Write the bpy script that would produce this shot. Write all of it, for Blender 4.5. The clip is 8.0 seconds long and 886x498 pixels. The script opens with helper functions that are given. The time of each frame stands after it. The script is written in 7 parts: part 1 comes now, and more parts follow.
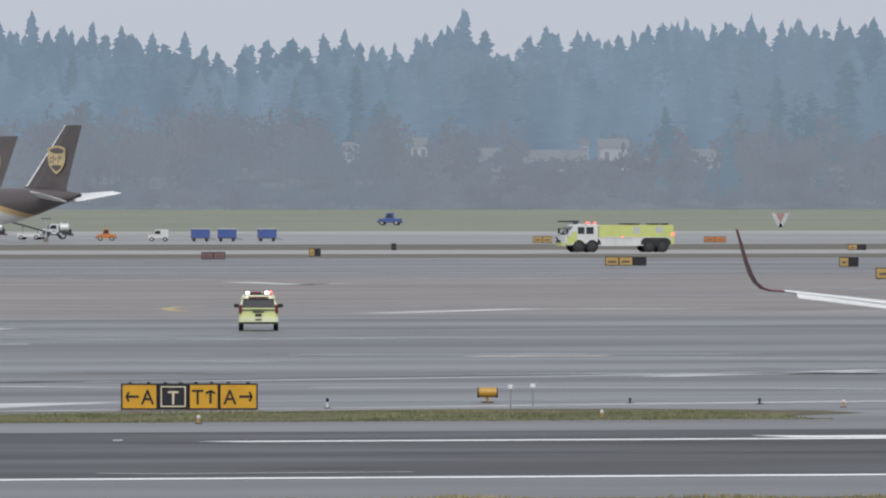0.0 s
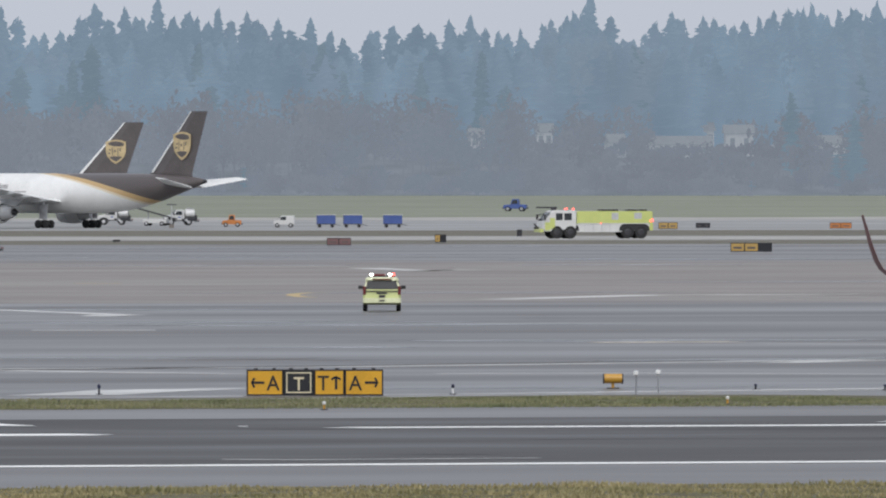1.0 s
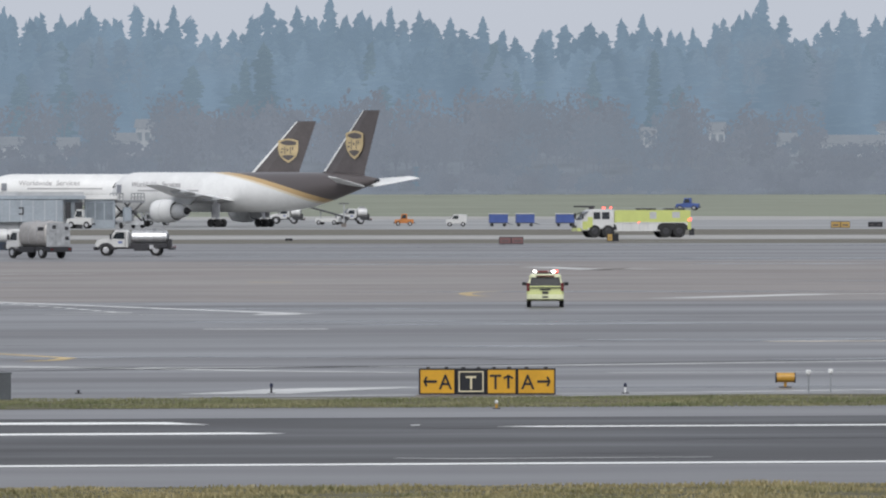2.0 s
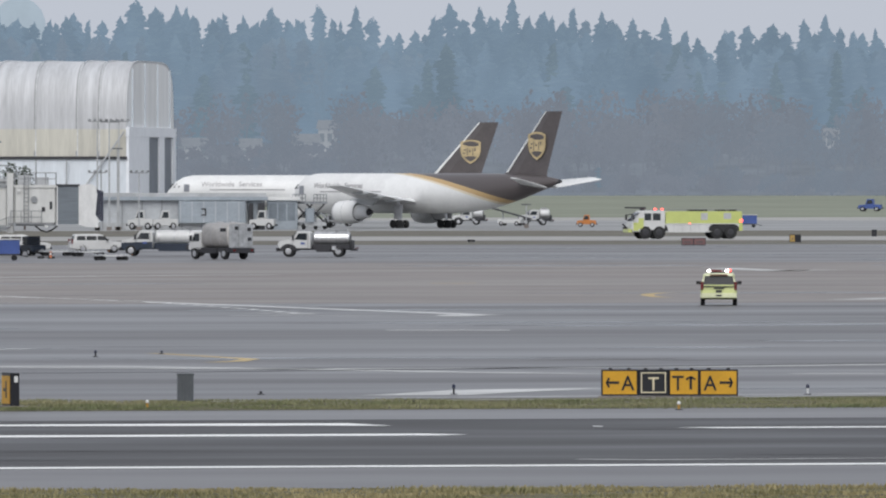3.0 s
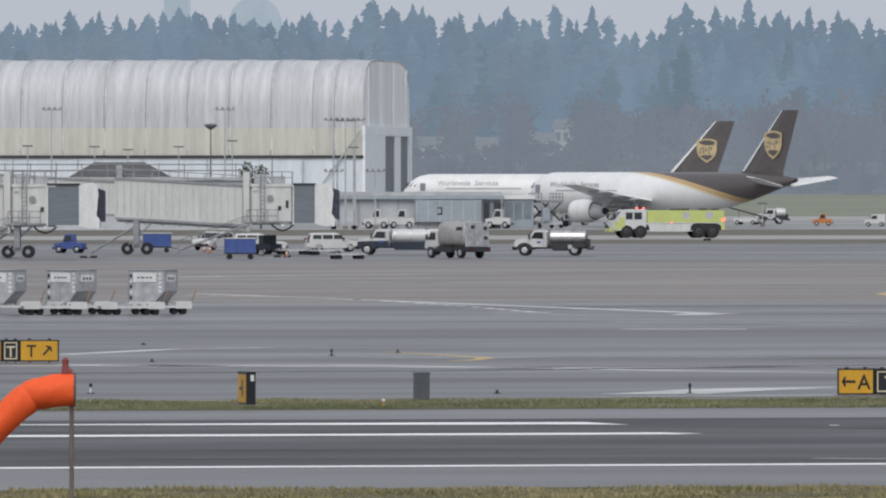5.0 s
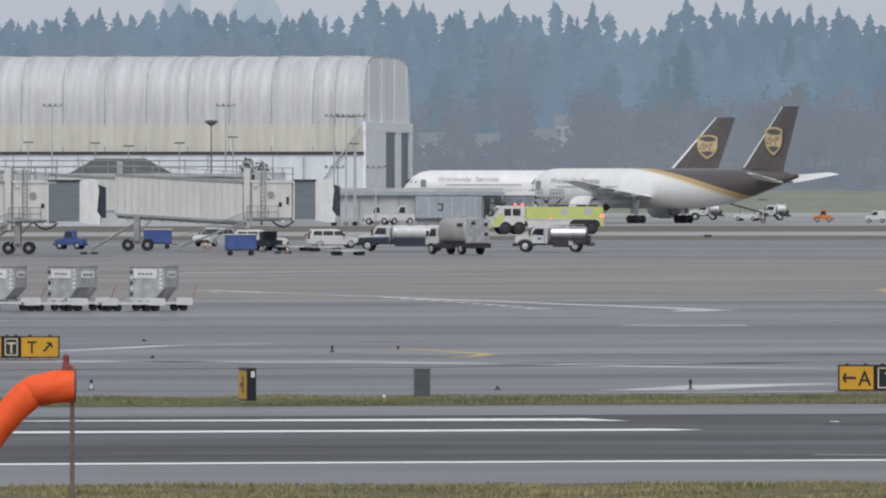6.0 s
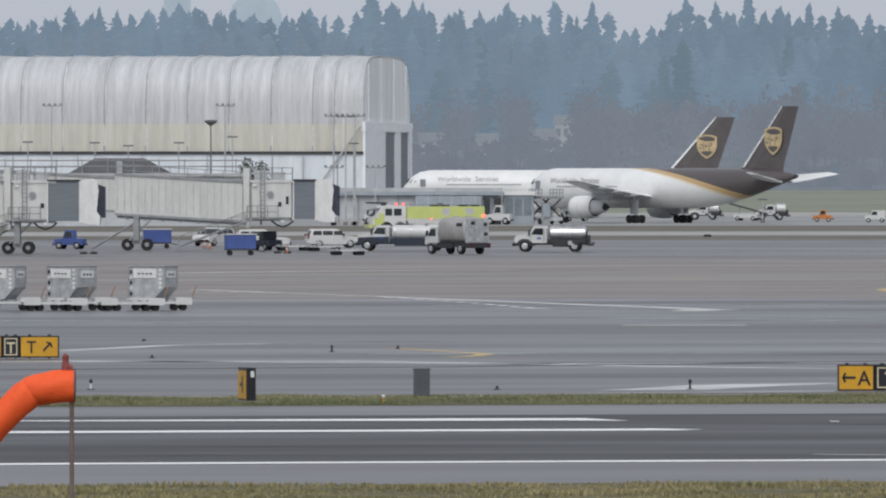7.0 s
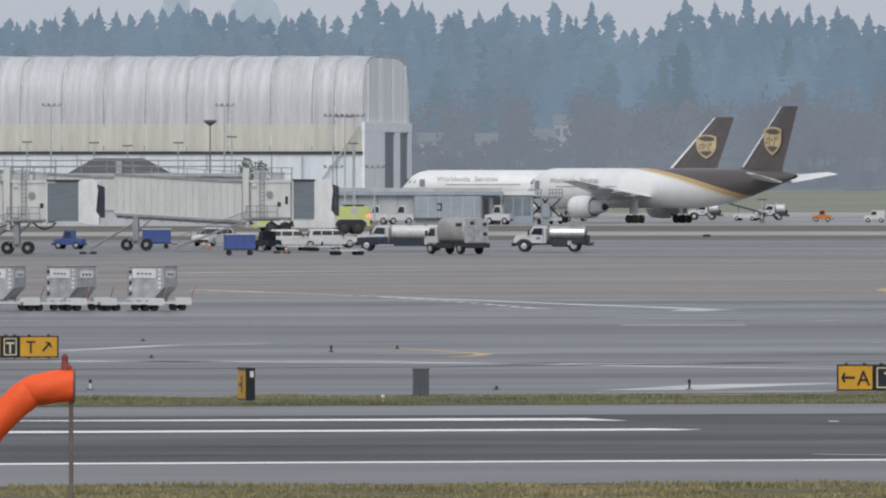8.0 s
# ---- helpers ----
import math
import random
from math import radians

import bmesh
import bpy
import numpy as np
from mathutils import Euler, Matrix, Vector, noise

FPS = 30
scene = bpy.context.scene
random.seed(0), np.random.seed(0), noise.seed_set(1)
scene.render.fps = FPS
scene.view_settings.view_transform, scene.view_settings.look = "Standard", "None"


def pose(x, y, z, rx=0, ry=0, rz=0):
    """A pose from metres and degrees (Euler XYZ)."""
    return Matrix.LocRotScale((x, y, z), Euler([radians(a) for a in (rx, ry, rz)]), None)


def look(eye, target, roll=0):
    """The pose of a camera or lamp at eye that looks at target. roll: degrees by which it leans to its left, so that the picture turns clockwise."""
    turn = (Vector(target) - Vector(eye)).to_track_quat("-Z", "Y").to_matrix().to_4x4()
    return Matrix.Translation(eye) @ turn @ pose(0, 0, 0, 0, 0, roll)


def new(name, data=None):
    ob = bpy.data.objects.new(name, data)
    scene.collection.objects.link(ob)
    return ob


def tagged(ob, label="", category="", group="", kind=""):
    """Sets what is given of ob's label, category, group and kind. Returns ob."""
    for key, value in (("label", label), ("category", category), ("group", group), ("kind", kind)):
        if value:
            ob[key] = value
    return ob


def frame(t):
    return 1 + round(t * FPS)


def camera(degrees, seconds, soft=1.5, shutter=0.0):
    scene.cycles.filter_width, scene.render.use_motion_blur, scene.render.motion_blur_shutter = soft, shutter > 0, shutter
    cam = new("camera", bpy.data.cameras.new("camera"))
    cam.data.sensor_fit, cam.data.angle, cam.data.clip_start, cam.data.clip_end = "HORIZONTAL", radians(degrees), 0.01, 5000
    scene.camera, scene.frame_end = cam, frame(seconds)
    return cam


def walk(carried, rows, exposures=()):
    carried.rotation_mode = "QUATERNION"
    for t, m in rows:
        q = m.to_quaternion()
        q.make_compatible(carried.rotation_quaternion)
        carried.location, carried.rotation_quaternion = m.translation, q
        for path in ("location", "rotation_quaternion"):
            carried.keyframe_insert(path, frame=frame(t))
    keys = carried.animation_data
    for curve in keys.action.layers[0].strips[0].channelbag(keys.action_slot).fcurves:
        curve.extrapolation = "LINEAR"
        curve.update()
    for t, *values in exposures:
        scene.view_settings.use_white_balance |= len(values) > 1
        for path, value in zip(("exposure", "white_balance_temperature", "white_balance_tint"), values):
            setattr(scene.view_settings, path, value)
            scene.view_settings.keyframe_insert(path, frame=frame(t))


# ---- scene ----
cam = camera(4.0, 8.0, soft=2.1)

# pan to the right of the closing view and tilt under the horizon, both in degrees
PAN = [(0, 3.236, 0.256), (0.25, 3.118, 0.280), (0.5, 3.001, 0.2985), (0.75, 2.845, 0.311), (1.0, 2.669, 0.319), (1.25, 2.487, 0.323),
       (1.5, 2.297, 0.324), (1.7, 2.131, 0.324), (2.25, 1.673, 0.324), (2.8, 1.219, 0.323), (3.0, 1.067, 0.319), (3.5, 0.674, 0.3037),
       (4.0, 0.282, 0.296), (4.2, 0.170, 0.300), (4.4, 0.080, 0.305), (4.5, 0.043, 0.308), (4.7, 0.010, 0.315), (5.2, 0.0, 0.329),
       (5.8, -0.001, 0.339), (6.0, -0.002, 0.341), (6.5, 0, 0.342), (7.0, 0, 0.342), (7.5, 0.0, 0.340), (8.0, 0.003, 0.342)]
walk(cam, [(t, pose(0, 0, 7, 90 - tilt, 0, -pan)) for t, pan, tilt in PAN],
     exposures=[(0, 0.27), (1.5, 0.29), (3.5, 0.22), (4.5, 0.16), (8.0, 0.14)])

# ---- light: flat winter overcast ----
world = bpy.data.worlds.new("sky")
scene.world = world
world.use_nodes = True
wn, wl = world.node_tree.nodes, world.node_tree.links
wn.clear()
w_out, w_bg = wn.new("ShaderNodeOutputWorld"), wn.new("ShaderNodeBackground")
w_sky, w_grey, w_mix = wn.new("ShaderNodeTexSky"), wn.new("ShaderNodeHueSaturation"), wn.new("ShaderNodeMix")
w_sky.sky_type, w_sky.sun_disc, w_sky.sun_elevation, w_sky.sun_rotation = "NISHITA", False, radians(38), radians(200)
w_sky.dust_density, w_sky.air_density = 3.0, 1.0
w_grey.inputs["Saturation"].default_value = 0.12
w_tex, w_map, w_co = wn.new("ShaderNodeTexNoise"), wn.new("ShaderNodeMapping"), wn.new("ShaderNodeTexCoord")
w_map.inputs["Scale"].default_value = (3, 3, 9)
w_tex.inputs["Scale"].default_value, w_tex.inputs["Detail"].default_value = 2.0, 4
w_ramp = wn.new("ShaderNodeValToRGB")
w_ramp.color_ramp.elements[0].color, w_ramp.color_ramp.elements[1].color = (4.7, 5.07, 5.83, 1), (5.5, 5.87, 6.63, 1)
w_mix.data_type = "RGBA"
w_mix.inputs["Factor"].default_value = 0.85
wl.new(w_co.outputs["Generated"], w_map.inputs["Vector"])
wl.new(w_map.outputs["Vector"], w_tex.inputs["Vector"])
wl.new(w_tex.outputs["Fac"], w_ramp.inputs["Fac"])
wl.new(w_sky.outputs["Color"], w_grey.inputs["Color"])
wl.new(w_grey.outputs["Color"], w_mix.inputs["A"])
wl.new(w_ramp.outputs["Color"], w_mix.inputs["B"])
wl.new(w_mix.outputs["Result"], w_bg.inputs["Color"])
wl.new(w_bg.outputs["Background"], w_out.inputs["Surface"])
w_bg.inputs["Strength"].default_value = 0.095
sun = new("sun", bpy.data.lights.new("sun", "SUN"))
sun.data.energy, sun.data.angle, sun.data.color = 1.42, radians(50), (1, 0.98, 0.95)
sun.matrix_basis = look((0, 0, 0), (0.06, 0.68, -0.73))

# ---- materials ----
def mat(name, color, rough=0.6, metal=0.0, vary=0.18, scale=1.0, bump=0.0, stretch=(1, 1, 1), fine=8.0, dark=None, spec=0.5, coat=0.0):
    """A surface with broad and fine variation of its colour, uneven gloss and, where asked, relief."""
    m = bpy.data.materials.new(name)
    m.use_nodes = True
    n, l = m.node_tree.nodes, m.node_tree.links
    b = n["Principled BSDF"]
    co, mp = n.new("ShaderNodeTexCoord"), n.new("ShaderNodeMapping")
    mp.inputs["Scale"].default_value = stretch
    t1, t2 = n.new("ShaderNodeTexNoise"), n.new("ShaderNodeTexNoise")
    t1.inputs["Scale"].default_value, t1.inputs["Detail"].default_value = scale, 5
    t2.inputs["Scale"].default_value, t2.inputs["Detail"].default_value = scale * fine, 3
    add = n.new("ShaderNodeMath")
    add.operation = "ADD"
    l.new(co.outputs["Object"], mp.inputs["Vector"])
    for t in (t1, t2):
        l.new(mp.outputs["Vector"], t.inputs["Vector"])
    half = n.new("ShaderNodeMath")
    half.operation, half.inputs[1].default_value = "MULTIPLY", 0.5
    l.new(t2.outputs["Fac"], half.inputs[0])
    l.new(t1.outputs["Fac"], add.inputs[0])
    l.new(half.outputs[0], add.inputs[1])
    r = n.new("ShaderNodeValToRGB")
    lo = dark if dark else [c * (1 - vary) for c in color]
    hi = [min(1, c * (1 + vary)) for c in color]
    r.color_ramp.elements[0].position, r.color_ramp.elements[1].position = 0.5, 1.0
    r.color_ramp.elements[0].color, r.color_ramp.elements[1].color = (*lo, 1), (*hi, 1)
    l.new(add.outputs[0], r.inputs["Fac"])
    l.new(r.outputs["Color"], b.inputs["Base Color"])
    b.inputs["Roughness"].default_value, b.inputs["Metallic"].default_value = rough, metal
    b.inputs["Specular IOR Level"].default_value, b.inputs["Coat Weight"].default_value = spec, coat
    if bump:
        bp = n.new("ShaderNodeBump")
        bp.inputs["Strength"].default_value, bp.inputs["Distance"].default_value = bump, 0.05
        l.new(t2.outputs["Fac"], bp.inputs["Height"])
        l.new(bp.outputs["Normal"], b.inputs["Normal"])
    return m


def glow(name, color, strength):
    m = mat(name, color, 0.3)
    b = m.node_tree.nodes["Principled BSDF"]
    b.inputs["Emission Color"].default_value, b.inputs["Emission Strength"].default_value = (*color, 1), strength
    return m


def wet(m, low, high, scale, stretch):
    """Lets the gloss of a pavement change between wet and drying streaks."""
    n, l = m.node_tree.nodes, m.node_tree.links
    b = n["Principled BSDF"]
    co, mp, t, r = n.new("ShaderNodeTexCoord"), n.new("ShaderNodeMapping"), n.new("ShaderNodeTexNoise"), n.new("ShaderNodeMapRange")
    mp.inputs["Scale"].default_value = stretch
    t.inputs["Scale"].default_value, t.inputs["Detail"].default_value = scale, 6
    r.inputs["From Min"].default_value, r.inputs["From Max"].default_value = 0.35, 0.65
    r.inputs["To Min"].default_value, r.inputs["To Max"].default_value = low, high
    l.new(co.outputs["Object"], mp.inputs["Vector"])
    l.new(mp.outputs["Vector"], t.inputs["Vector"])
    l.new(t.outputs["Fac"], r.inputs["Value"])
    l.new(r.outputs["Result"], b.inputs["Roughness"])
    return m


STREAK = (0.45, 1, 1)
tarmac = wet(mat("wet_asphalt", (0.129, 0.123, 0.124), 0.5, scale=0.05, stretch=(0.4, 1, 1), fine=6, dark=(0.098, 0.094, 0.096)), 0.33, 0.5, 0.035, STREAK)
tarmac_dark = wet(mat("runway_asphalt", (0.042, 0.041, 0.042), 0.6, scale=0.2, stretch=STREAK, vary=0.25), 0.45, 0.7, 0.1, STREAK)
concrete = wet(mat("apron_concrete", (0.208, 0.182, 0.166), 0.7, scale=0.08, stretch=STREAK, vary=0.3), 0.45, 0.62, 0.03, STREAK)
road_concrete = mat("road_concrete", (0.36, 0.35, 0.33), 0.7, scale=0.1, stretch=STREAK)
grass_mat = mat("winter_grass", (0.122, 0.113, 0.07), 0.9, scale=0.5, vary=0.4, stretch=(0.3, 1, 1), spec=0.2)
field_mat = mat("field_grass", (0.235, 0.25, 0.195), 0.9, scale=0.02, vary=0.13, spec=0.2)
paint_white = mat("white_road_paint", (0.88, 0.88, 0.86), 0.6, scale=0.8, vary=0.1, stretch=STREAK)
paint_faded = mat("faded_paint", (0.52, 0.52, 0.51), 0.6, scale=0.15, vary=0.35, stretch=STREAK)
paint_yellow = mat("faded_yellow_paint", (0.50, 0.37, 0.17), 0.6, scale=0.5, vary=0.3)
# woods: near-black base, the haze over them is painted in as emission
wood_conifer = mat("hazed_conifer_needles", (0.014, 0.018, 0.015), 0.9, scale=0.08, vary=0.35, spec=0.0)
wood_bare = mat("hazed_bare_twigs", (0.013, 0.012, 0.011), 0.9, scale=0.06, vary=0.3, spec=0.0)
vehicle_white = mat("white_vehicle_paint", (0.62, 0.62, 0.61), 0.35, scale=0.8, vary=0.08)
white_paint = mat("white_aircraft_paint", (0.78, 0.78, 0.77), 0.35, scale=0.4, vary=0.06)
brown_paint = mat("dark_brown_aircraft_paint", (0.098, 0.086, 0.086), 0.35, scale=0.4)
gold_paint = mat("gold_paint", (0.52, 0.41, 0.23), 0.4)
bare_metal = mat("bare_metal", (0.55, 0.55, 0.56), 0.35, 0.9)
rubber = mat("tyre_rubber", (0.02, 0.02, 0.021), 0.8)
dark_metal = mat("dark_metal", (0.05, 0.05, 0.055), 0.5, 0.4)
grey_metal = mat("galvanised_steel", (0.32, 0.33, 0.34), 0.5, 0.5, scale=2)
grey_paint = mat("grey_paint", (0.45, 0.46, 0.47), 0.5, scale=0.7)
white_wall = mat("white_cladding", (0.69, 0.73, 0.77), 0.6, scale=0.5, vary=0.1, stretch=(1, 1, 0.15))
roof_metal = mat("weathered_roof_sheet", (0.522, 0.526, 0.538), 0.55, 0.0, scale=0.9, vary=0.22, stretch=(1, 0.06, 0.06))
cream_wall = mat("cream_sheeting", (0.58, 0.56, 0.49), 0.6, scale=0.9, vary=0.16, stretch=(1, 0.06, 0.06))
tinted = mat("tinted_glass", (0.03, 0.032, 0.035), 0.35, spec=0.25)
glass = mat("dark_window_glass", (0.02, 0.025, 0.03), 0.08, spec=0.8)
sign_yellow = mat("sign_yellow", (0.62, 0.33, 0.02), 0.45, scale=1.5, vary=0.1)
sign_black = mat("sign_black", (0.012, 0.013, 0.018), 0.4)
sign_cream = mat("sign_cream", (0.72, 0.64, 0.44), 0.45)
sign_white = mat("sign_white", (0.75, 0.75, 0.74), 0.45)
lime_paint = mat("lime_yellow_paint", (0.53, 0.58, 0.19), 0.3, scale=1, vary=0.06, coat=0.5)
orange_cloth = mat("orange_nylon", (1.0, 0.115, 0.022), 0.7, scale=3, vary=0.12, bump=0.2)
blue_paint = mat("blue_paint", (0.06, 0.105, 0.32), 0.45, scale=1)
orange_paint = mat("orange_paint", (0.55, 0.20, 0.05), 0.5)
red_paint = mat("dull_red_paint", (0.22, 0.05, 0.045), 0.5)


def haze_glow(m, air, spread=1.0, tint=None):
    """Paints haze into the far backdrop's emission, 3 km off; tint: other stands' hue."""
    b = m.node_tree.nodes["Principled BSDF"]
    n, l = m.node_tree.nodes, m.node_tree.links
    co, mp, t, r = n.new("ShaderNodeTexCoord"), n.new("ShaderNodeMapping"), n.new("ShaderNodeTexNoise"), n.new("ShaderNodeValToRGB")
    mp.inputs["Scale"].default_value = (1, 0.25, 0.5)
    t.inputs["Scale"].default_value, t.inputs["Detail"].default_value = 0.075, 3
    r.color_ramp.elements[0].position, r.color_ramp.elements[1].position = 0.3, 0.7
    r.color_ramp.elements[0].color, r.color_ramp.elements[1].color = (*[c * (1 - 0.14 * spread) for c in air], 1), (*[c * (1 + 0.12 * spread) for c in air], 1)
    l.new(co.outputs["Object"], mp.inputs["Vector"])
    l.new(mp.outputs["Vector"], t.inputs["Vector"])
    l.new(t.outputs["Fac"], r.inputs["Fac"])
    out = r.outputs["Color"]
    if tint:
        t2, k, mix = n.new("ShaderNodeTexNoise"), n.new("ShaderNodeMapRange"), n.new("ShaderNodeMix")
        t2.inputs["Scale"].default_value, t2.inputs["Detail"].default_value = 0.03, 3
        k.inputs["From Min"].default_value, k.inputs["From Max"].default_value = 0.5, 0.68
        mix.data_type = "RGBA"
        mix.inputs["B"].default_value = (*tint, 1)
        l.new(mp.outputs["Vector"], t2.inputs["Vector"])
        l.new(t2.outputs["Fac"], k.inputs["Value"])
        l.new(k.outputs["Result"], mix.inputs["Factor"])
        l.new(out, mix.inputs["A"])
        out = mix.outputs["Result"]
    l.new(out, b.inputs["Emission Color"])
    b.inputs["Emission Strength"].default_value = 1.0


# haze colours that woods and hill ground emit, though they are no lamps
wood_near = mat("hazed_near_conifers", (0.018, 0.023, 0.019), 0.9, scale=0.08, vary=0.35, spec=0.0)
haze_glow(wood_near, (0.138, 0.187, 0.236), 0.7)
haze_glow(wood_conifer, (0.154, 0.212, 0.280), 0.9, (0.164, 0.206, 0.262))
haze_glow(wood_bare, (0.157, 0.180, 0.218), 0.6, (0.150, 0.182, 0.225))
verge_mat = mat("dry_verge", (0.155, 0.145, 0.12), 0.9, scale=0.1, vary=0.25, stretch=STREAK, spec=0.2)
hill_mat = mat("hazed_hill_ground", (0.02, 0.02, 0.016), 0.9, scale=0.02, spec=0.0)
haze_glow(hill_mat, (0.155, 0.180, 0.218))

# ---- mesh tools ----
class Shape:
    """Gathers the faces of one mesh; turn is applied to all that is added."""

    def __init__(self, turn=None):
        self.v, self.f, self.turn, self.flat = [], [], turn, False

    def add(self, verts, faces):
        n = len(self.v)
        self.v += [tuple(self.turn @ Vector(p)) if self.turn else tuple(p) for p in verts]
        self.f += [tuple(i + n for i in q) for q in faces]
        return self

    def box(self, x0, x1, y0, y1, z0, z1, c=0.0):
        """A box with its upright edges cut by c."""
        if c <= 0:
            p = [(x0, y0), (x1, y0), (x1, y1), (x0, y1)]
        else:
            p = [(x0 + c, y0), (x1 - c, y0), (x1, y0 + c), (x1, y1 - c), (x1 - c, y1), (x0 + c, y1), (x0, y1 - c), (x0, y0 + c)]
        return self.prism(p, z0, z1)

    def prism(self, outline, z0, z1):
        n = len(outline)
        v = [(x, y, z0) for x, y in outline] + [(x, y, z1) for x, y in outline]
        f = [(i, (i + 1) % n, n + (i + 1) % n, n + i) for i in range(n)] + [tuple(range(n - 1, -1, -1)), tuple(range(n, 2 * n))]
        return self.add(v, f)

    def side(self, outline, x0, x1, inset=0.0):
        """An outline of (y, z) pushed out along x; inset draws the two end faces together."""
        n = len(outline)
        cy, cz = sum(p[0] for p in outline) / n, sum(p[1] for p in outline) / n
        small = [(cy + (y - cy) * (1 - inset), cz + (z - cz) * (1 - inset)) for y, z in outline]
        if inset:
            e = min(0.12, abs(x1 - x0) * 0.1)
            rings = [[(x0, y, z) for y, z in small], [(x0 + e, y, z) for y, z in outline], [(x1 - e, y, z) for y, z in outline], [(x1, y, z) for y, z in small]]
        else:
            rings = [[(x0, y, z) for y, z in outline], [(x1, y, z) for y, z in outline]]
        return self.loft(rings)

    def loft(self, rings, caps=True, closed=True):
        n, v, f = len(rings[0]), [p for r in rings for p in r], []
        for k in range(len(rings) - 1):
            for i in range(n if closed else n - 1):
                j = (i + 1) % n
                f.append((k * n + i, k * n + j, (k + 1) * n + j, (k + 1) * n + i))
        if caps:
            f += [tuple(range(n - 1, -1, -1)), tuple(range((len(rings) - 1) * n, len(rings) * n))]
        return self.add(v, f)

    def tube(self, a, b, r0, r1=None, n=10, caps=True):
        a, b, r1 = Vector(a), Vector(b), r0 if r1 is None else r1
        d = (b - a).normalized()
        u = d.orthogonal().normalized()
        w = d.cross(u)
        ring = lambda c, r: [c + r * (math.cos(k * math.tau / n) * u + math.sin(k * math.tau / n) * w) for k in range(n)]
        return self.loft([ring(a, r0), ring(b, r1)], caps)

    def wheel(self, x0, x1, y, z, r, n=20):
        """A tyre on an axle along x with rounded shoulders."""
        rings = []
        for x, k in ((x0, 0.55), (x0, 0.9), (x0 + (x1 - x0) * 0.15, 1), (x1 - (x1 - x0) * 0.15, 1), (x1, 0.9), (x1, 0.55)):
            rings.append([(x, y + r * k * math.cos(a * math.tau / n), z + r * k * math.sin(a * math.tau / n)) for a in range(n)])
        return self.loft(rings)

    def make(self, name, material, parent=None, label="", smooth=False):
        me = bpy.data.meshes.new(name)
        me.from_pydata(self.v, [], self.f)
        bm = bmesh.new()
        bm.from_mesh(me)
        bmesh.ops.recalc_face_normals(bm, faces=bm.faces)
        bm.to_mesh(me)
        bm.free()
        if smooth:
            me.shade_smooth()
            me.set_sharp_from_angle(angle=radians(38))
        me.materials.append(material)
        ob = new(name, me)
        if parent:
            ob.parent = parent
        if label:
            ob["label"] = label
        return ob


def thing(name, m, label, category, group="", kind=""):
    ob = new(name)
    ob.empty_display_size = 0.2
    ob.matrix_basis = m
    return tagged(ob, label, category, group, kind)

# ---- ground ----
TURN = math.atan(0.2)          # the runway's bearing to the first line of sight
RUN = Matrix.Rotation(TURN, 4, "Z")


def strip(name, p0, p1, q0, q1, z, material, label, depth=0.0, wave=0.0, kind="structure"):
    """A flat band along the runway: p along it, q across it."""
    s = Shape()
    n = 160 if wave else 1
    near = [(p0 + (p1 - p0) * i / n, q0 + wave * noise.noise((i * 0.35, q0, 0))) for i in range(n + 1)]
    far = [(p0 + (p1 - p0) * i / n, q1 + wave * noise.noise((i * 0.35, q1, 5))) for i in range(n + 1)]
    v = [(x, y, z) for x, y in near] + [(x, y, z) for x, y in far]
    s.add(v, [(i, i + 1, n + 2 + i, n + 1 + i) for i in range(n)])
    ob = s.make(name, material)
    ob.matrix_basis = RUN
    return tagged(ob, label, "ground", kind=kind)


def mark(points, width, material, name="painted_line", label="worn white painted line on the pavement"):
    """A painted line through points of the (p, q) plan, width in metres, one for each point or one for all."""
    s, L, R = Shape(), [], []
    for i, (p, q) in enumerate(points):
        a, b = points[max(i - 1, 0)], points[min(i + 1, len(points) - 1)]
        d = Vector((b[0] - a[0], b[1] - a[1])).normalized()
        w = (width[i] if isinstance(width, (list, tuple)) else width) / 2
        L.append((p - d.y * w, q + d.x * w, 0.012))
        R.append((p + d.y * w, q - d.x * w, 0.012))
    n = len(points)
    s.add(L + R, [(i, i + 1, n + i + 1, n + i) for i in range(n - 1)])
    ob = s.make(name, material)
    ob.matrix_basis = RUN
    return tagged(ob, label, "road marking", kind="structure")


# grassy base sheet out to the hills
g = Shape()
g.add([(-2500, -300, -0.05), (3000, -300, -0.05), (3000, 2300, -0.05), (-2500, 2300, -0.05), (3000, 2950, 3.0), (-2500, 2950, 3.0)],
      [(0, 1, 2, 3), (3, 2, 4, 5)])
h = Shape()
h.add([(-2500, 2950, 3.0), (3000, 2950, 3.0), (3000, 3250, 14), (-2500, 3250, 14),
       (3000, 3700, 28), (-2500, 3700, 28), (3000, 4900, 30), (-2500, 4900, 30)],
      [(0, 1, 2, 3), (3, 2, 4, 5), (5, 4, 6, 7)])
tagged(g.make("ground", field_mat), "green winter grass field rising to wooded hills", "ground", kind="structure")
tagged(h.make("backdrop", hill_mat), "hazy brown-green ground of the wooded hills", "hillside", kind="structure")

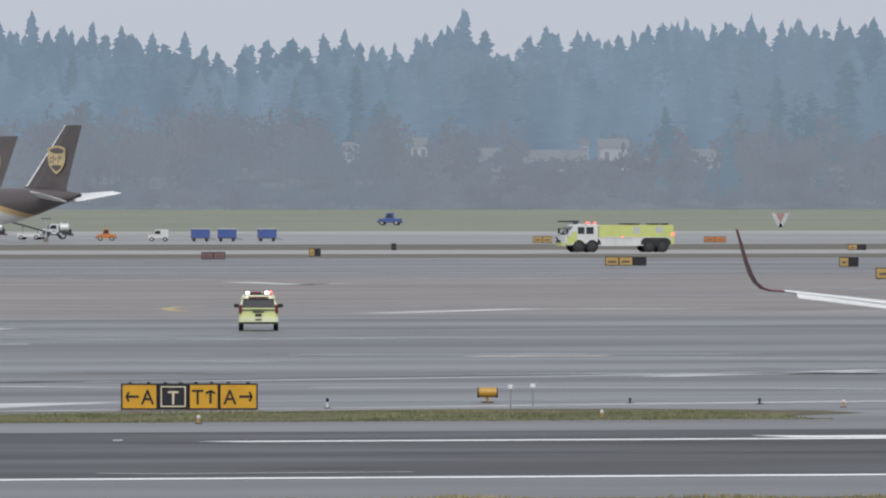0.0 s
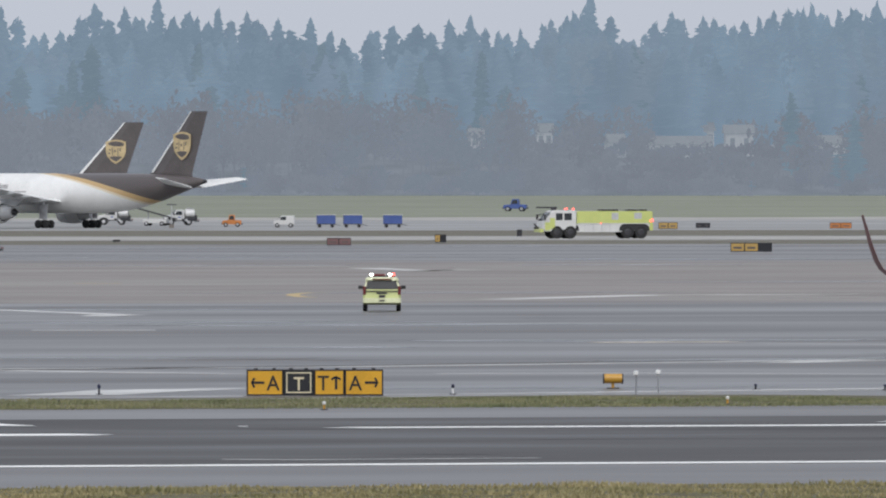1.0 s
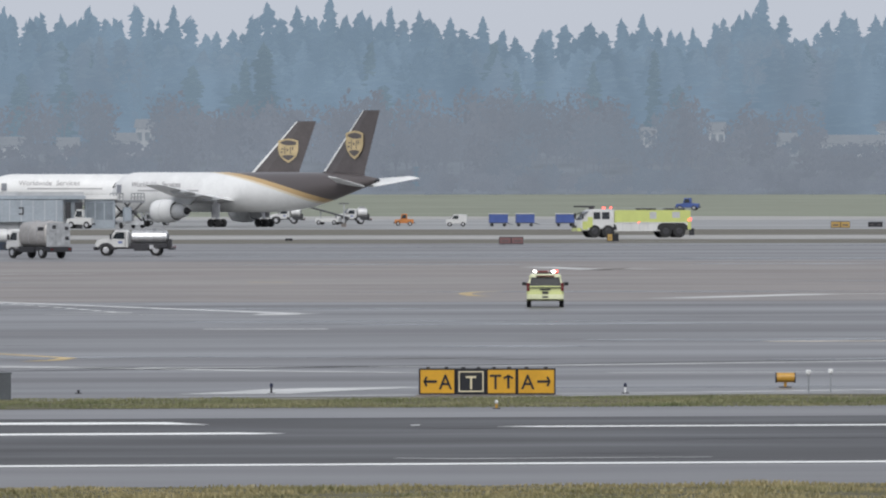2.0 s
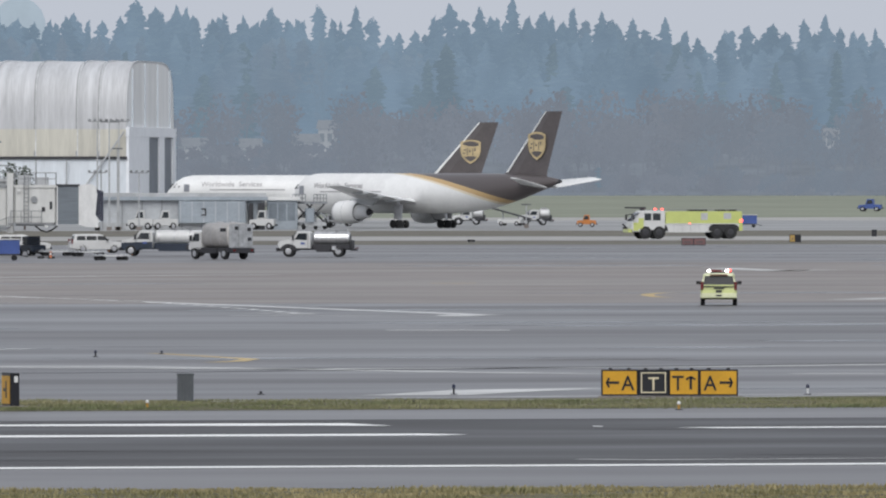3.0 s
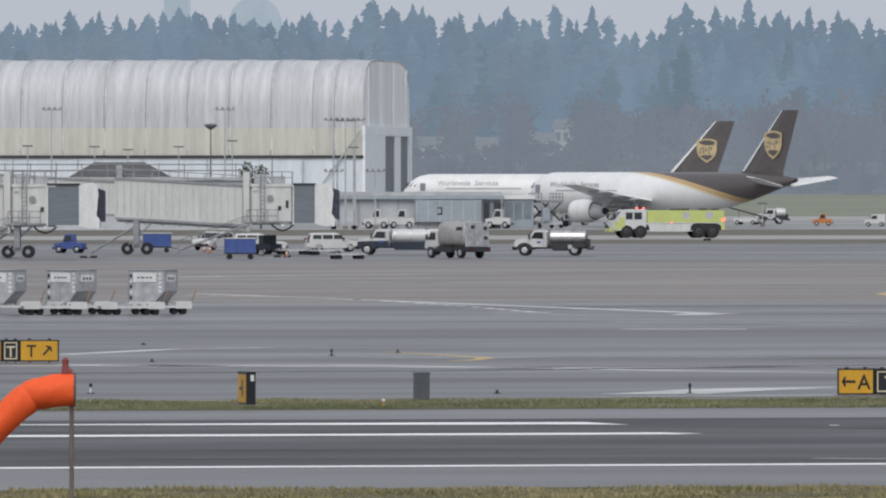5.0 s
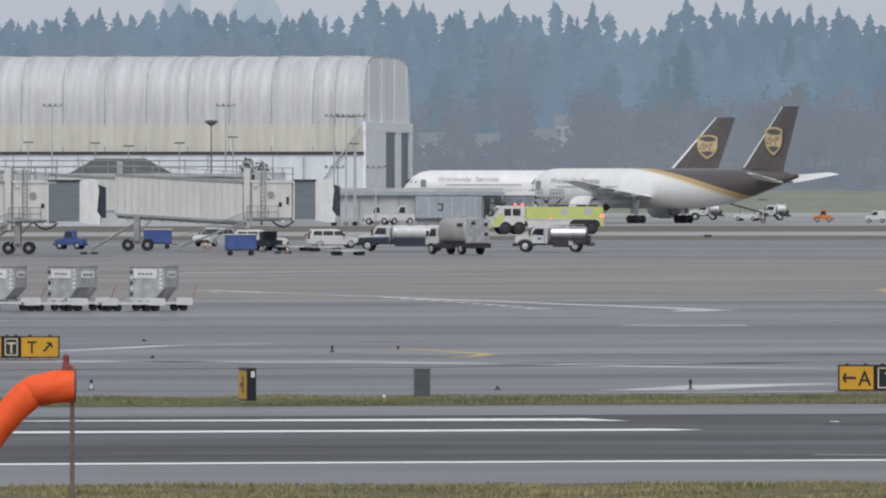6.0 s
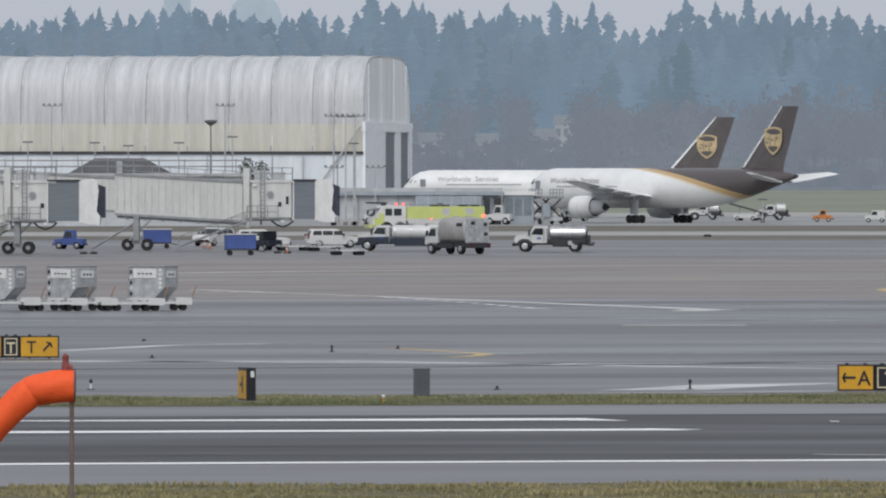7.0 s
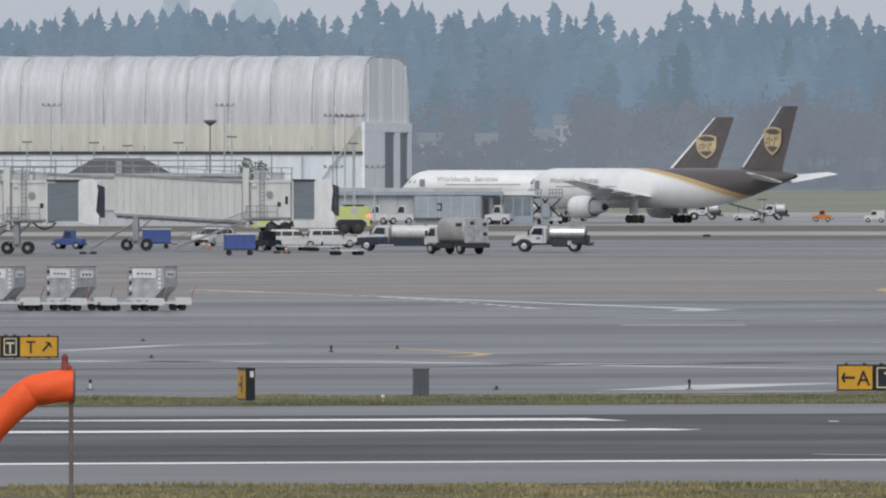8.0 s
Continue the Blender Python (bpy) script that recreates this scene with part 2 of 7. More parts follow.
PAVE = 0.9806 * 157157
strip("apron", -700, 1500, PAVE / 550, PAVE / 71, 0.0, tarmac, "wet grey asphalt airfield pavement", )
strip("runway", -700, 1500, PAVE / 512, PAVE / 428, 0.004, tarmac_dark, "dark rubber-streaked runway asphalt")
taxi_asphalt = wet(mat("dark_wet_asphalt", (0.116, 0.111, 0.113), 0.5, scale=0.06, stretch=(0.3, 1, 1), fine=7, dark=(0.078, 0.076, 0.079)), 0.30, 0.52, 0.05, (0.25, 1, 1))
strip("taxiway", -700, 1500, 392, PAVE / 222, 0.004, taxi_asphalt, "dark wet asphalt taxiway with drying streaks")
strip("taxiway_apron", -700, 1500, PAVE / 222, PAVE / 150, 0.004, concrete, "brownish drying concrete apron")
strip("service_road", -700, 1500, PAVE / 110, PAVE / 104, 0.008, road_concrete, "pale concrete service road")
strip("road_verge", -700, 1500, PAVE / 118, PAVE / 111, 0.004, verge_mat, "dry brown grass verge by the service road")
strip("road_verge", -700, 1500, PAVE / 103, PAVE / 93, 0.004, verge_mat, "dry brown grass verge by the service road")
# pale colour puts the sky's grazing reflection into the apron
strip("cargo_apron", -700, 1500, PAVE / 93, PAVE / 75.5, 0.004, wet(mat("sky_sheen_concrete", (0.24, 0.24, 0.235), 0.5, scale=0.03, stretch=STREAK, vary=0.2), 0.35, 0.6, 0.02, STREAK), "wet cargo apron with the sky's reflection painted pale")
strip("pale_apron_edge", -700, 1500, PAVE / 75, PAVE / 70, 0.004, road_concrete, "pale wavy concrete edge of the cargo apron", wave=40)

mark([(15.71, 300.97), (49.35, 301.03), (71.26, 301.24), (89.45, 301.37), (136.80, 301.73)], 1.7, paint_white, label="white runway edge line")
mark([(17.69, 338.92), (55.42, 338.09), (73.87, 338.24), (74.87, 338.04)], [2.5, 2.5, 2.5, 0.05], paint_white)
mark([(18.61, 356.43), (57.95, 353.49), (71.33, 352.90), (74.09, 352.77), (75.42, 350.41)], [1.0, 1.0, 3.4, 3.4, 0.05], paint_white)
mark([(82.68, 346.06), (83.80, 345.84), (102.76, 346.20), (157.50, 347.39)], [0.05, 1.5, 1.8, 1.8], paint_white)
mark([(100.20, 350.95), (101.32, 349.02), (103.59, 348.99), (140.61, 348.98)], [0.05, 3.0, 3.0, 3.0], paint_white)
g = Shape()
n = 160
edge = [(-300 + 414 * i / n) for i in range(n + 1)]
near_q = lambda p: 374.6 + 0.06 * max(0, p - 70) + max(0, p - 106) * 1.1 + 0.7 * noise.noise((p * 0.25, 3, 0))
far_q = lambda p: max(near_q(p), 392 + 0.16 * max(0, p - 80) - max(0, p - 108) * 1.1 + 0.7 * noise.noise((p * 0.25, 9, 0)))
g.add([(p, near_q(p), 0.008) for p in edge] + [(p, far_q(p), 0.008) for p in edge], [(i, i + 1, n + 2 + i, n + 1 + i) for i in range(n)])
g = g.make("grass_strip", grass_mat)
g.matrix_basis = RUN
tagged(g, "narrow strip of patchy winter grass with a tapered end", "ground", kind="structure")
strip("grass_verge", -700, 1500, 40, PAVE / 551, 0.008, grass_mat, "rough winter grass verge", wave=1.5)

# ---- wooded hills ----
rng = random.Random(7)


def hill(x, y):
    """Height of the ground out to the hills."""
    steps = ((2300, -0.05), (2950, 3.0), (3250, 14.0), (3700, 28.0), (4900, 30.0))
    for (a, h0), (b, h1) in zip(steps, steps[1:]):
        if y <= b:
            return h0 + (h1 - h0) * (y - a) / (b - a)
    return 30.0


def conifer(s, x, y, z, h, w):
    """A tapered trunk with whorls of drooping boughs; the crown is blunt, uneven and broken by gaps."""
    s.tube((x, y, z - 0.5), (x, y, z + h * 0.9), h * 0.014, 0.04, 4, False)
    lean = rng.uniform(-0.9, 0.9)
    blunt = rng.uniform(0.38, 0.7)
    tiers = int(h * 1.15)
    bulge, phase = rng.uniform(0.1, 0.35), rng.random() * 6
    for i in range(tiers):
        f = (i + rng.random() * 0.8) / tiers
        zz = z + h * (0.08 + 0.90 * f)
        r = w * min(1.0, (1 - f) * 2.0) ** blunt * (1 + bulge * math.sin(f * 13 + phase)) * rng.uniform(0.7, 1.15) + 0.4
        n = 6 if f < 0.8 else 5
        a0 = rng.random() * math.tau
        for k in range(n):
            a = a0 + k * math.tau / n + rng.uniform(-0.4, 0.4)
            ca, sa, rr = math.cos(a), math.sin(a), r * rng.uniform(0.55, 1.15)
            b = rr * rng.uniform(0.32, 0.55)
            d = h * 0.03 * rng.uniform(0.3, 1.6)
            s.add([(x + lean * f, y, zz + d * 1.1), (x + ca * rr * 0.6 - sa * b, y + sa * rr * 0.6 + ca * b, zz + d * 0.2), (x + ca * rr, y + sa * rr, zz - d * 0.6),
                   (x + ca * rr * 0.6 + sa * b, y + sa * rr * 0.6 - ca * b, zz - d * 0.2), (x, y, zz - d * 1.4)],
                  [(0, 1, 2), (0, 2, 3), (4, 2, 1), (4, 3, 2)])


def bare_tree(s, x, y, z, h, w):
    """A trunk, limbs and a crown of many small twig clumps with gaps."""
    s.tube((x, y, z - 0.5), (x, y, z + h * 0.45), h * 0.018, h * 0.012, 4, False)
    for k in range(5):
        a = rng.random() * math.tau
        s.tube((x, y, z + h * rng.uniform(0.25, 0.45)), (x + math.cos(a) * w * 0.7, y + math.sin(a) * w * 0.7, z + h * rng.uniform(0.6, 0.9)), h * 0.01, 0.05, 3, False)
    for k in range(int(40 + w * 13)):
        a, e, q = rng.random() * math.tau, rng.uniform(-0.9, 1), rng.random() ** 0.4
        c = math.sqrt(max(0, 1 - e * e))
        p = Vector((x + math.cos(a) * c * w * q, y + math.sin(a) * c * w * q, z + h * 0.6 + e * h * 0.38 * q))
        m = rng.uniform(0.25, 0.62)
        t = [p + Vector((rng.gauss(0, m), rng.gauss(0, m), rng.gauss(0, m * 1.1))) for _ in range(4)]
        s.add(t, [(0, 1, 2), (0, 2, 3), (1, 3, 2)])


# houses among the trees: place, width, eaves, turn
HOUSES = [(25, 3205, 6, 4, 10), (31, 3250, 4, 6, -8), (-3, 3190, 7, 3.5, 12), (11, 3185, 5, 3.5, 0), (160, 3250, 3.5, 4, 5), (178, 3260, 4, 5, 0), (193, 3205, 4, 4, 10),
          (209, 3205, 16, 3.5, 4), (225, 3215, 7, 6, 0), (248, 3210, 6, 3.5, 10), (220, 3270, 4, 5, 5), (238, 3275, 4, 5, -10), (305, 3225, 7, 4, 0), (323, 3235, 5, 5, 10)]


def hides_house(x, y, top):
    return any(y < hy + 6 and abs(x * hy / y - hx) < w / 2 + 1.5 and top > hill(hx, hy) + 1.2 for hx, hy, w, eaves, rz in HOUSES)


# skyline trees: x and height of the tip over the airfield, at about 3.4 km
far = Shape()
TALL = [(-116, 48), (-100, 51), (-79, 50), (-66, 51), (-56, 50), (-36, 51), (-19, 54), (-14, 52), (-8, 53), (5, 51), (17, 52), (30, 52), (40, 53), (65, 53), (73, 52), (82, 55), (90, 51), (98, 52),
        (106, 51), (114, 49), (123, 49), (145, 47), (161, 48), (166, 50), (186, 48), (192, 50), (198, 55), (220, 51), (228, 50), (240, 49), (252, 52), (258, 53), (266, 52), (275, 54), (287, 53), (299, 53), (307, 52)]
RIDGE = [(-240, 48), (-109, 47), (-94, 49), (-72, 50), (-47, 48), (0, 49), (24, 48), (50, 44), (61, 47), (90, 47), (110, 47), (126, 43), (154, 46), (178, 45), (195, 48), (208, 45), (225, 47), (248, 50), (286, 51), (440, 49)]


def ridge(x):
    """Height of the closed canopy along the skyline."""
    return float(np.interp(x, [a for a, b in RIDGE], [b for a, b in RIDGE]))


for x, top in TALL:
    y = 3400 + rng.uniform(-15, 15)
    z = hill(x, y)
    conifer(far, x, y, z, top - z + 0.8, rng.uniform(3.8, 5.4))
    for side in (-1, 1):
        x2 = x + side * rng.uniform(3.5, 6)
        conifer(far, x2, y + 12, hill(x2, y + 12), (top + ridge(x2)) / 2 + 0.2 - hill(x2, y + 12) + rng.gauss(0, 0.7), rng.uniform(3.4, 4.8))
for i in range(190):
    x = -240 + i * 3.6 + rng.uniform(-1.4, 1.4)
    y = 3405 + rng.uniform(-25, 25)
    z = hill(x, y)
    conifer(far, x, y, z, ridge(x) + 1.0 - z + rng.gauss(0, 1.2), rng.uniform(4.4, 6.6))
for i in range(440):
    x, y = rng.uniform(-240, 440), rng.uniform(3260, 3390)
    z = hill(x, y)
    conifer(far, x, y, z, min(rng.uniform(22, 33), (ridge(x) - 3) * y / 3400 - z), rng.uniform(3.6, 6.6))
for i in range(150):
    x, y = rng.uniform(-240, 440), rng.uniform(3270, 3400)
    z = hill(x, y)
    bare_tree(far, x, y, z, min(rng.uniform(20, 27), (ridge(x) - 3) * y / 3400 - z), rng.uniform(5, 7.5))
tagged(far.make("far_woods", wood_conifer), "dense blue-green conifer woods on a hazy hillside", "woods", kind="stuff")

mid = Shape()
for i in range(230):
    x = rng.uniform(-220, 420)
    y = rng.uniform(3060, 3290)
    z = hill(x, y)
    clear = noise.noise((x * 0.018, 2.5, 0))
    if clear > 0.05 and y < 3240:
        continue
    h = rng.uniform(15, 28)
    if not hides_house(x, y, z + h):
        conifer(mid, x, y, z, h, rng.uniform(2.6, 4.4))
for x, h in ((236, 18), (281, 15), (232, 9), (205, 8), (212, 7), (258, 8), (92, 6), (60, 5), (150, 5)):
    conifer(mid, x, 2985 + rng.uniform(-10, 10), hill(x, 2985), h, h * 0.16)
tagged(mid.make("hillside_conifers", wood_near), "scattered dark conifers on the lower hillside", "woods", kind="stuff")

low = Shape()
for i in range(760):
    x, y = rng.uniform(-220, 420), rng.uniform(2960, 3230)
    z = hill(x, y)
    thin = 1.0 if x < 170 else 0.72
    h = rng.uniform(11, 20) * thin * (1 + 0.25 * noise.noise((x * 0.03, y * 0.01, 2)))
    if hides_house(x, y, z + h):
        h = max(4.0, min(h, 12.0 - z))
    bare_tree(low, x, y, z, h, rng.uniform(3.0, 5.5) * min(1.0, h / 9))
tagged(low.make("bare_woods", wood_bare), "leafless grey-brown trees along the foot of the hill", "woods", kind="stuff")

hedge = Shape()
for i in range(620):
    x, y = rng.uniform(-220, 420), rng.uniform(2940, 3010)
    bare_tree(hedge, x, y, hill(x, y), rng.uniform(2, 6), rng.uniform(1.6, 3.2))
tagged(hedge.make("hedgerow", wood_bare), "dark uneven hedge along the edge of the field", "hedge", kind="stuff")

house_wall = mat("hazed_pale_siding", (0.17, 0.165, 0.16), 0.7, spec=0.0)
house_roof = mat("hazed_grey_shingles", (0.06, 0.06, 0.06), 0.8, spec=0.0)
house_pane = mat("hazed_house_glass", (0.03, 0.03, 0.03), 0.2)
tower_paint = mat("hazed_green_tank_paint", (0.06, 0.075, 0.075), 0.6, scale=0.05, spec=0.0)
# walls, roofs, panes and towers emit a painted haze colour too
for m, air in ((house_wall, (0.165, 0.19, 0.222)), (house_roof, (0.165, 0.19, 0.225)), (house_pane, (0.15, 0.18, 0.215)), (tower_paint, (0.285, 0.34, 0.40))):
    haze_glow(m, air)


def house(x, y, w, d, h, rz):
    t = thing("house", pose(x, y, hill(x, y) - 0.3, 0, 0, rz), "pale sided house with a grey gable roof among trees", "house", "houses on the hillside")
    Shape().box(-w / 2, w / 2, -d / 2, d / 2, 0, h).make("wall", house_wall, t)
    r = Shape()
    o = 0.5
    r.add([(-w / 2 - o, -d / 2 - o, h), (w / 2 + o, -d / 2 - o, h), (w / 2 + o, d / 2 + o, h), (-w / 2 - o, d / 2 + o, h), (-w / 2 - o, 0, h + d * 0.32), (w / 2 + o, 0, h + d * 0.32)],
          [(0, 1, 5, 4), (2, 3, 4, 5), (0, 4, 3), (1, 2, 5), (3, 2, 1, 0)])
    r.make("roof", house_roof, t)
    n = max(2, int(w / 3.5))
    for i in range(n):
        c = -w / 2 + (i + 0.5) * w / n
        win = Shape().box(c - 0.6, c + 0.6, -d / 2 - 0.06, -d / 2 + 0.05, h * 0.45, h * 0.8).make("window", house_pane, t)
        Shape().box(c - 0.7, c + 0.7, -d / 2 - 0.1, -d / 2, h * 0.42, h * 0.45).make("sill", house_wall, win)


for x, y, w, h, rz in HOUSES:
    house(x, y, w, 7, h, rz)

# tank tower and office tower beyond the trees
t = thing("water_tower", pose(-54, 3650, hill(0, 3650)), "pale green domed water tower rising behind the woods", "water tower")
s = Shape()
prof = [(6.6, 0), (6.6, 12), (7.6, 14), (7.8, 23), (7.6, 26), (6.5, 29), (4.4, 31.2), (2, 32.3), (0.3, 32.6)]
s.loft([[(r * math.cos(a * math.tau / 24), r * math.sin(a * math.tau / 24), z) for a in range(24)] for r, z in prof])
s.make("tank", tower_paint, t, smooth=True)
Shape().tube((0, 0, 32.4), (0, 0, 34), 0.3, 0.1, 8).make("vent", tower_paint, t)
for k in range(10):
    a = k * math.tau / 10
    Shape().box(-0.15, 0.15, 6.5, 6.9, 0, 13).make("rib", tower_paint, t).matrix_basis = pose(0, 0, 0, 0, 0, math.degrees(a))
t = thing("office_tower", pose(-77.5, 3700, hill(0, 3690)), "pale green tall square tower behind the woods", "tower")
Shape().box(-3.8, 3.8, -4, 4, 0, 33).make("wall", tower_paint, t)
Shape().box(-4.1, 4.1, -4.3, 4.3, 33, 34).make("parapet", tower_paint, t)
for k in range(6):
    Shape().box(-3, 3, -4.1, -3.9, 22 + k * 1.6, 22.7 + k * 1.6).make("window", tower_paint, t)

# ---- hangar ----
hangar = thing("hangar", pose(-12.84, 2030, 0, 0, 0, -7), "large weathered grey barrel-roofed hangar with white doors", "hangar")
pocket_white = mat("fresh_white_steel", (0.82, 0.84, 0.87), 0.5, scale=0.5, vary=0.06)
slate_door = mat("slate_door_paint", (0.17, 0.19, 0.22), 0.6, scale=0.3)
LEN, HALF, EAVE, TOP = 150.0, 30.0, 10.4, 25.9


def arch(k, n=28, grow=0.0):
    """Point k of n on the roof's arch, from the near eave over the ridge to the far one, as (y, z)."""
    a = math.pi * k / n
    c = math.cos(a)
    return HALF - math.copysign((HALF + grow) * abs(c) ** 0.37, c), EAVE + (TOP - EAVE + grow) * max(0.0, math.sin(a)) ** 0.37


vault = Shape()
N = 28
outer = [arch(k) for k in range(N + 1)]
vault.side(outer + [(2 * HALF, 0), (0, 0)], -LEN, 0)
vault.make("roof", roof_metal, hangar, smooth=True)
# gable colour is raised to replace light that misses this side
gable_sheet = mat("brightened_gable_sheeting", (0.76, 0.765, 0.76), 0.6, scale=0.4, vary=0.13, stretch=(1, 0.6, 0.05))
rib_flashing = mat("dull_rib_flashing", (0.34, 0.345, 0.35), 0.6, scale=1.0, vary=0.2)
# caps are coloured pale to paint the highlights along the ribs
rib_cap = mat("highlight_rib_cap", (0.62, 0.63, 0.64), 0.5, scale=0.25, vary=0.3)
gable = Shape()
gable.side([arch(k, 28, -0.25) for k in range(29)], 0.004, 0.06)
gable.make("gable_sheet", gable_sheet, hangar, "gable sheeting coloured paler to offset its weak light")
low_band = Shape()
pts = [arch(k, 460, 0.12) for k in range(0, 6)]
low_band.loft([[(-LEN, y, z) for y, z in pts], [(-0.05, y, z) for y, z in pts]], caps=False, closed=False)
low_band.make("cream_panel", cream_wall, hangar, "streaked cream lower roof sheets")
for i in range(22):
    x = -1.2 - i * 6.75 if i else -8.0 + 3.6
    ins, out, low = [arch(k, 28, -0.05) for k in range(29)], [arch(k, 28, 0.2) for k in range(29)], [arch(k, 28, 0.13) for k in range(29)]
    Shape().loft([[(x, *out[k]), (x + 0.15, *out[k]), (x + 0.15, *ins[k]), (x, *ins[k])] for k in range(29)]).make("roof_rib", rib_cap, hangar)
    Shape().loft([[(x - 0.22, *low[k]), (x, *low[k]), (x, *ins[k]), (x - 0.22, *ins[k])] for k in range(29)]).make("rib_flashing", rib_flashing, hangar)
for x in (-0.42,):
    Shape().loft([[(x, *p) for p in (arch(k, 28, 0.1), arch(k, 28, -0.1))] + [(x + 0.5, *p) for p in (arch(k, 28, -0.1), arch(k, 28, 0.1))] for k in range(29)]).make("roof_rib", roof_metal, hangar)
wallh = Shape()
wallh.box(-LEN, 0.1, -0.6, -0.1, 0, EAVE - 0.3)
wallh.make("wall", white_wall, hangar, "pale blue-white clad lower wall")
Shape().box(-LEN, 0.2, -0.9, -0.05, EAVE - 0.35, EAVE + 0.1).make("gutter", dark_metal, hangar, "dark eaves gutter")
for i in range(14):
    Shape().tube((-4 - i * 10.5, -0.75, 0), (-4 - i * 10.5, -0.75, EAVE), 0.1).make("downpipe", grey_paint, hangar)
# door pocket at the end of the hangar
Shape().prism([(0.05, -0.7), (0.5, -0.7), (0.5, 25), (0.05, 25)], 0, 15.1).make("door_pocket", pocket_white, hangar, "white steel door pocket")
for y0, y1 in ((25.5, 38), (45, 55.5)):
    Shape().box(0.02, 0.25, y0, y1, 0, 13.6).make("door", slate_door, hangar, "tall slate grey door leaf")
for y, w in ((41.5, 3.3), (57.7, 2.1)):
    Shape().box(0.0, 0.5, y - w, y + w, 0, 15.0).make("door_post", pocket_white, hangar)
Shape().box(0.0, 0.54, -0.8, 59.8, 13.7, 15.2).make("door_lintel", pocket_white, hangar)
for i in range(4):
    y = 6 + i * 16.0
    Shape().box(0.0, 0.35, y - 0.2, y + 0.2, 15.3, EAVE + (TOP - EAVE) * max(0.05, 1 - abs((y - HALF) / HALF) ** 5.4) ** 0.185 - 0.3).make("gable_post", white_wall, hangar)
br = Shape()
br.tube((-9.5, -1.2, 1.5), (-0.2, -1.2, 14.5), 0.16, n=6)
br.tube((-9.5, -1.2, 0), (-9.5, -1.2, 9.8), 0.14, n=6)
br.make("brace", grey_paint, hangar)

# ---- airliners ----
def livery(name, split):
    """White forward, gold band, dark brown aft, divided on a slant; split: where the band meets the crown."""
    m = mat(name, (0.78, 0.78, 0.77), 0.32, scale=0.3, vary=0.07)
    n, l = m.node_tree.nodes, m.node_tree.links
    b = n["Principled BSDF"]
    white = b.inputs["Base Color"].links[0].from_socket
    co, sep = n.new("ShaderNodeTexCoord"), n.new("ShaderNodeSeparateXYZ")
    l.new(co.outputs["Object"], sep.inputs["Vector"])

    def calc(op, a, b2):
        k = n.new("ShaderNodeMath")
        k.operation = op
        for i, v in enumerate((a, b2)):
            if isinstance(v, (int, float)):
                k.inputs[i].default_value = v
            else:
                l.new(v, k.inputs[i])
        return k.outputs[0]

    drop = calc("MAXIMUM", calc("MULTIPLY", calc("SUBTRACT", 7.75, sep.outputs["Z"]), 0.1786), 0.0)
    edge = calc("SUBTRACT", split, calc("MULTIPLY", calc("POWER", drop, 0.59), 26.9))
    past = calc("SUBTRACT", edge, sep.outputs["Y"])
    now = white
    for start, col in ((-1.0, (0.70, 0.62, 0.48, 1)), (0.2, (0.52, 0.36, 0.18, 1)), (2.9, (0.098, 0.085, 0.085, 1))):
        mix = n.new("ShaderNodeMix")
        mix.data_type = "RGBA"
        l.new(calc("GREATER_THAN", past, start), mix.inputs["Factor"])
        l.new(now, mix.inputs["A"])
        mix.inputs["B"].default_value = col
        now = mix.outputs["Result"]
    l.new(now, b.inputs["Base Color"])
    return m


def foil(x, lead, z, chord, thick, n=7):
    """A wing section at span x: lead is its nose along y, the chord runs aft."""
    up = [(lead - chord * (0.5 - 0.5 * math.cos(math.pi * k / n)), z + thick * chord * (math.sin(math.pi * k / n) ** 0.6) * (1 - 0.45 * k / n)) for k in range(n + 1)]
    lo = [(y, z - (h - z) * 0.55) for y, h in up[1:-1]]
    return [(x, y, h) for y, h in up] + [(x, y, h) for y, h in reversed(lo)]


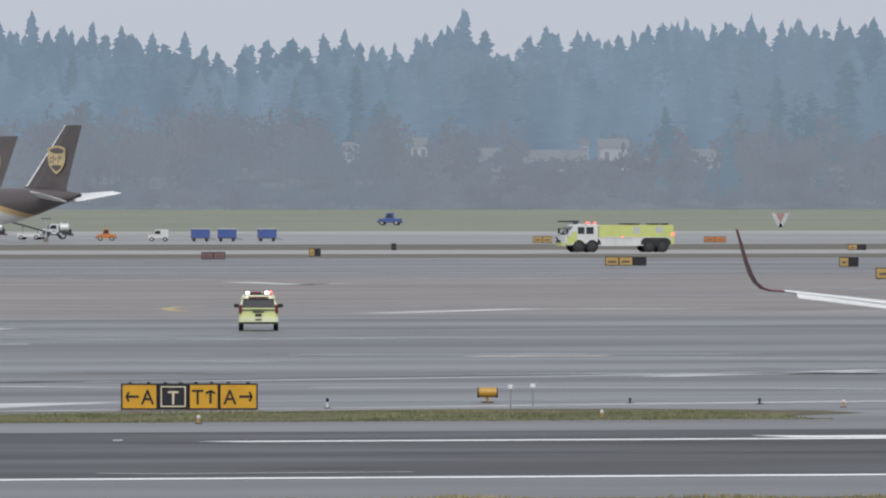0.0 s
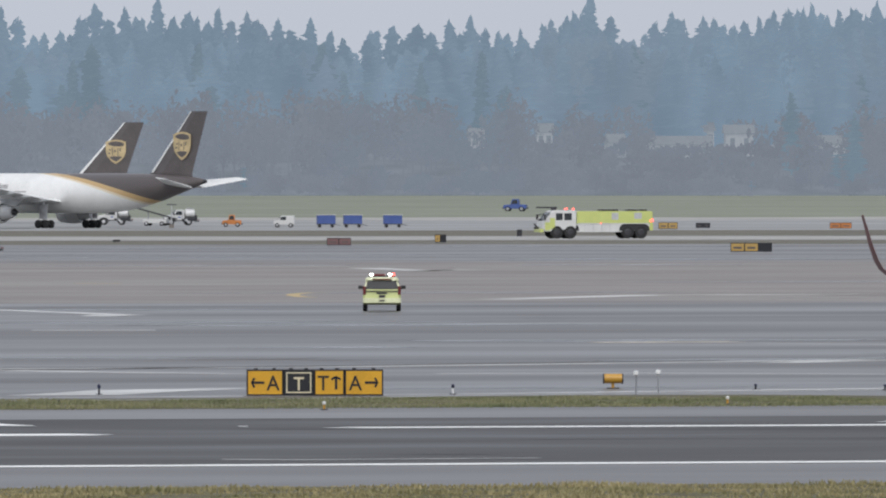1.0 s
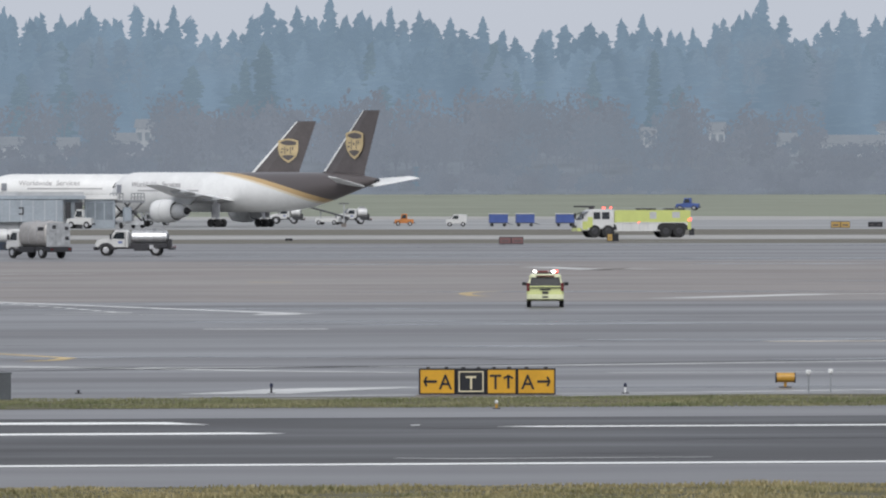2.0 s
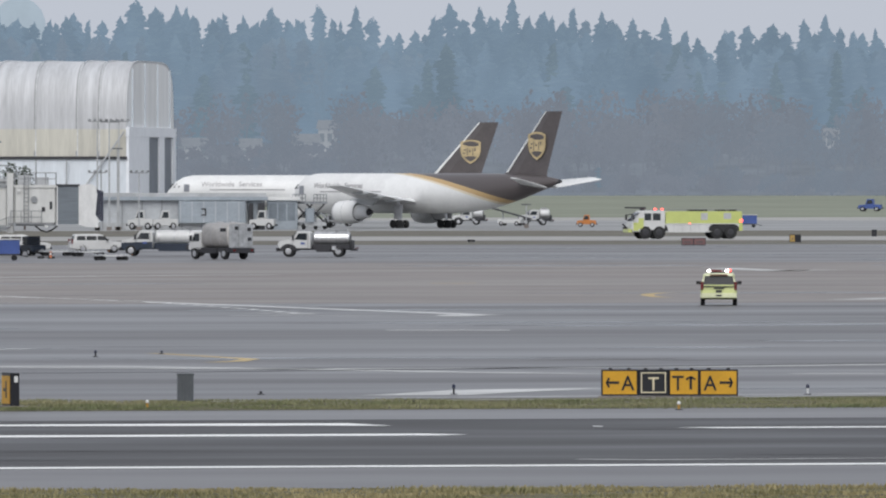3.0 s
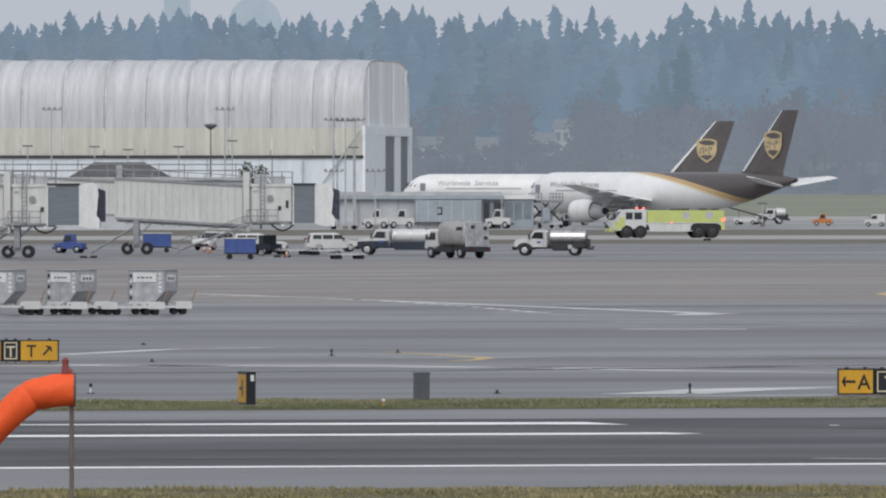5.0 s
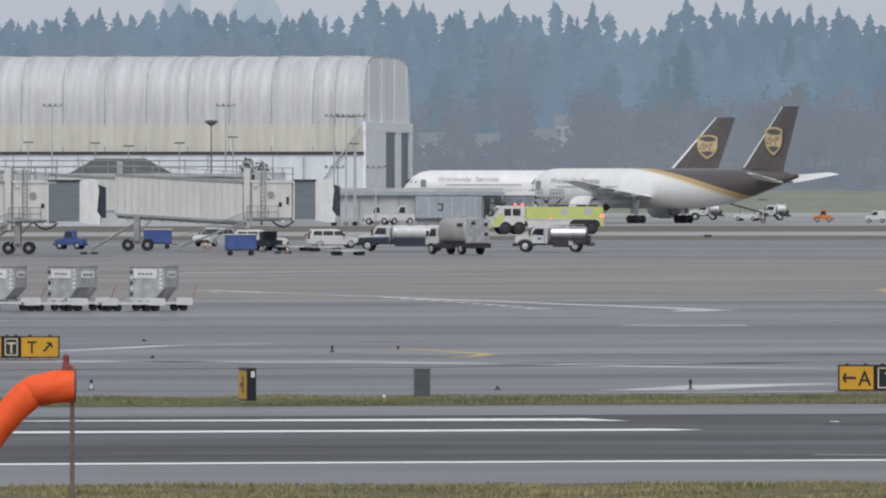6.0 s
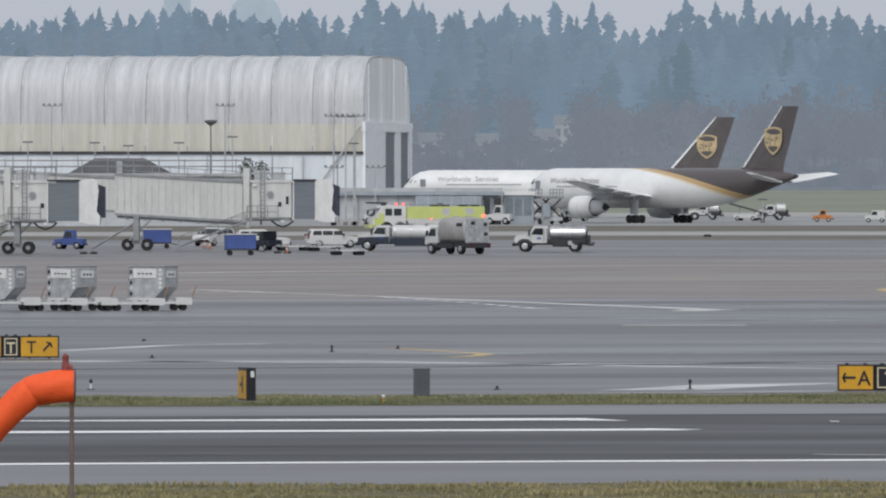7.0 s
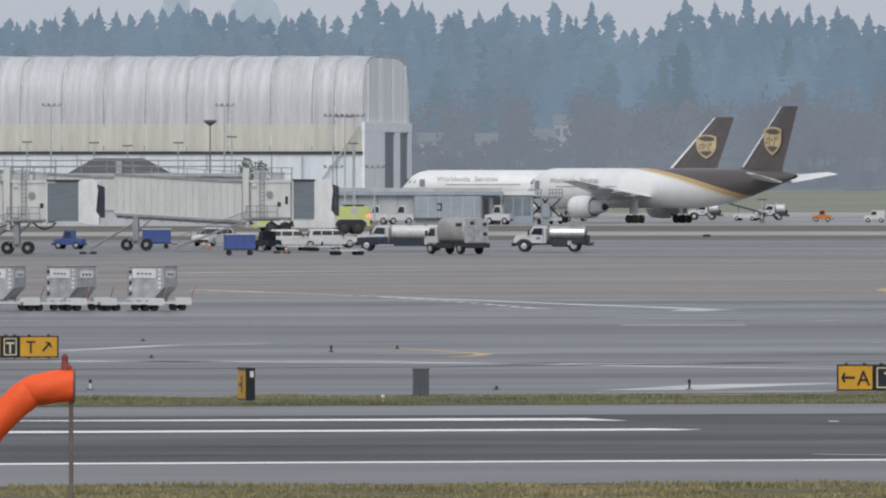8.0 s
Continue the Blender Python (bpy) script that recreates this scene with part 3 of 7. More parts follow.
def airliner(m, label, L, R, zc, gear, half, tail_top, skin, fin_skin, engine_x, engine_r, engine_skin, wing_z, tip_z, chords, stab_half, winglet=0.0, fin_at=0.80, bogie=2, badge=True, windows=False, trim=0.0):
    """An airliner that heads along +y, over the middle of its main wheels. L: length, R: fuselage radius, zc: its axis, gear: main wheels behind the nose."""
    p = thing("airliner", m, label, "airliner", "parked airliners")
    rings, n = [], 32
    stations = [(0.0, 0.03, -0.32), (0.15, 0.20, -0.31), (0.45, 0.36, -0.27), (1.0, 0.55, -0.2), (1.8, 0.76, -0.11), (2.8, 0.91, -0.04), (4.2, 0.985, 0), (5.5, 1, 0), (L * 0.35, 1, 0),
                (L * 0.60, 1, 0), (L * 0.68, 0.96, 0.04), (L * 0.76, 0.85, 0.14), (L * 0.84, 0.66, 0.30), (L * 0.91, 0.44, 0.46), (L * 0.965, 0.24, 0.56), (L * 0.995, 0.10, 0.60), (L, 0.03, 0.60)]
    for st, r, dz in stations:
        rings.append([(R * r * math.cos(k * math.tau / n), gear - st, zc + R * dz + R * r * math.sin(k * math.tau / n)) for k in range(n)])
    Shape().loft(rings).make("fuselage", skin, p, smooth=True)
    # cockpit panes, doors
    for sgn in (-1, 1):
        for k, (a0, a1, st) in enumerate(((0.10, 0.42, 1.25), (0.46, 0.72, 1.75), (0.76, 0.94, 2.35))):
            w = Shape()
            q = []
            for a, zz in ((a0, 0.22), (a1, 0.22), (a1, 0.46), (a0, 0.46)):
                rr = R * (0.63 + 0.1 * k) * (1 if zz < 0.3 else 0.86)
                q.append((sgn * math.sin(a * 1.57) * rr * 1.02, gear - st - (0.5 if zz > 0.3 else 0) + 0.75 * math.cos(a * 1.57) * (1 - 0.2 * k), zc + R * zz))
            w.add(q + [(x * 0.9, y - 0.15, z - 0.05) for x, y, z in q], [(0, 1, 2, 3), (7, 6, 5, 4), (0, 4, 5, 1), (1, 5, 6, 2), (2, 6, 7, 3), (3, 7, 4, 0)])
            w.make("cockpit_window", glass, p)
        for st in ((3.7,) if not windows else (5.0, L * 0.66)):
            Shape().box(sgn * (R * 0.985) - 0.05, sgn * (R * 0.985) + 0.05, gear - st - 0.42, gear - st + 0.42, zc - 0.1, zc + 1.05, 0.0).make("door", blue_slate, p, "slate grey crew door")
        if badge:
            # titles along the forward fuselage
            tilt = math.asin(1.15 / R)
            foot_x = (R + 0.04) * math.cos(tilt) + 0.45 * math.sin(tilt)
            foot_z = zc + (R + 0.04) * math.sin(tilt) - 0.45 * math.cos(tilt)
            for word, st in (("Worldwide", 6.0), ("Services", 12.0)):
                c = bpy.data.curves.new("title", "FONT")
                c.body, c.size, c.extrude = word, 1.15, 0.02
                tmp = bpy.data.objects.new("title", c)
                me = bpy.data.meshes.new_from_object(tmp)
                bpy.data.objects.remove(tmp)
                me.materials.append(title_brown)
                ob = new("title", me)
                ob.parent = p
                ob["label"] = "grey-brown fuselage lettering"
                wide = max(v.co.x for v in me.vertices)
                turn = Matrix.Rotation(math.pi / 2 * sgn, 4, "Z") @ Matrix.Rotation(math.pi / 2 - tilt, 4, "X")
                y = gear - st if sgn < 0 else gear - st - wide
                ob.matrix_basis = Matrix.Translation((sgn * foot_x, y, foot_z)) @ turn
            Shape().box(sgn * R * 0.985 - 0.05, sgn * R * 0.985 + 0.05, gear - 19.4, gear - 7.4, zc + 0.12, zc + 0.30).make("title_bar", title_brown, p, "thin dull lettering bar")
    # wings
    root, kink, tip = chords
    lead = root * 0.75 + R * 0.5
    for sgn in (-1, 1):
        sec = [(0, lead + 0.4, wing_z - 0.1, root * 1.08, 0.09), (R, lead, wing_z, root, 0.09)]
        tan = math.tan(radians(30))
        for f, c, th in ((0.35, kink, 0.075), (0.7, kink + (tip - kink) * 0.54, 0.065), (1.0, tip, 0.055)):
            x = R + (half - R) * f
            sec.append((x, lead - (x - R) * tan, wing_z + (tip_z - wing_z) * f, c, th))
        wing = Shape().loft([foil(sgn * x, y, z, c, th) for x, y, z, c, th in sec]).make("wing", wing_grey if not winglet else white_paint, p, "light grey swept wing", True)
        if winglet:
            x, y, z, c, th = sec[-1]
            curve = [(0, 0, 1.0), (0.5, 0.03, 0.97), (0.85, 0.12, 0.93), (1.15, 0.34, 0.88), (1.38, 0.68, 0.82), (1.62, 1.2, 0.7), (1.85, 1.85, 0.54), (2.07, winglet, 0.36)]
            rr = []
            for dx, dz, k in curve:
                slope = min(1.0, dz / 0.9)
                ring = []
                for px, py, pz in foil(0, 0, 0, c * k, th):
                    ring.append((sgn * (x + dx - pz * slope), y - dz * 0.62 - dx * 0.5 + py, z + dz + pz * (1 - slope)))
                rr.append(ring)
            Shape().loft(rr).make("winglet", winglet_paint, wing, "dark red blended winglet", True)
            for a, b in ((0.12, 0.5), (0.53, 0.965)):
                fx = [R + (half - R) * f for f in (a, b)]
                fl = []
                for x2 in fx:
                    f = (x2 - R) / (half - R)
                    c2 = kink + (tip - kink) * max(0, (f - 0.35) / 0.65) if f > 0.35 else root + (kink - root) * f / 0.35
                    y2, z2 = lead - (x2 - R) * tan - c2, wing_z + (tip_z - wing_z) * f
                    fl.append([(sgn * x2, y2 + c2 * 0.1, z2 + 0.05), (sgn * x2, y2 - 0.3, z2 - 0.14), (sgn * x2, y2 - 0.32, z2 - 0.2), (sgn * x2, y2 + c2 * 0.08, z2 - 0.08)])
                Shape().loft(fl).make("flap", white_paint, wing, "white lowered trailing flap")
        else:
            for f in (0.22, 0.45, 0.66):
                x2 = R + (half - R) * f
                c2 = kink + (tip - kink) * max(0, (f - 0.35) / 0.65) if f > 0.35 else root + (kink - root) * f / 0.35
                y2, z2 = lead - (x2 - R) * tan - c2, wing_z + (tip_z - wing_z) * f - 0.25
                pod = [[(sgn * x2 + r * math.cos(k * math.tau / 8) * 0.25, y2 + yy, z2 + r * 0.32 * math.sin(k * math.tau / 8)) for k in range(8)] for yy, r in ((2.4, 0.1), (1.4, 1), (0, 1), (-1.3, 0.1))]
                Shape().loft(pod).make("flap_fairing", grey_paint, wing, smooth=True)
        # engine
        ey = lead - (engine_x - R) * tan + 1.4
        ez = wing_z + (tip_z - wing_z) * (engine_x - R) / (half - R) - engine_r * 1.36
        ex, er = sgn * engine_x, engine_r
        circ = lambda y, r: [(ex + r * math.cos(k * math.tau / 24), y, ez + r * math.sin(k * math.tau / 24)) for k in range(24)]
        eng = Shape().loft([circ(ey + er * 0.3, er * 0.3), circ(ey + er * 0.35, er * 0.84), circ(ey + er * 1.1, er * 0.88), circ(ey + er * 1.2, er * 0.95), circ(ey + er * 1.1, er), circ(ey + er * 0.3, er * 1.09), circ(ey - er * 0.7, er * 1.08),
                            circ(ey - er * 1.45, er * 0.96), circ(ey - er * 1.43, er * 0.88), circ(ey - er * 0.9, er * 0.7)]).make("engine_cowl", engine_skin, p, "white engine cowling", True)
        Shape().loft([circ(ey - er * 1.0, er * 0.9), circ(ey - er * 1.3, er * 0.86), circ(ey - er * 1.3, er * 0.6)]).make("bypass_duct", dark_metal, eng, "dark bypass duct behind the cowling", True)
        Shape().loft([circ(ey - er * 1.0, er * 0.74), circ(ey - er * 1.9, er * 0.68), circ(ey - er * 2.7, er * 0.5), circ(ey - er * 2.68, er * 0.42)]).make("exhaust_core", wing_grey, eng, "light grey core cowling", True)
        Shape().loft([circ(ey - er * 2.4, er * 0.40), circ(ey - er * 2.75, er * 0.33), circ(ey - er * 3.3, er * 0.05)]).make("exhaust_cone", dark_metal, eng, "dark exhaust cone", True)
        Shape().loft([circ(ey + er * 1.16, er * 0.92), circ(ey + er * 1.26, er * 0.96), circ(ey + er * 1.16, er * 1.01)]).make("intake_lip", bare_metal, eng, "polished intake lip", True)
        Shape().loft([circ(ey - er * 0.04, er * 1.095), circ(ey - er * 0.08, er * 1.095)], caps=False).make("cowl_seam", grey_paint, eng)
        py = Shape()
        py.loft([[(ex - 0.2, ey + 0.3, ez + er * 0.9), (ex + 0.2, ey + 0.3, ez + er * 0.9), (ex + 0.2, ey - er * 3.2, ez + er * 0.6), (ex - 0.2, ey - er * 3.2, ez + er * 0.6)],
                 [(ex - 0.15, ey - 0.9, ez + er * 1.28), (ex + 0.15, ey - 0.9, ez + er * 1.28), (ex + 0.15, ey - er * 4.2, ez + er * 1.35), (ex - 0.15, ey - er * 4.2, ez + er * 1.35)]])
        py.make("pylon", grey_paint, p)
        # tailplane
        sy, sz = gear - L * 0.865, zc + R * 0.42
        st = [(sgn * R * 0.35, sy, sz, R * 1.9, 0.08), (sgn * stab_half, sy - stab_half * 0.62, sz + stab_half * 0.17, R * 0.75, 0.06)]
        pivot = sy - R * 0.7
        trimmed = [[(x, y, z + trim * (y - pivot)) for x, y, z in foil(*q)] for q in st]
        Shape().loft(trimmed).make("tailplane", white_paint, p, "white swept tailplane", True)
        # main wheels
        gx = sgn * R * 1.7
        leg = Shape()
        leg.tube((gx, 0.3, wing_z + 0.1), (gx, 0, 0.65), 0.22, 0.16)
        leg.tube((gx, 0, 1.3), (gx * 0.72, 0.6, wing_z), 0.1, n=6)
        leg.tube((gx, -0.9, 0.6), (gx, 0.9, 0.6), 0.13)
        leg.box(gx + sgn * 0.25, gx + sgn * 0.31, -0.8, 0.8, 1.3, wing_z - 0.3)
        g = leg.make("landing_gear", bare_metal, p, "main landing gear leg")
        for dy in ((-0.75, 0.75) if bogie == 2 else (0,)):
            for dx in (-0.5, 0.5):
                Shape().wheel(gx + dx - 0.2, gx + dx + 0.2, dy, 0.58, 0.58).make("wheel", rubber, g, smooth=True)
    ng = Shape().tube((0, gear - 6.2, zc - R * 0.8), (0, gear - 6.3, 0.5), 0.15, 0.12).make("nose_gear", bare_metal, p, "nose landing gear leg")
    for dx in (-0.32, 0.32):
        Shape().wheel(dx - 0.14, dx + 0.14, gear - 6.3, 0.46, 0.46).make("wheel", rubber, ng, smooth=True)
    # fin
    y0, z0 = gear - L * fin_at, zc + R * 0.86
    hh = tail_top - z0
    rc, tc = hh * 0.86, hh * 0.34
    tip_y = y0 - hh * 0.84
    sec = [(y0 + 2.6, z0 - 0.3, rc + 2.6, 0.16), (y0, z0 + 0.5, rc, 0.3), (tip_y, tail_top, tc, 0.12)]
    fin = Shape().loft([[(h, y - c * f, z) for f, h in ((0, 0), (0.3, t), (1, 0.02), (0.3, -t))] for y, z, c, t in sec]).make("fin", fin_skin, p, "dark brown tail fin", False)
    Shape().loft([[(h, y + 0.16 - c * f, z) for f, h in ((0, 0), (0.07, t * 0.5), (0.07, -t * 0.5))] for y, z, c, t in sec[1:]]).make("leading_edge", white_paint, fin, "pale leading edge")
    if badge:
        cz, cy = z0 + hh * 0.47, y0 - hh * 0.395 - (rc + (tc - rc) * 0.5) * 0.46
        w, h = hh * 0.185, hh * 0.205
        outer = [(-1, 0.85), (-0.5, 1.0), (0, 1.05), (0.5, 1.0), (1, 0.85), (1, 0.0), (0.85, -0.45), (0.45, -0.85), (0, -1.1), (-0.45, -0.85), (-0.85, -0.45), (-1, 0.0)]
        for sgn in (-1, 1):
            b = Shape().side([(cy + a * w, cz + c * h) for a, c in outer], sgn * 0.27, sgn * 0.31).make("shield_emblem", gold_paint, fin, "gold shield emblem")
            cap = [(-0.8, 0.74), (-0.4, 0.86), (0, 0.9), (0.4, 0.86), (0.8, 0.74), (0.7, 0.6), (0.2, 0.46), (-0.3, 0.44), (-0.8, 0.5)]
            foot = [(-0.62, -0.5), (-0.3, -0.42), (0.3, -0.42), (0.62, -0.5), (0.36, -0.72), (0, -0.9), (-0.36, -0.72)]
            for shape in (cap, foot):
                Shape().side([(cy + a * w, cz + c * h) for a, c in shape], sgn * 0.31, sgn * 0.325).make("shield_field", brown_paint, b, "dark brown shield field")
            for y0b, y1b, z0b, z1b in ((-0.5, -0.38, 0.02, 0.3), (-0.26, -0.18, -0.34, 0.3), (0.0, 0.14, -0.06, 0.14), (0.3, 0.38, -0.34, 0.3), (0.54, 0.76, -0.22, -0.1), (0.46, 0.68, 0.08, 0.18)):
                Shape().box(sgn * 0.312, sgn * 0.326, cy + y0b * w, cy + y1b * w, cz + z0b * h, cz + z1b * h).make("shield_bar", brown_paint, b)
    apu = Shape().tube((0, gear - L * 0.985, zc + R * 0.58), (0, gear - L - 0.1, zc + R * 0.60), R * 0.14, R * 0.08).make("exhaust_pipe", dark_metal, p)
    return p


title_brown = mat("faded_grey_lettering", (0.36, 0.35, 0.36), 0.5)
blue_slate = mat("slate_lettering_paint", (0.25, 0.26, 0.29), 0.5)
wing_grey = mat("light_grey_wing_paint", (0.72, 0.72, 0.72), 0.4, scale=0.5, vary=0.1)
winglet_paint = mat("dark_red_winglet_paint", (0.16, 0.035, 0.03), 0.4)
cargo_a = livery("cargo_livery", 6.5)
cargo_b = livery("cargo_livery_far", -2.0)
airliner(pose(30.47, 1785.88, 0, 0, 0, 45), "white and dark brown twin-engine cargo jet parked on the apron", 51.6, 2.82, 4.9, 25.0, 22.4, 16.35, cargo_a, brown_paint, 7.95, 1.5, white_paint, 3.7, 6.0, (9.5, 6.6, 2.9), 8.2, trim=0.12)
airliner(pose(20.7, 1995, 0, 0, 0, 80), "white and dark brown cargo jet with its nose by the hangar", 54.5, 2.51, 5.0, 27.5, 23.8, 15.8, cargo_b, brown_paint, 7.9, 1.35, white_paint, 3.5, 5.6, (9.2, 6.2, 2.5), 9.3, fin_at=0.785)
airliner(pose(39.66 + 17.1, 500, 0, 0, 0, 3), "white twin-engine passenger jet with dark red blended winglets", 38.0, 1.88, 3.25, 19.0, 15.6, 12.5, white_paint, winglet_paint, 4.9, 0.95, white_paint, 1.5, 3.12, (6.0, 3.9, 1.7), 7.1, winglet=2.45, bogie=1, badge=False, windows=True)

# ---- moving vehicles ----
red_glow = glow("red_beacon", (1.0, 0.10, 0.08), 3.0)
white_glow = glow("white_strobe", (1.0, 0.92, 0.9), 9.0)
pale_lime = mat("pale_lime_roof_paint", (0.68, 0.70, 0.46), 0.3)
tail_red = mat("red_lamp_lens", (0.14, 0.02, 0.02), 0.2)
patrol_lime = mat("pale_lime_body_paint", (0.57, 0.61, 0.27), 0.3, scale=1, vary=0.06, coat=0.4)
black_plastic = mat("black_plastic", (0.02, 0.02, 0.022), 0.5)


def suv(m, label, body_paint, group="", beacons=False):
    """A full-size estate car that heads along +y, over the middle of its wheels."""
    t = thing("suv", m, label, "car", group)
    low = [(-2.55, 0.42), (-2.6, 0.62), (-2.56, 1.08), (-2.45, 1.15), (1.05, 1.12), (2.3, 1.02), (2.52, 0.85), (2.56, 0.45), (1.95, 0.34), (-2.0, 0.34)]
    Shape().side(low, -1.0, 1.0, 0.05).make("body", body_paint, t)
    # cabin with tumblehome
    up = [(-2.42, 1.12), (-2.2, 1.68), (-2.05, 1.77), (0.0, 1.79), (0.35, 1.72), (1.15, 1.10)]
    rings = []
    for x, k in ((-0.97, 0), (-0.80, 1), (0.80, 1), (0.97, 0)):
        rings.append([(x if z < 1.3 else x * 0.86 if abs(x) > 0.9 else x, y, z if k else min(z, 1.71)) for y, z in up])
    Shape().loft(rings).make("cabin", pale_lime if beacons else body_paint, t)
    Shape().add([(-0.86, -2.42, 1.16), (0.86, -2.42, 1.16), (0.74, -2.215, 1.64), (-0.74, -2.215, 1.64), (-0.86, -2.36, 1.16), (0.86, -2.36, 1.16), (0.74, -2.16, 1.64), (-0.74, -2.16, 1.64)],
                [(0, 1, 2, 3), (7, 6, 5, 4), (0, 4, 5, 1), (1, 5, 6, 2), (2, 6, 7, 3), (3, 7, 4, 0)]).make("rear_window", tinted, t)
    Shape().add([(-0.85, 1.12, 1.16), (0.85, 1.12, 1.16), (0.74, 0.42, 1.68), (-0.74, 0.42, 1.68), (-0.85, 1.0, 1.16), (0.85, 1.0, 1.16), (0.74, 0.34, 1.68), (-0.74, 0.34, 1.68)],
                [(0, 1, 2, 3), (7, 6, 5, 4), (0, 4, 5, 1), (1, 5, 6, 2), (2, 6, 7, 3), (3, 7, 4, 0)]).make("windscreen", glass, t)
    for sgn in (-1, 1):
        for y0, y1 in ((-2.1, -1.25), (-1.15, -0.2), (-0.1, 0.62)):
            w = [(sgn * 0.972, y0, 1.2), (sgn * 0.972, y1 + (0.25 if y1 > 0.5 else 0), 1.2), (sgn * 0.86, y1, 1.60), (sgn * 0.86, y0 + (0.08 if y0 < -2 else 0), 1.60)]
            Shape().add(w + [(x - sgn * 0.04, y, z) for x, y, z in w], [(0, 1, 2, 3), (7, 6, 5, 4), (0, 4, 5, 1), (1, 5, 6, 2), (2, 6, 7, 3), (3, 7, 4, 0)]).make("side_window", tinted, t)
        mir = Shape().box(sgn * 1.13 - 0.12, sgn * 1.13 + 0.12, 0.72, 0.9, 1.15, 1.33, 0.03)
        mir.box(min(sgn * 0.95, sgn * 1.1), max(sgn * 0.95, sgn * 1.1), 0.78, 0.84, 1.14, 1.22)
        mir.make("mirror", black_plastic, t)
        Shape().box(sgn * 0.92 - 0.08, sgn * 0.92 + 0.08, -2.6, -2.42, 0.88, 1.32, 0.02).make("tail_light", tail_red, t)
        Shape().box(sgn * 0.72 - 0.2, sgn * 0.72 + 0.2, 2.4, 2.56, 0.72, 0.92, 0.04).make("headlight", sign_white, t)
        for y in (-1.5, 1.47):
            w = Shape().wheel(sgn * 0.88 - 0.12, sgn * 0.88 + 0.12, y, 0.40, 0.40).make("wheel", rubber, t, smooth=True)
            Shape().tube((sgn * 0.99, y, 0.40), (sgn * 1.008, y, 0.40), 0.23, 0.2, 14).make("rim", bare_metal, w)
    Shape().box(-1.0, 1.0, -2.72, -2.5, 0.45, 0.70, 0.06).make("rear_bumper", pale_lime if beacons else body_paint, t)
    Shape().box(-0.98, 0.98, 2.46, 2.66, 0.42, 0.62, 0.08).make("front_bumper", black_plastic, t)
    Shape().box(-0.15, 0.15, -2.735, -2.72, 0.52, 0.6).make("plate", dark_metal, t)
    Shape().box(-0.28, 0.28, -2.62, -2.58, 0.92, 1.0).make("badge_bar", dark_metal, t)
    if beacons:
        for sgn in (-1, 1):
            Shape().box(sgn * 0.78 - 0.1, sgn * 0.78 + 0.1, -2.38, -2.3, 1.63, 1.70).make("roof_pillar", pale_lime, t)
        Shape().box(-0.5, 0.5, -2.34, -2.2, 1.66, 1.72, 0.02).make("stop_lamp", tail_red, t, "dark red high stop lamp")
        Shape().box(-0.86, 0.86, -2.64, -2.6, 1.04, 1.09).make("hatch_seam", dark_metal, t)
        Shape().box(-0.16, 0.16, -2.64, -2.6, 0.72, 0.86).make("plate_recess", dark_metal, t)
        Shape().box(-0.72, 0.72, -2.30, -2.22, 0.70, 0.78).make("reflective_band", sign_white, t)
        bar = Shape().box(-0.70, 0.70, -0.25, 0.1, 1.78, 1.86, 0.04).make("light_bar", black_plastic, t)
        Shape().box(0.34, 0.52, -0.26, 0.08, 1.86, 1.96, 0.05).make("strobe", white_glow, bar, "lit white strobe")
        Shape().box(-0.64, -0.48, -0.26, 0.08, 1.86, 1.95, 0.05).make("strobe", white_glow, bar, "lit white strobe")
        Shape().box(0.54, 0.68, -0.26, 0.08, 1.86, 1.99, 0.04).make("beacon", red_glow, bar, "lit red beacon")
        Shape().box(-0.42, 0.18, -0.22, 0.06, 1.86, 1.95, 0.04).make("beacon", tail_red, bar)
    return t


rolling = []          # wheels of the fire engine that turn as it drives


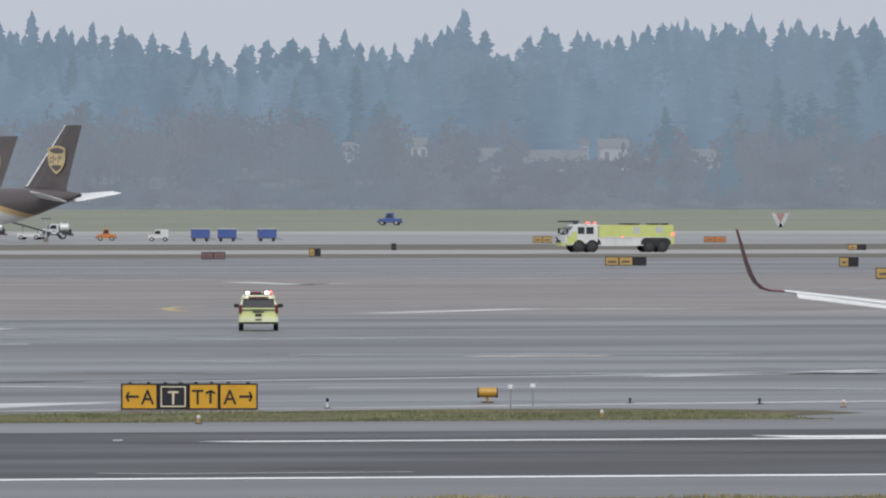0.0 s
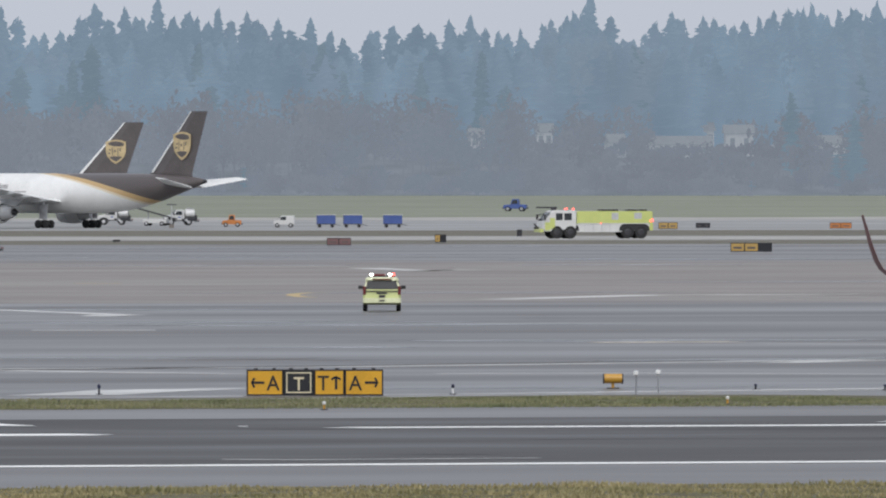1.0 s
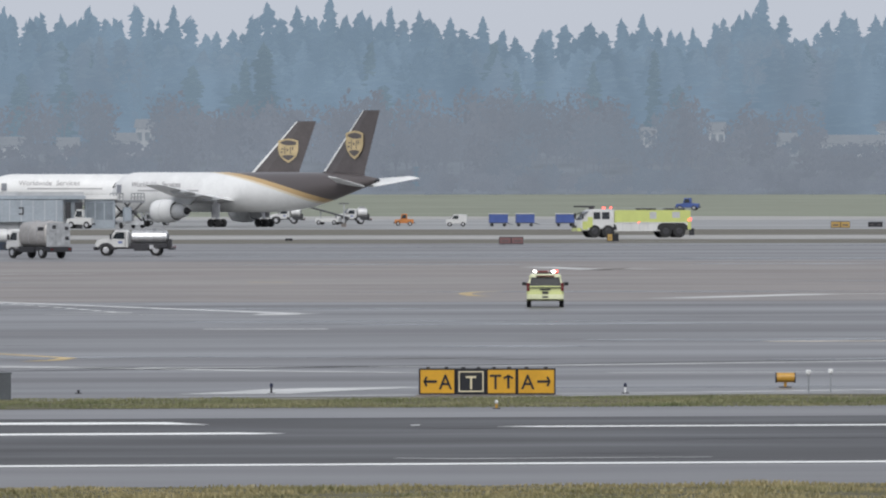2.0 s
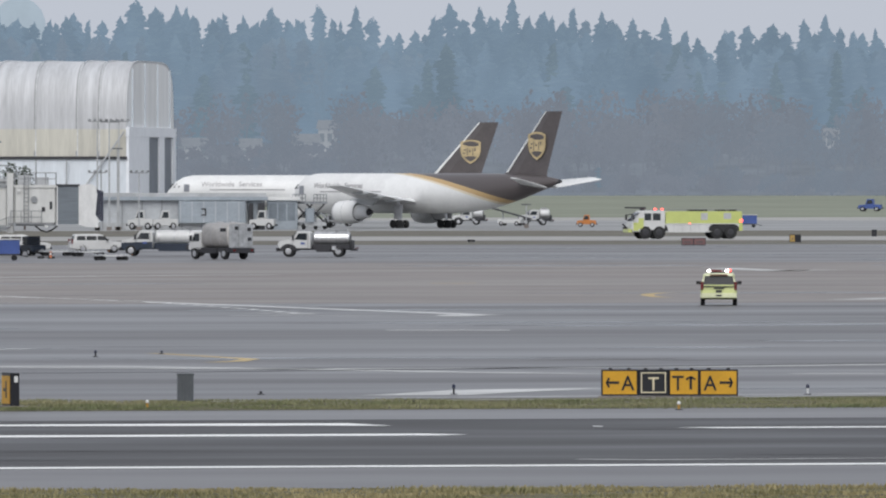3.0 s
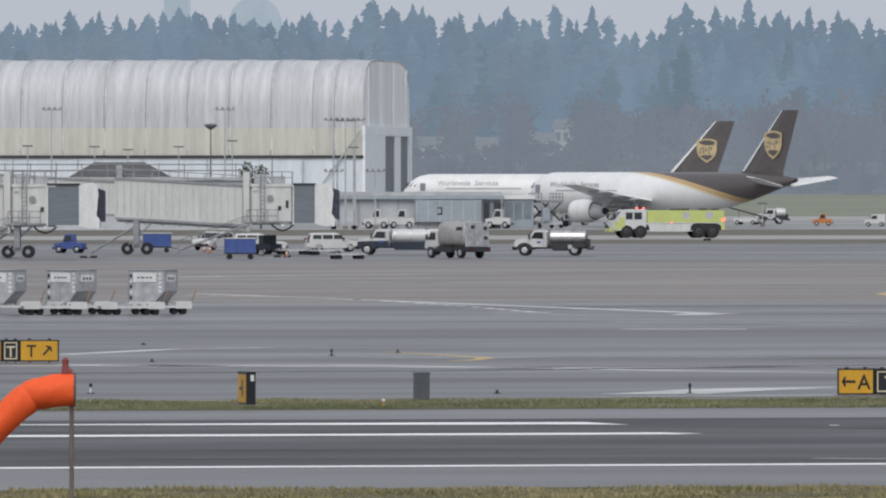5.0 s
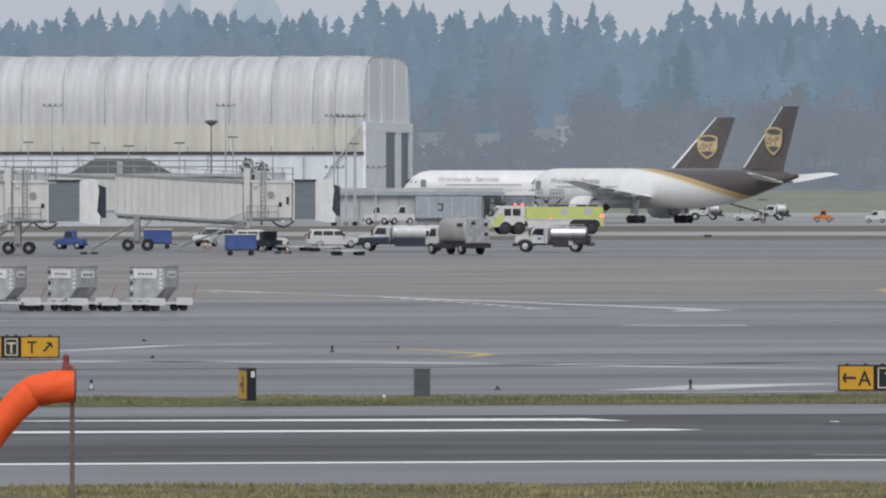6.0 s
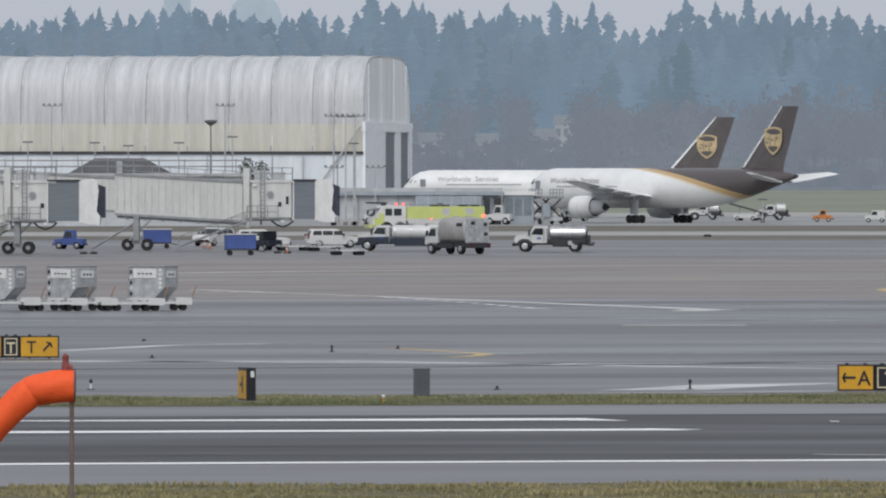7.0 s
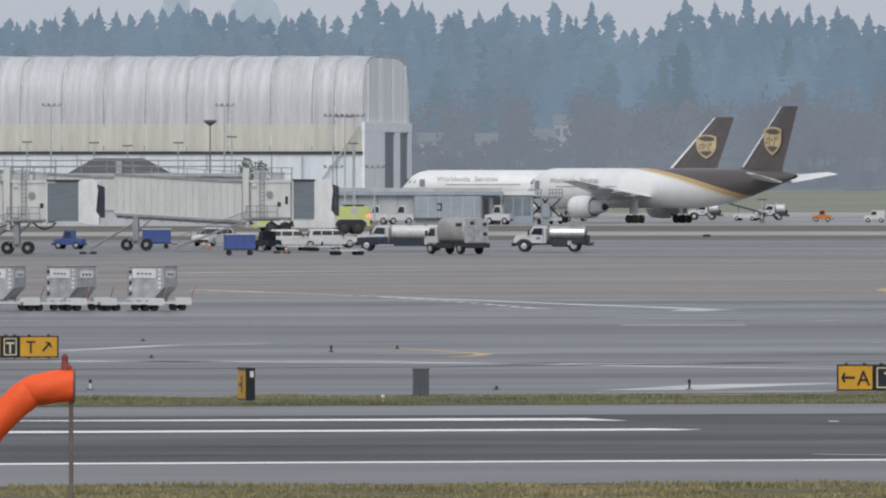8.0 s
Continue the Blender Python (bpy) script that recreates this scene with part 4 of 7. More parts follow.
def fire_truck(m):
    t = thing("fire_truck", m, "lime and white eight-wheeled airport fire engine with red beacons", "fire engine")
    Shape().side([(-6.75, 1.75), (-6.75, 3.05), (-6.6, 3.2), (2.1, 3.2), (2.35, 3.1), (2.35, 1.75)], -1.5, 1.5, 0.03).make("body", lime_paint, t, "lime tank body")
    Shape().side([(-6.7, 1.0), (-6.7, 1.75), (5.6, 1.75), (5.6, 1.05), (2.2, 0.75), (-2.2, 0.75)], -1.46, 1.46, 0.02).make("lower_body", vehicle_white, t, "white lower body panel")
    cab = [(2.4, 1.2), (2.4, 3.2), (2.7, 3.3), (5.0, 3.28), (5.4, 3.1), (6.35, 2.0), (6.45, 1.1), (6.2, 0.8), (5.2, 0.85)]
    c = Shape().side(cab, -1.5, 1.5, 0.05).make("cab", vehicle_white, t, "white cab")
    for sgn in (-1, 1):
        for y0, y1, z1 in ((4.1, 4.9, 2.95), (3.0, 3.9, 2.95)):
            Shape().box(sgn * 1.5 - 0.03, sgn * 1.5 + 0.03, y0, y1, 2.15, z1).make("side_window", glass, c)
        Shape().box(sgn * 1.5 - 0.02, sgn * 1.5 + 0.02, 5.0, 5.6, 1.15, 2.4).make("cab_panel", lime_paint, c)
        for y in (4.75, 3.15, -3.75, -5.35):
            w = Shape().wheel(-0.25, 0.25, 0, 0, 0.76, 24).make("wheel", rubber, t, smooth=True)
            w.matrix_basis = pose(sgn * 1.27, y, 0.76)
            rolling.append((w, sgn * 1.27, y))
            Shape().tube((sgn * 0.25, 0, 0), (sgn * 0.29, 0, 0), 0.4, 0.3, 16).make("hub", dark_metal, w)
        for y in (3.95, -4.55):
            arch_v = []
            for k in range(13):
                a = math.pi * k / 12
                arch_v.append((y - 1.85 * math.cos(a), 0.9 + 0.98 * math.sin(a) ** 0.6))
            Shape().side(arch_v, sgn * 1.46, sgn * 1.485).make("wheel_arch", black_plastic, t, "black wheel arch")
        Shape().box(sgn * 1.5 - 0.02, sgn * 1.5 + 0.025, -2.6, -1.8, 2.2, 3.0).make("locker", grey_paint, t, "grey side locker")
        Shape().box(sgn * 1.5 - 0.02, sgn * 1.5 + 0.025, -5.4, -4.5, 2.3, 3.0).make("locker", grey_paint, t, "grey side locker")
        Shape().box(sgn * 1.5 - 0.02, sgn * 1.52, -0.6, -0.4, 1.7, 1.85).make("marker_light", red_glow, t, "small lit red marker light")
        mir = Shape()
        mir.tube((sgn * 1.4, 5.6, 2.9), (sgn * 1.85, 6.3, 2.7), 0.05, n=6)
        mir.box(sgn * 1.85 - 0.14, sgn * 1.85 + 0.14, 6.2, 6.4, 2.2, 2.8)
        mir.make("mirror", black_plastic, t)
    Shape().box(-1.49, 1.49, -6.78, -6.55, 0.95, 1.8, 0.05).make("tail_panel", lime_paint, t, "lime tail panel")
    for sgn in (-1, 1):
        Shape().box(sgn * 1.48 - 0.02, sgn * 1.48 + 0.02, -6.75, -6.35, 0.95, 1.8).make("tail_skirt", lime_paint, t)
        Shape().box(sgn * 1.5 - 0.03, sgn * 1.5 + 0.03, 5.6, 6.2, 0.95, 1.9).make("cab_skirt", lime_paint, c, "lime lower cab corner")
        for k in range(4):
            Shape().box(sgn * 1.5 - 0.02, sgn * 1.5 + 0.02, -1.6 + k * 1.0, -1.57 + k * 1.0, 0.85, 1.7).make("panel_line", grey_paint, t)
        Shape().box(sgn * 1.51 - 0.02, sgn * 1.51 + 0.02, -6.2, 2.2, 1.72, 1.8).make("side_stripe", vehicle_white, t, "white side stripe")
        Shape().box(sgn * 1.36 - 0.14, sgn * 1.36 + 0.14, 2.45, 2.95, 0.5, 0.62).make("step", dark_metal, c)
    ws = [(5.42, 3.05), (6.3, 2.05), (6.36, 2.07), (5.48, 3.08)]
    Shape().side(ws, -1.35, 1.35).make("windscreen", glass, c)
    Shape().box(-1.5, 1.5, 6.3, 6.8, 0.75, 1.15, 0.15).make("bumper", lime_paint, t, "lime front bumper")
    tur = Shape()
    tur.tube((0, 4.8, 3.25), (0, 4.8, 3.55), 0.3)
    tur.tube((0, 4.4, 3.6), (0, 6.9, 3.62), 0.11, 0.09)
    tur.make("roof_turret", dark_metal, t, "dark roof water turret")
    bt = Shape()
    bt.tube((0.6, 6.5, 1.2), (0.6, 7.0, 1.75), 0.09)
    bt.box(0.35, 0.85, 6.5, 6.95, 1.15, 1.4)
    bt.make("bumper_turret", dark_metal, t)
    for x, y in ((-1.0, 3.5), (-1.0, 2.7), (1.0, 3.1)):
        b = Shape().tube((x, y, 3.28), (x, y, 3.36), 0.24, n=12).make("beacon_base", black_plastic, t)
        Shape().tube((x, y, 3.36), (x, y, 3.54), 0.14, 0.1, 12).make("beacon", red_glow, b, "lit red beacon")
    for y0, y1, h in ((-1.5, -0.7, 0.24), (-4.9, -4.0, 0.22), (-6.2, -5.4, 0.2), (-2.7, -1.9, 0.2)):
        Shape().box(-1.0, 1.0, y0, y1, 3.18, 3.2 + h, 0.1).make("roof_hatch", dark_metal, t)
    rail = Shape()
    for x in (-1.35, 1.35):
        rail.tube((x, -6.5, 3.42), (x, 2.0, 3.42), 0.03, n=6)
        for k in range(7):
            rail.tube((x, -6.4 + k * 1.38, 3.18), (x, -6.4 + k * 1.38, 3.42), 0.025, n=6)
    rail.make("roof_rail", grey_metal, t)
    Shape().box(-1.45, -1.25, -6.8, -6.7, 2.0, 2.3).make("rear_light", red_glow, t, "lit red rear lamp")
    Shape().box(-1.55, -1.5, -6.62, -6.42, 1.95, 2.2).make("rear_light", red_glow, t, "lit red rear lamp")
    Shape().side([(-6.3, 1.75), (-6.3, 3.0), (-5.75, 3.0), (-5.75, 1.75)], -1.51, -1.49).make("rear_locker", lime_paint, t)
    return t


patrol_suv = suv(pose(27, 641, 0), "lime airport patrol vehicle with lit roof beacons", patrol_lime, beacons=True)
engine = fire_truck(pose(100, 1490, 0, 0, 0, 90))

# ---- terminal side: boarding bridges, low buildings, masts ----
bridge_white = mat("chalky_white_bridge_paint", (0.62, 0.62, 0.60), 0.5, scale=0.8, vary=0.1, stretch=(1, 1, 0.3))
curtain_grey = mat("grey_roller_curtain", (0.19, 0.215, 0.24), 0.6, scale=3, vary=0.15, stretch=(0.2, 1, 4))
canopy_white = mat("white_canopy_cloth", (0.74, 0.74, 0.73), 0.6, scale=1.5, vary=0.12, stretch=(1, 1, 0.3))
# darker than the tunnel wall: shade of its corrugation painted on the ribs
panel_line = mat("bridge_rib_shade", (0.50, 0.50, 0.49), 0.6)
canopy_cloth = mat("dark_bellows_cloth", (0.06, 0.065, 0.095), 0.8, scale=2)
dark_roof = mat("dark_tar_roof", (0.10, 0.10, 0.105), 0.8, scale=0.5)
pale_wall = mat("pale_grey_panel", (0.50, 0.52, 0.54), 0.6, scale=0.4, vary=0.12)
blue_grey = mat("blue_grey_panel", (0.33, 0.37, 0.41), 0.5, scale=0.4, vary=0.15)


def jet_bridge(m, inner, label, bogie_x=-10.2, curtain=1.95):
    """A boarding bridge: the cab at the origin opens to +x, the tunnel runs to -x and climbs a little."""
    t = thing("jet_bridge", m, label, "boarding bridge", "boarding bridges")
    z0, z1 = 3.0, 6.4
    cab = Shape().box(0, 4.0, -1.8, 1.8, z0, z1 - 0.25, 0.25).make("cab", bridge_white, t)
    Shape().box(-0.1, 4.1, -1.9, 1.9, z1 - 0.25, z1, 0.2).make("cab_roof", bridge_white, cab)
    Shape().box(0.2, 3.8, -1.7, 1.7, z0 - 0.3, z0, 0.1).make("cab_floor", grey_metal, cab)
    Shape().box(3.3, 3.55, -1.84, -1.78, z0 + 1.2, z0 + 1.9).make("window", glass, cab)
    Shape().box(2.6, 2.9, -1.86, -1.78, z0 + 1.0, z0 + 1.4).make("control_box", dark_metal, cab)
    n = int(curtain / 0.07)
    fold = [(5.98 - curtain + k * 0.07, -1.86 - 0.03 * (k % 2)) for k in range(n + 1)]
    Shape().prism(fold + [(5.98, 1.2), (5.98 - curtain, 1.2)], z0 - 0.15, z1 - 0.08).make("roller_curtain", curtain_grey, t, "grey slatted roller curtain")
    hood = [(6.0, z0 - 0.2), (6.0, z1), (7.0, z1 + 0.1), (7.5, z1 - 0.15), (7.62, z1 - 0.9), (7.45, z0 + 0.7), (7.75, z0 + 0.3), (7.7, z0 - 0.45), (6.6, z0 - 0.4)]
    h = Shape()
    h.loft([[(x, y, z) for x, z in hood] for y in (-1.9, -1.65, 1.65, 1.9)])
    hd = h.make("canopy", canopy_white, t, "white folding canopy")
    b = Shape()
    for k in range(8):
        b.box(7.3 + k * 0.11, 7.38 + k * 0.11, -1.75 + 0.03 * k, 1.75 - 0.03 * k, z0 + 0.15 + 0.07 * max(0, 5 - k), z1 - 0.3 - 0.04 * k)
    b.make("bellows", canopy_cloth, hd, "dark blue bellows")
    # frame strips round the curtain, lamps and cabinets on the cab
    for x0, x1 in ((5.90 - curtain, 6.0 - curtain), (5.93, 6.03)):
        Shape().box(x0, x1, -1.98, -1.86, z0 - 0.25, z1 + 0.02).make("curtain_frame", canopy_white, t)
    Shape().box(5.9 - curtain, 6.03, -2.0, -1.86, z1 - 0.08, z1 + 0.06).make("curtain_head", dark_metal, t)
    Shape().tube((1.9, -1.84, z0 + 2.1), (1.9, -1.95, z0 + 2.1), 0.3, n=16).make("round_vent", grey_metal, cab)
    for x, z in ((0.5, z1 - 0.5), (3.0, z0 - 0.35)):
        Shape().box(x - 0.14, x + 0.14, -2.0, -1.8, z - 0.1, z + 0.1, 0.03).make("flood_lamp", sign_white, cab)
    under = Shape()
    for y in (-1.35, -0.6):
        under.loft([[(x, y - 0.08, z0 - 0.75 - x * 0.058), (x, y + 0.08, z0 - 0.75 - x * 0.058), (x, y + 0.08, z0 - 0.4 - x * 0.058), (x, y - 0.08, z0 - 0.4 - x * 0.058)] for x in (-12.0, -0.7)])
    for k in range(7):
        x = -11.2 + k * 1.6
        under.box(x, x + 0.3, -1.5, -0.4, z0 - 0.85 - x * 0.058, z0 - 0.45 - x * 0.058)
    under.make("cable_trough", grey_metal, t, "grey cable trough under the tunnel")
    # upright lift frame and tunnels
    for y in (-2.0, 2.0):
        Shape().box(-0.55, 0.0, y - 0.2, y + 0.2, z0 - 0.9, z1 + 1.1).make("lift_post", bridge_white, t)
    Shape().box(-0.5, -0.05, -2, 2, z1 + 0.7, z1 + 1.1).make("lift_beam", bridge_white, t)
    rise = 0.058
    for name, x0, x1, w, lo, hi in (("outer_tunnel", -12.2, -0.6, 1.65, 0.35, 3.75), ("inner_tunnel", -12.2 - inner, -12.0, 1.4, 0.6, 3.45)):
        q = []
        for x in (x0, x1):
            d = z0 - 0.3 - x * rise
            q.append([(x, -w, d + lo - 0.35), (x, w, d + lo - 0.35), (x, w, d + hi - 0.35), (x, -w, d + hi - 0.35)])
        tun = Shape().loft(q).make(name, bridge_white, t)
        n = int((x1 - x0) / 0.62)
        rib = Shape()
        for k in range(n):
            x = x0 + 0.2 + k * (x1 - x0 - 0.3) / n
            d = z0 - x * rise - 0.65
            rib.box(x, x + 0.07, -w - 0.06, -w, d + lo + 0.15, d + hi - 0.1)
        rib.make("wall_ribs", panel_line, tun, "wall ribs coloured darker as corrugation shade")
        d0, d1 = z0 - x0 * rise - 0.65, z0 - x1 * rise - 0.65
        e = Shape()
        for zz in (lo - 0.22, hi):
            e.loft([[(x0, -w - 0.1, d0 + zz), (x0, w + 0.1, d0 + zz), (x0, w + 0.1, d0 + zz + 0.22), (x0, -w - 0.1, d0 + zz + 0.22)], [(x1, -w - 0.1, d1 + zz), (x1, w + 0.1, d1 + zz), (x1, w + 0.1, d1 + zz + 0.22), (x1, -w - 0.1, d1 + zz + 0.22)]])
        e.make("edge_beam", grey_metal, tun)
    # wheel bogie
    bog = Shape()
    c = bogie_x
    bog.box(c - 0.7, c + 0.6, -1.5, 1.5, 0.55, 0.9, 0.1)
    bog.box(c - 0.3, c + 0.2, -1.9, -1.4, 0.9, 3.2)
    bog.box(c - 0.3, c + 0.2, 1.4, 1.9, 0.9, 3.2)
    bog.tube((c - 0.7, -1.6, 0.9), (c + 1.6, -1.6, 3.1), 0.09, n=6)
    for y in (-1.75, -1.2):
        bog.tube((c - 4.1, y, 0.15), (c - 0.2, y, 2.5), 0.1, n=6)
    bog = bog.make("drive_bogie", grey_metal, t)
    for x in (c - 0.85, c + 0.9):
        for y in (-1.3, 1.0):
            w = Shape().wheel(-0.2, 0.2, 0, 0, 0.55).make("wheel", rubber, bog, smooth=True)
            w.matrix_basis = pose(x, y, 0.55, 0, 0, 90)
            Shape().tube((-0.22, 0, 0), (0.22, 0, 0), 0.2, n=12).make("hub", grey_metal, w)
    # service stair
    st = Shape()
    for y in (-2.6, -1.9):
        st.tube((-6.6, y, 0.3), (-0.2, y, z0 - 0.35), 0.1, n=6)
        st.tube((-6.6, y, 1.2), (-0.2, y, z0 + 0.55), 0.035, n=6)
        for k in range(6):
            st.tube((-6.4 + k * 1.2, y, 0.35 + k * 0.44), (-6.4 + k * 1.2, y, 1.25 + k * 0.44), 0.03, n=6)
    st.box(-6.8, -6.4, -2.7, -1.8, 0.05, 0.4)
    st = st.make("service_stair", grey_metal, t)
    for k in range(15):
        Shape().box(-6.5 + k * 0.42, -6.2 + k * 0.42, -2.55, -1.95, 0.32 + k * 0.158, 0.36 + k * 0.158).make("tread", grey_metal, st)
    for x in (-6.6,):
        Shape().wheel(-2.7, -2.6, 0, 0, 0.18).make("wheel", rubber, st).matrix_basis = pose(x, 0, 0.18)
    # roof rail and plant
    r = Shape()
    for z in (z1 + 0.55, z1 + 1.1):
        r.tube((0.1, -1.8, z), (3.9, -1.8, z), 0.035, n=6)
        r.tube((0.1, 1.8, z), (3.9, 1.8, z), 0.035, n=6)
        r.tube((3.9, -1.8, z), (3.9, 1.8, z), 0.035, n=6)
    for k in range(5):
        for y in (-1.8, 1.8):
            r.tube((0.15 + k * 0.93, y, z1), (0.15 + k * 0.93, y, z1 + 1.1), 0.035, n=6)
    r.make("roof_rail", grey_metal, t)
    pl = Shape().box(0.4, 1.6, -0.8, 0.8, z1, z1 + 0.9, 0.1)
    pl.box(2.1, 3.2, -0.7, 0.7, z1, z1 + 0.7, 0.1)
    pl.make("roof_plant", grey_paint, t, "grey roof plant units")
    lad = Shape()
    for x in (1.0, 1.4):
        lad.tube((x, -1.95, z0 - 0.2), (x, -1.95, z1 + 1.0), 0.04, n=6)
    for k in range(12):
        lad.tube((1.0, -1.95, z0 + 0.1 + k * 0.36), (1.4, -1.95, z0 + 0.1 + k * 0.36), 0.025, n=6)
    lad.make("ladder", grey_metal, t)
    g = Shape()
    for z in (z0 + 0.5, z0 + 1.05):
        g.tube((-0.2, -2.3, z), (2.6, -2.3, z), 0.035, n=6)
    for k in range(4):
        g.tube((-0.2 + k * 0.93, -2.3, z0 - 0.1), (-0.2 + k * 0.93, -2.3, z0 + 1.05), 0.035, n=6)
    g.box(-0.4, 2.8, -2.4, -1.8, z0 - 0.15, z0 - 0.05)
    g.make("gantry", grey_metal, t)
    tr = Shape()
    for z in (0.5, 1.0):
        tr.tube((-12.0, -1.5, z0 + 0.7 + 3.1 + z), (-0.6, -1.5, z0 + 0.03 + 3.1 + z), 0.035, n=6)
    for k in range(8):
        x = -12 + k * 1.6
        tr.tube((x, -1.5, z0 - x * rise + 3.05), (x, -1.5, z0 - x * rise + 4.1), 0.035, n=6)
    tr.make("tunnel_rail", grey_metal, t)
    hose = Shape()
    pts = [(2 + 0.5 * k, -1.5, z0 - 0.3 - 0.55 * math.sin(math.pi * k / 4)) for k in range(5)]
    for a, c in zip(pts, pts[1:]):
        hose.tube(a, c, 0.08, n=6)
    hose.make("hose", black_plastic, t)
    # rotunda at the far end
    x = -12.2 - inner
    Shape().tube((x, 0, 0), (x, 0, 3.4), 0.6, n=16).make("column", grey_metal, t)
    Shape().tube((x, 0, 3.2), (x, 0, 7.4), 2.1, n=20).make("rotunda", bridge_white, t, smooth=True)
    return t


jet_bridge(pose(-17.52, 1150, 0), 15.0, "white boarding bridge with grey roller curtain and stair")
jet_bridge(pose(-37.43, 1100, 0), 6.0, "white boarding bridge with dark blue bellows", 0.6, 2.75)

# low concourse with a dark hipped roof
c = thing("concourse", pose(-42.95, 1690, 0), "long pale low concourse with a dark hipped roof section", "building")
Shape().box(-36, 17, -8, 8, 0, 6.6).make("wall", pale_wall, c)
Shape().box(-36.4, 17.4, -8.4, 8.4, 6.6, 7.0).make("roof", grey_paint, c)
hip = Shape()
hip.loft([[(-6.8, -6, 7.0), (6.8, -6, 7.0), (6.8, 6, 7.0), (-6.8, 6, 7.0)], [(-3.4, -2, 9.0), (3.2, -2, 9.0), (3.2, 2, 9.0), (-3.4, 2, 9.0)]]).make("hip_roof", dark_roof, c, "dark hipped roof")
for k in range(14):
    Shape().box(-34 + k * 3.6, -31.6 + k * 3.6, -8.08, -7.9, 3.4, 5.4).make("window", glass, c)
for z in (7.9, 8.7):
    Shape().tube((-36, -8.2, z), (17, -8.2, z), 0.09, n=6).make("roof_rail", grey_metal, c)
for k in range(16):
    Shape().tube((-35.5 + k * 3.4, -8.2, 7.0), (-35.5 + k * 3.4, -8.2, 8.9), 0.07, n=6).make("rail_post", grey_metal, c)
Shape().box(-0.4, 0.4, -6.6, -5.8, 7.0, 8.6, 0.1).make("roof_vent", grey_paint, c)

# covered baggage hall by the cargo jets
b = thing("baggage_hall", pose(-3.25, 1740, 0), "low grey open-fronted baggage hall with a flat roof", "building")
Shape().box(-11.4, 11.4, -5, 5, 4.2, 5.0).make("roof", grey_paint, b, "grey flat roof slab")
Shape().box(-11.6, 11.6, -5.3, -5.0, 4.0, 4.5).make("fascia", blue_grey, b)
Shape().box(-11.2, 11.2, -4.5, 4.8, 0, 4.2).make("wall", pale_wall, b)
for k in range(9):
    Shape().box(-11.1 + k * 2.72, -10.96 + k * 2.72, -4.9, -4.7, 0, 4.2).make("post", grey_metal, b)
for k in range(5):
    Shape().box(0.4 + k * 2.1, 2.35 + k * 2.1, -4.6, -4.5, 1.2, 4.1).make("panel", pale_wall if k % 2 else blue_grey, b)
Shape().box(-11, 11, -4.68, -4.5, 0, 0.9).make("panel", grey_paint, b, "grey low panel")
Shape().box(-0.6, 8.6, -5.6, -4.72, 0.9, 3.9, 0.15).make("bay_screen", blue_grey, b, "pale blue-grey bay screen")
for k in range(6):
    Shape().box(-0.4 + k * 1.6, -0.3 + k * 1.6, -5.66, -5.6, 0.95, 3.85).make("screen_seam", pale_wall, b)
bar = Shape().box(3.0, 3.18, -5.68, -5.6, 1.9, 2.9)
bar.box(2.5, 3.0, -5.68, -5.6, 1.9, 2.08)
bar.box(2.5, 3.0, -5.68, -5.6, 2.72, 2.9)
bar.make("bay_mark", dark_metal, b, "dark painted bay mark")
for x0, x1 in ((8.9, 9.6), (10.2, 11.2)):
    Shape().box(x0, x1, -5.2, -4.8, 0, 3.6, 0.05).make("equipment_rack", dark_metal, b, "dark equipment rack")
hazed_pane = mat("pale_blue_grey_glazing", (0.20, 0.23, 0.26), 0.3, scale=0.8, vary=0.2)
g2 = thing("gate_house", pose(10.36, 1740, 0), "small white gate house with pale glazed walls", "building")
Shape().box(-2.1, 2.1, -3, 3, 0, 4.0, 0.1).make("wall", blue_grey, g2)
Shape().box(-2.4, 2.4, -3.3, 3.3, 4.0, 4.5, 0.2).make("roof", white_paint, g2)
for k in range(3):
    Shape().box(-1.8 + k * 1.25, -0.75 + k * 1.25, -3.05, -2.95, 1.2, 3.6).make("window", hazed_pane, g2)


# scissor loader under the cargo jet's nose
ld = thing("cargo_loader", pose(14.1, 1738, 0, 0, 0, 20), "grey scissor-lift cargo loader drawn up to a jet's nose", "cargo loader")
Shape().box(-1.5, 1.5, -2.6, 2.6, 0.5, 1.0, 0.1).make("chassis", grey_paint, ld)
Shape().box(-1.6, 1.6, -2.6, 2.6, 3.5, 3.85, 0.05).make("platform", grey_metal, ld)
for y in (-2.3, 2.3):
    for x0, x1 in ((-1.3, 1.3), (1.3, -1.3)):
        Shape().tube((x0, y, 1.0), (x1, y, 3.5), 0.12, n=6).make("scissor_arm", dark_metal, ld)
for x in (-1.55, 1.55):
    rail = Shape()
    for z in (4.3, 4.8):
        rail.tube((x, -2.5, z), (x, 2.5, z), 0.06, n=6)
    for k in range(5):
        rail.tube((x, -2.5 + k * 1.25, 3.85), (x, -2.5 + k * 1.25, 4.8), 0.06, n=6)
    rail.make("guard_rail", grey_metal, ld)
    for y in (-1.8, 1.8):
        Shape().wheel(x - 0.16, x + 0.16, y, 0.42, 0.42, 16).make("wheel", rubber, ld, smooth=True)
Shape().box(-1.5, -0.4, -2.9, -2.2, 1.0, 2.9, 0.08).make("operator_cab", blue_grey, ld)


mast_grey = mat("weathered_mast_grey", (0.14, 0.145, 0.15), 0.6, scale=2)


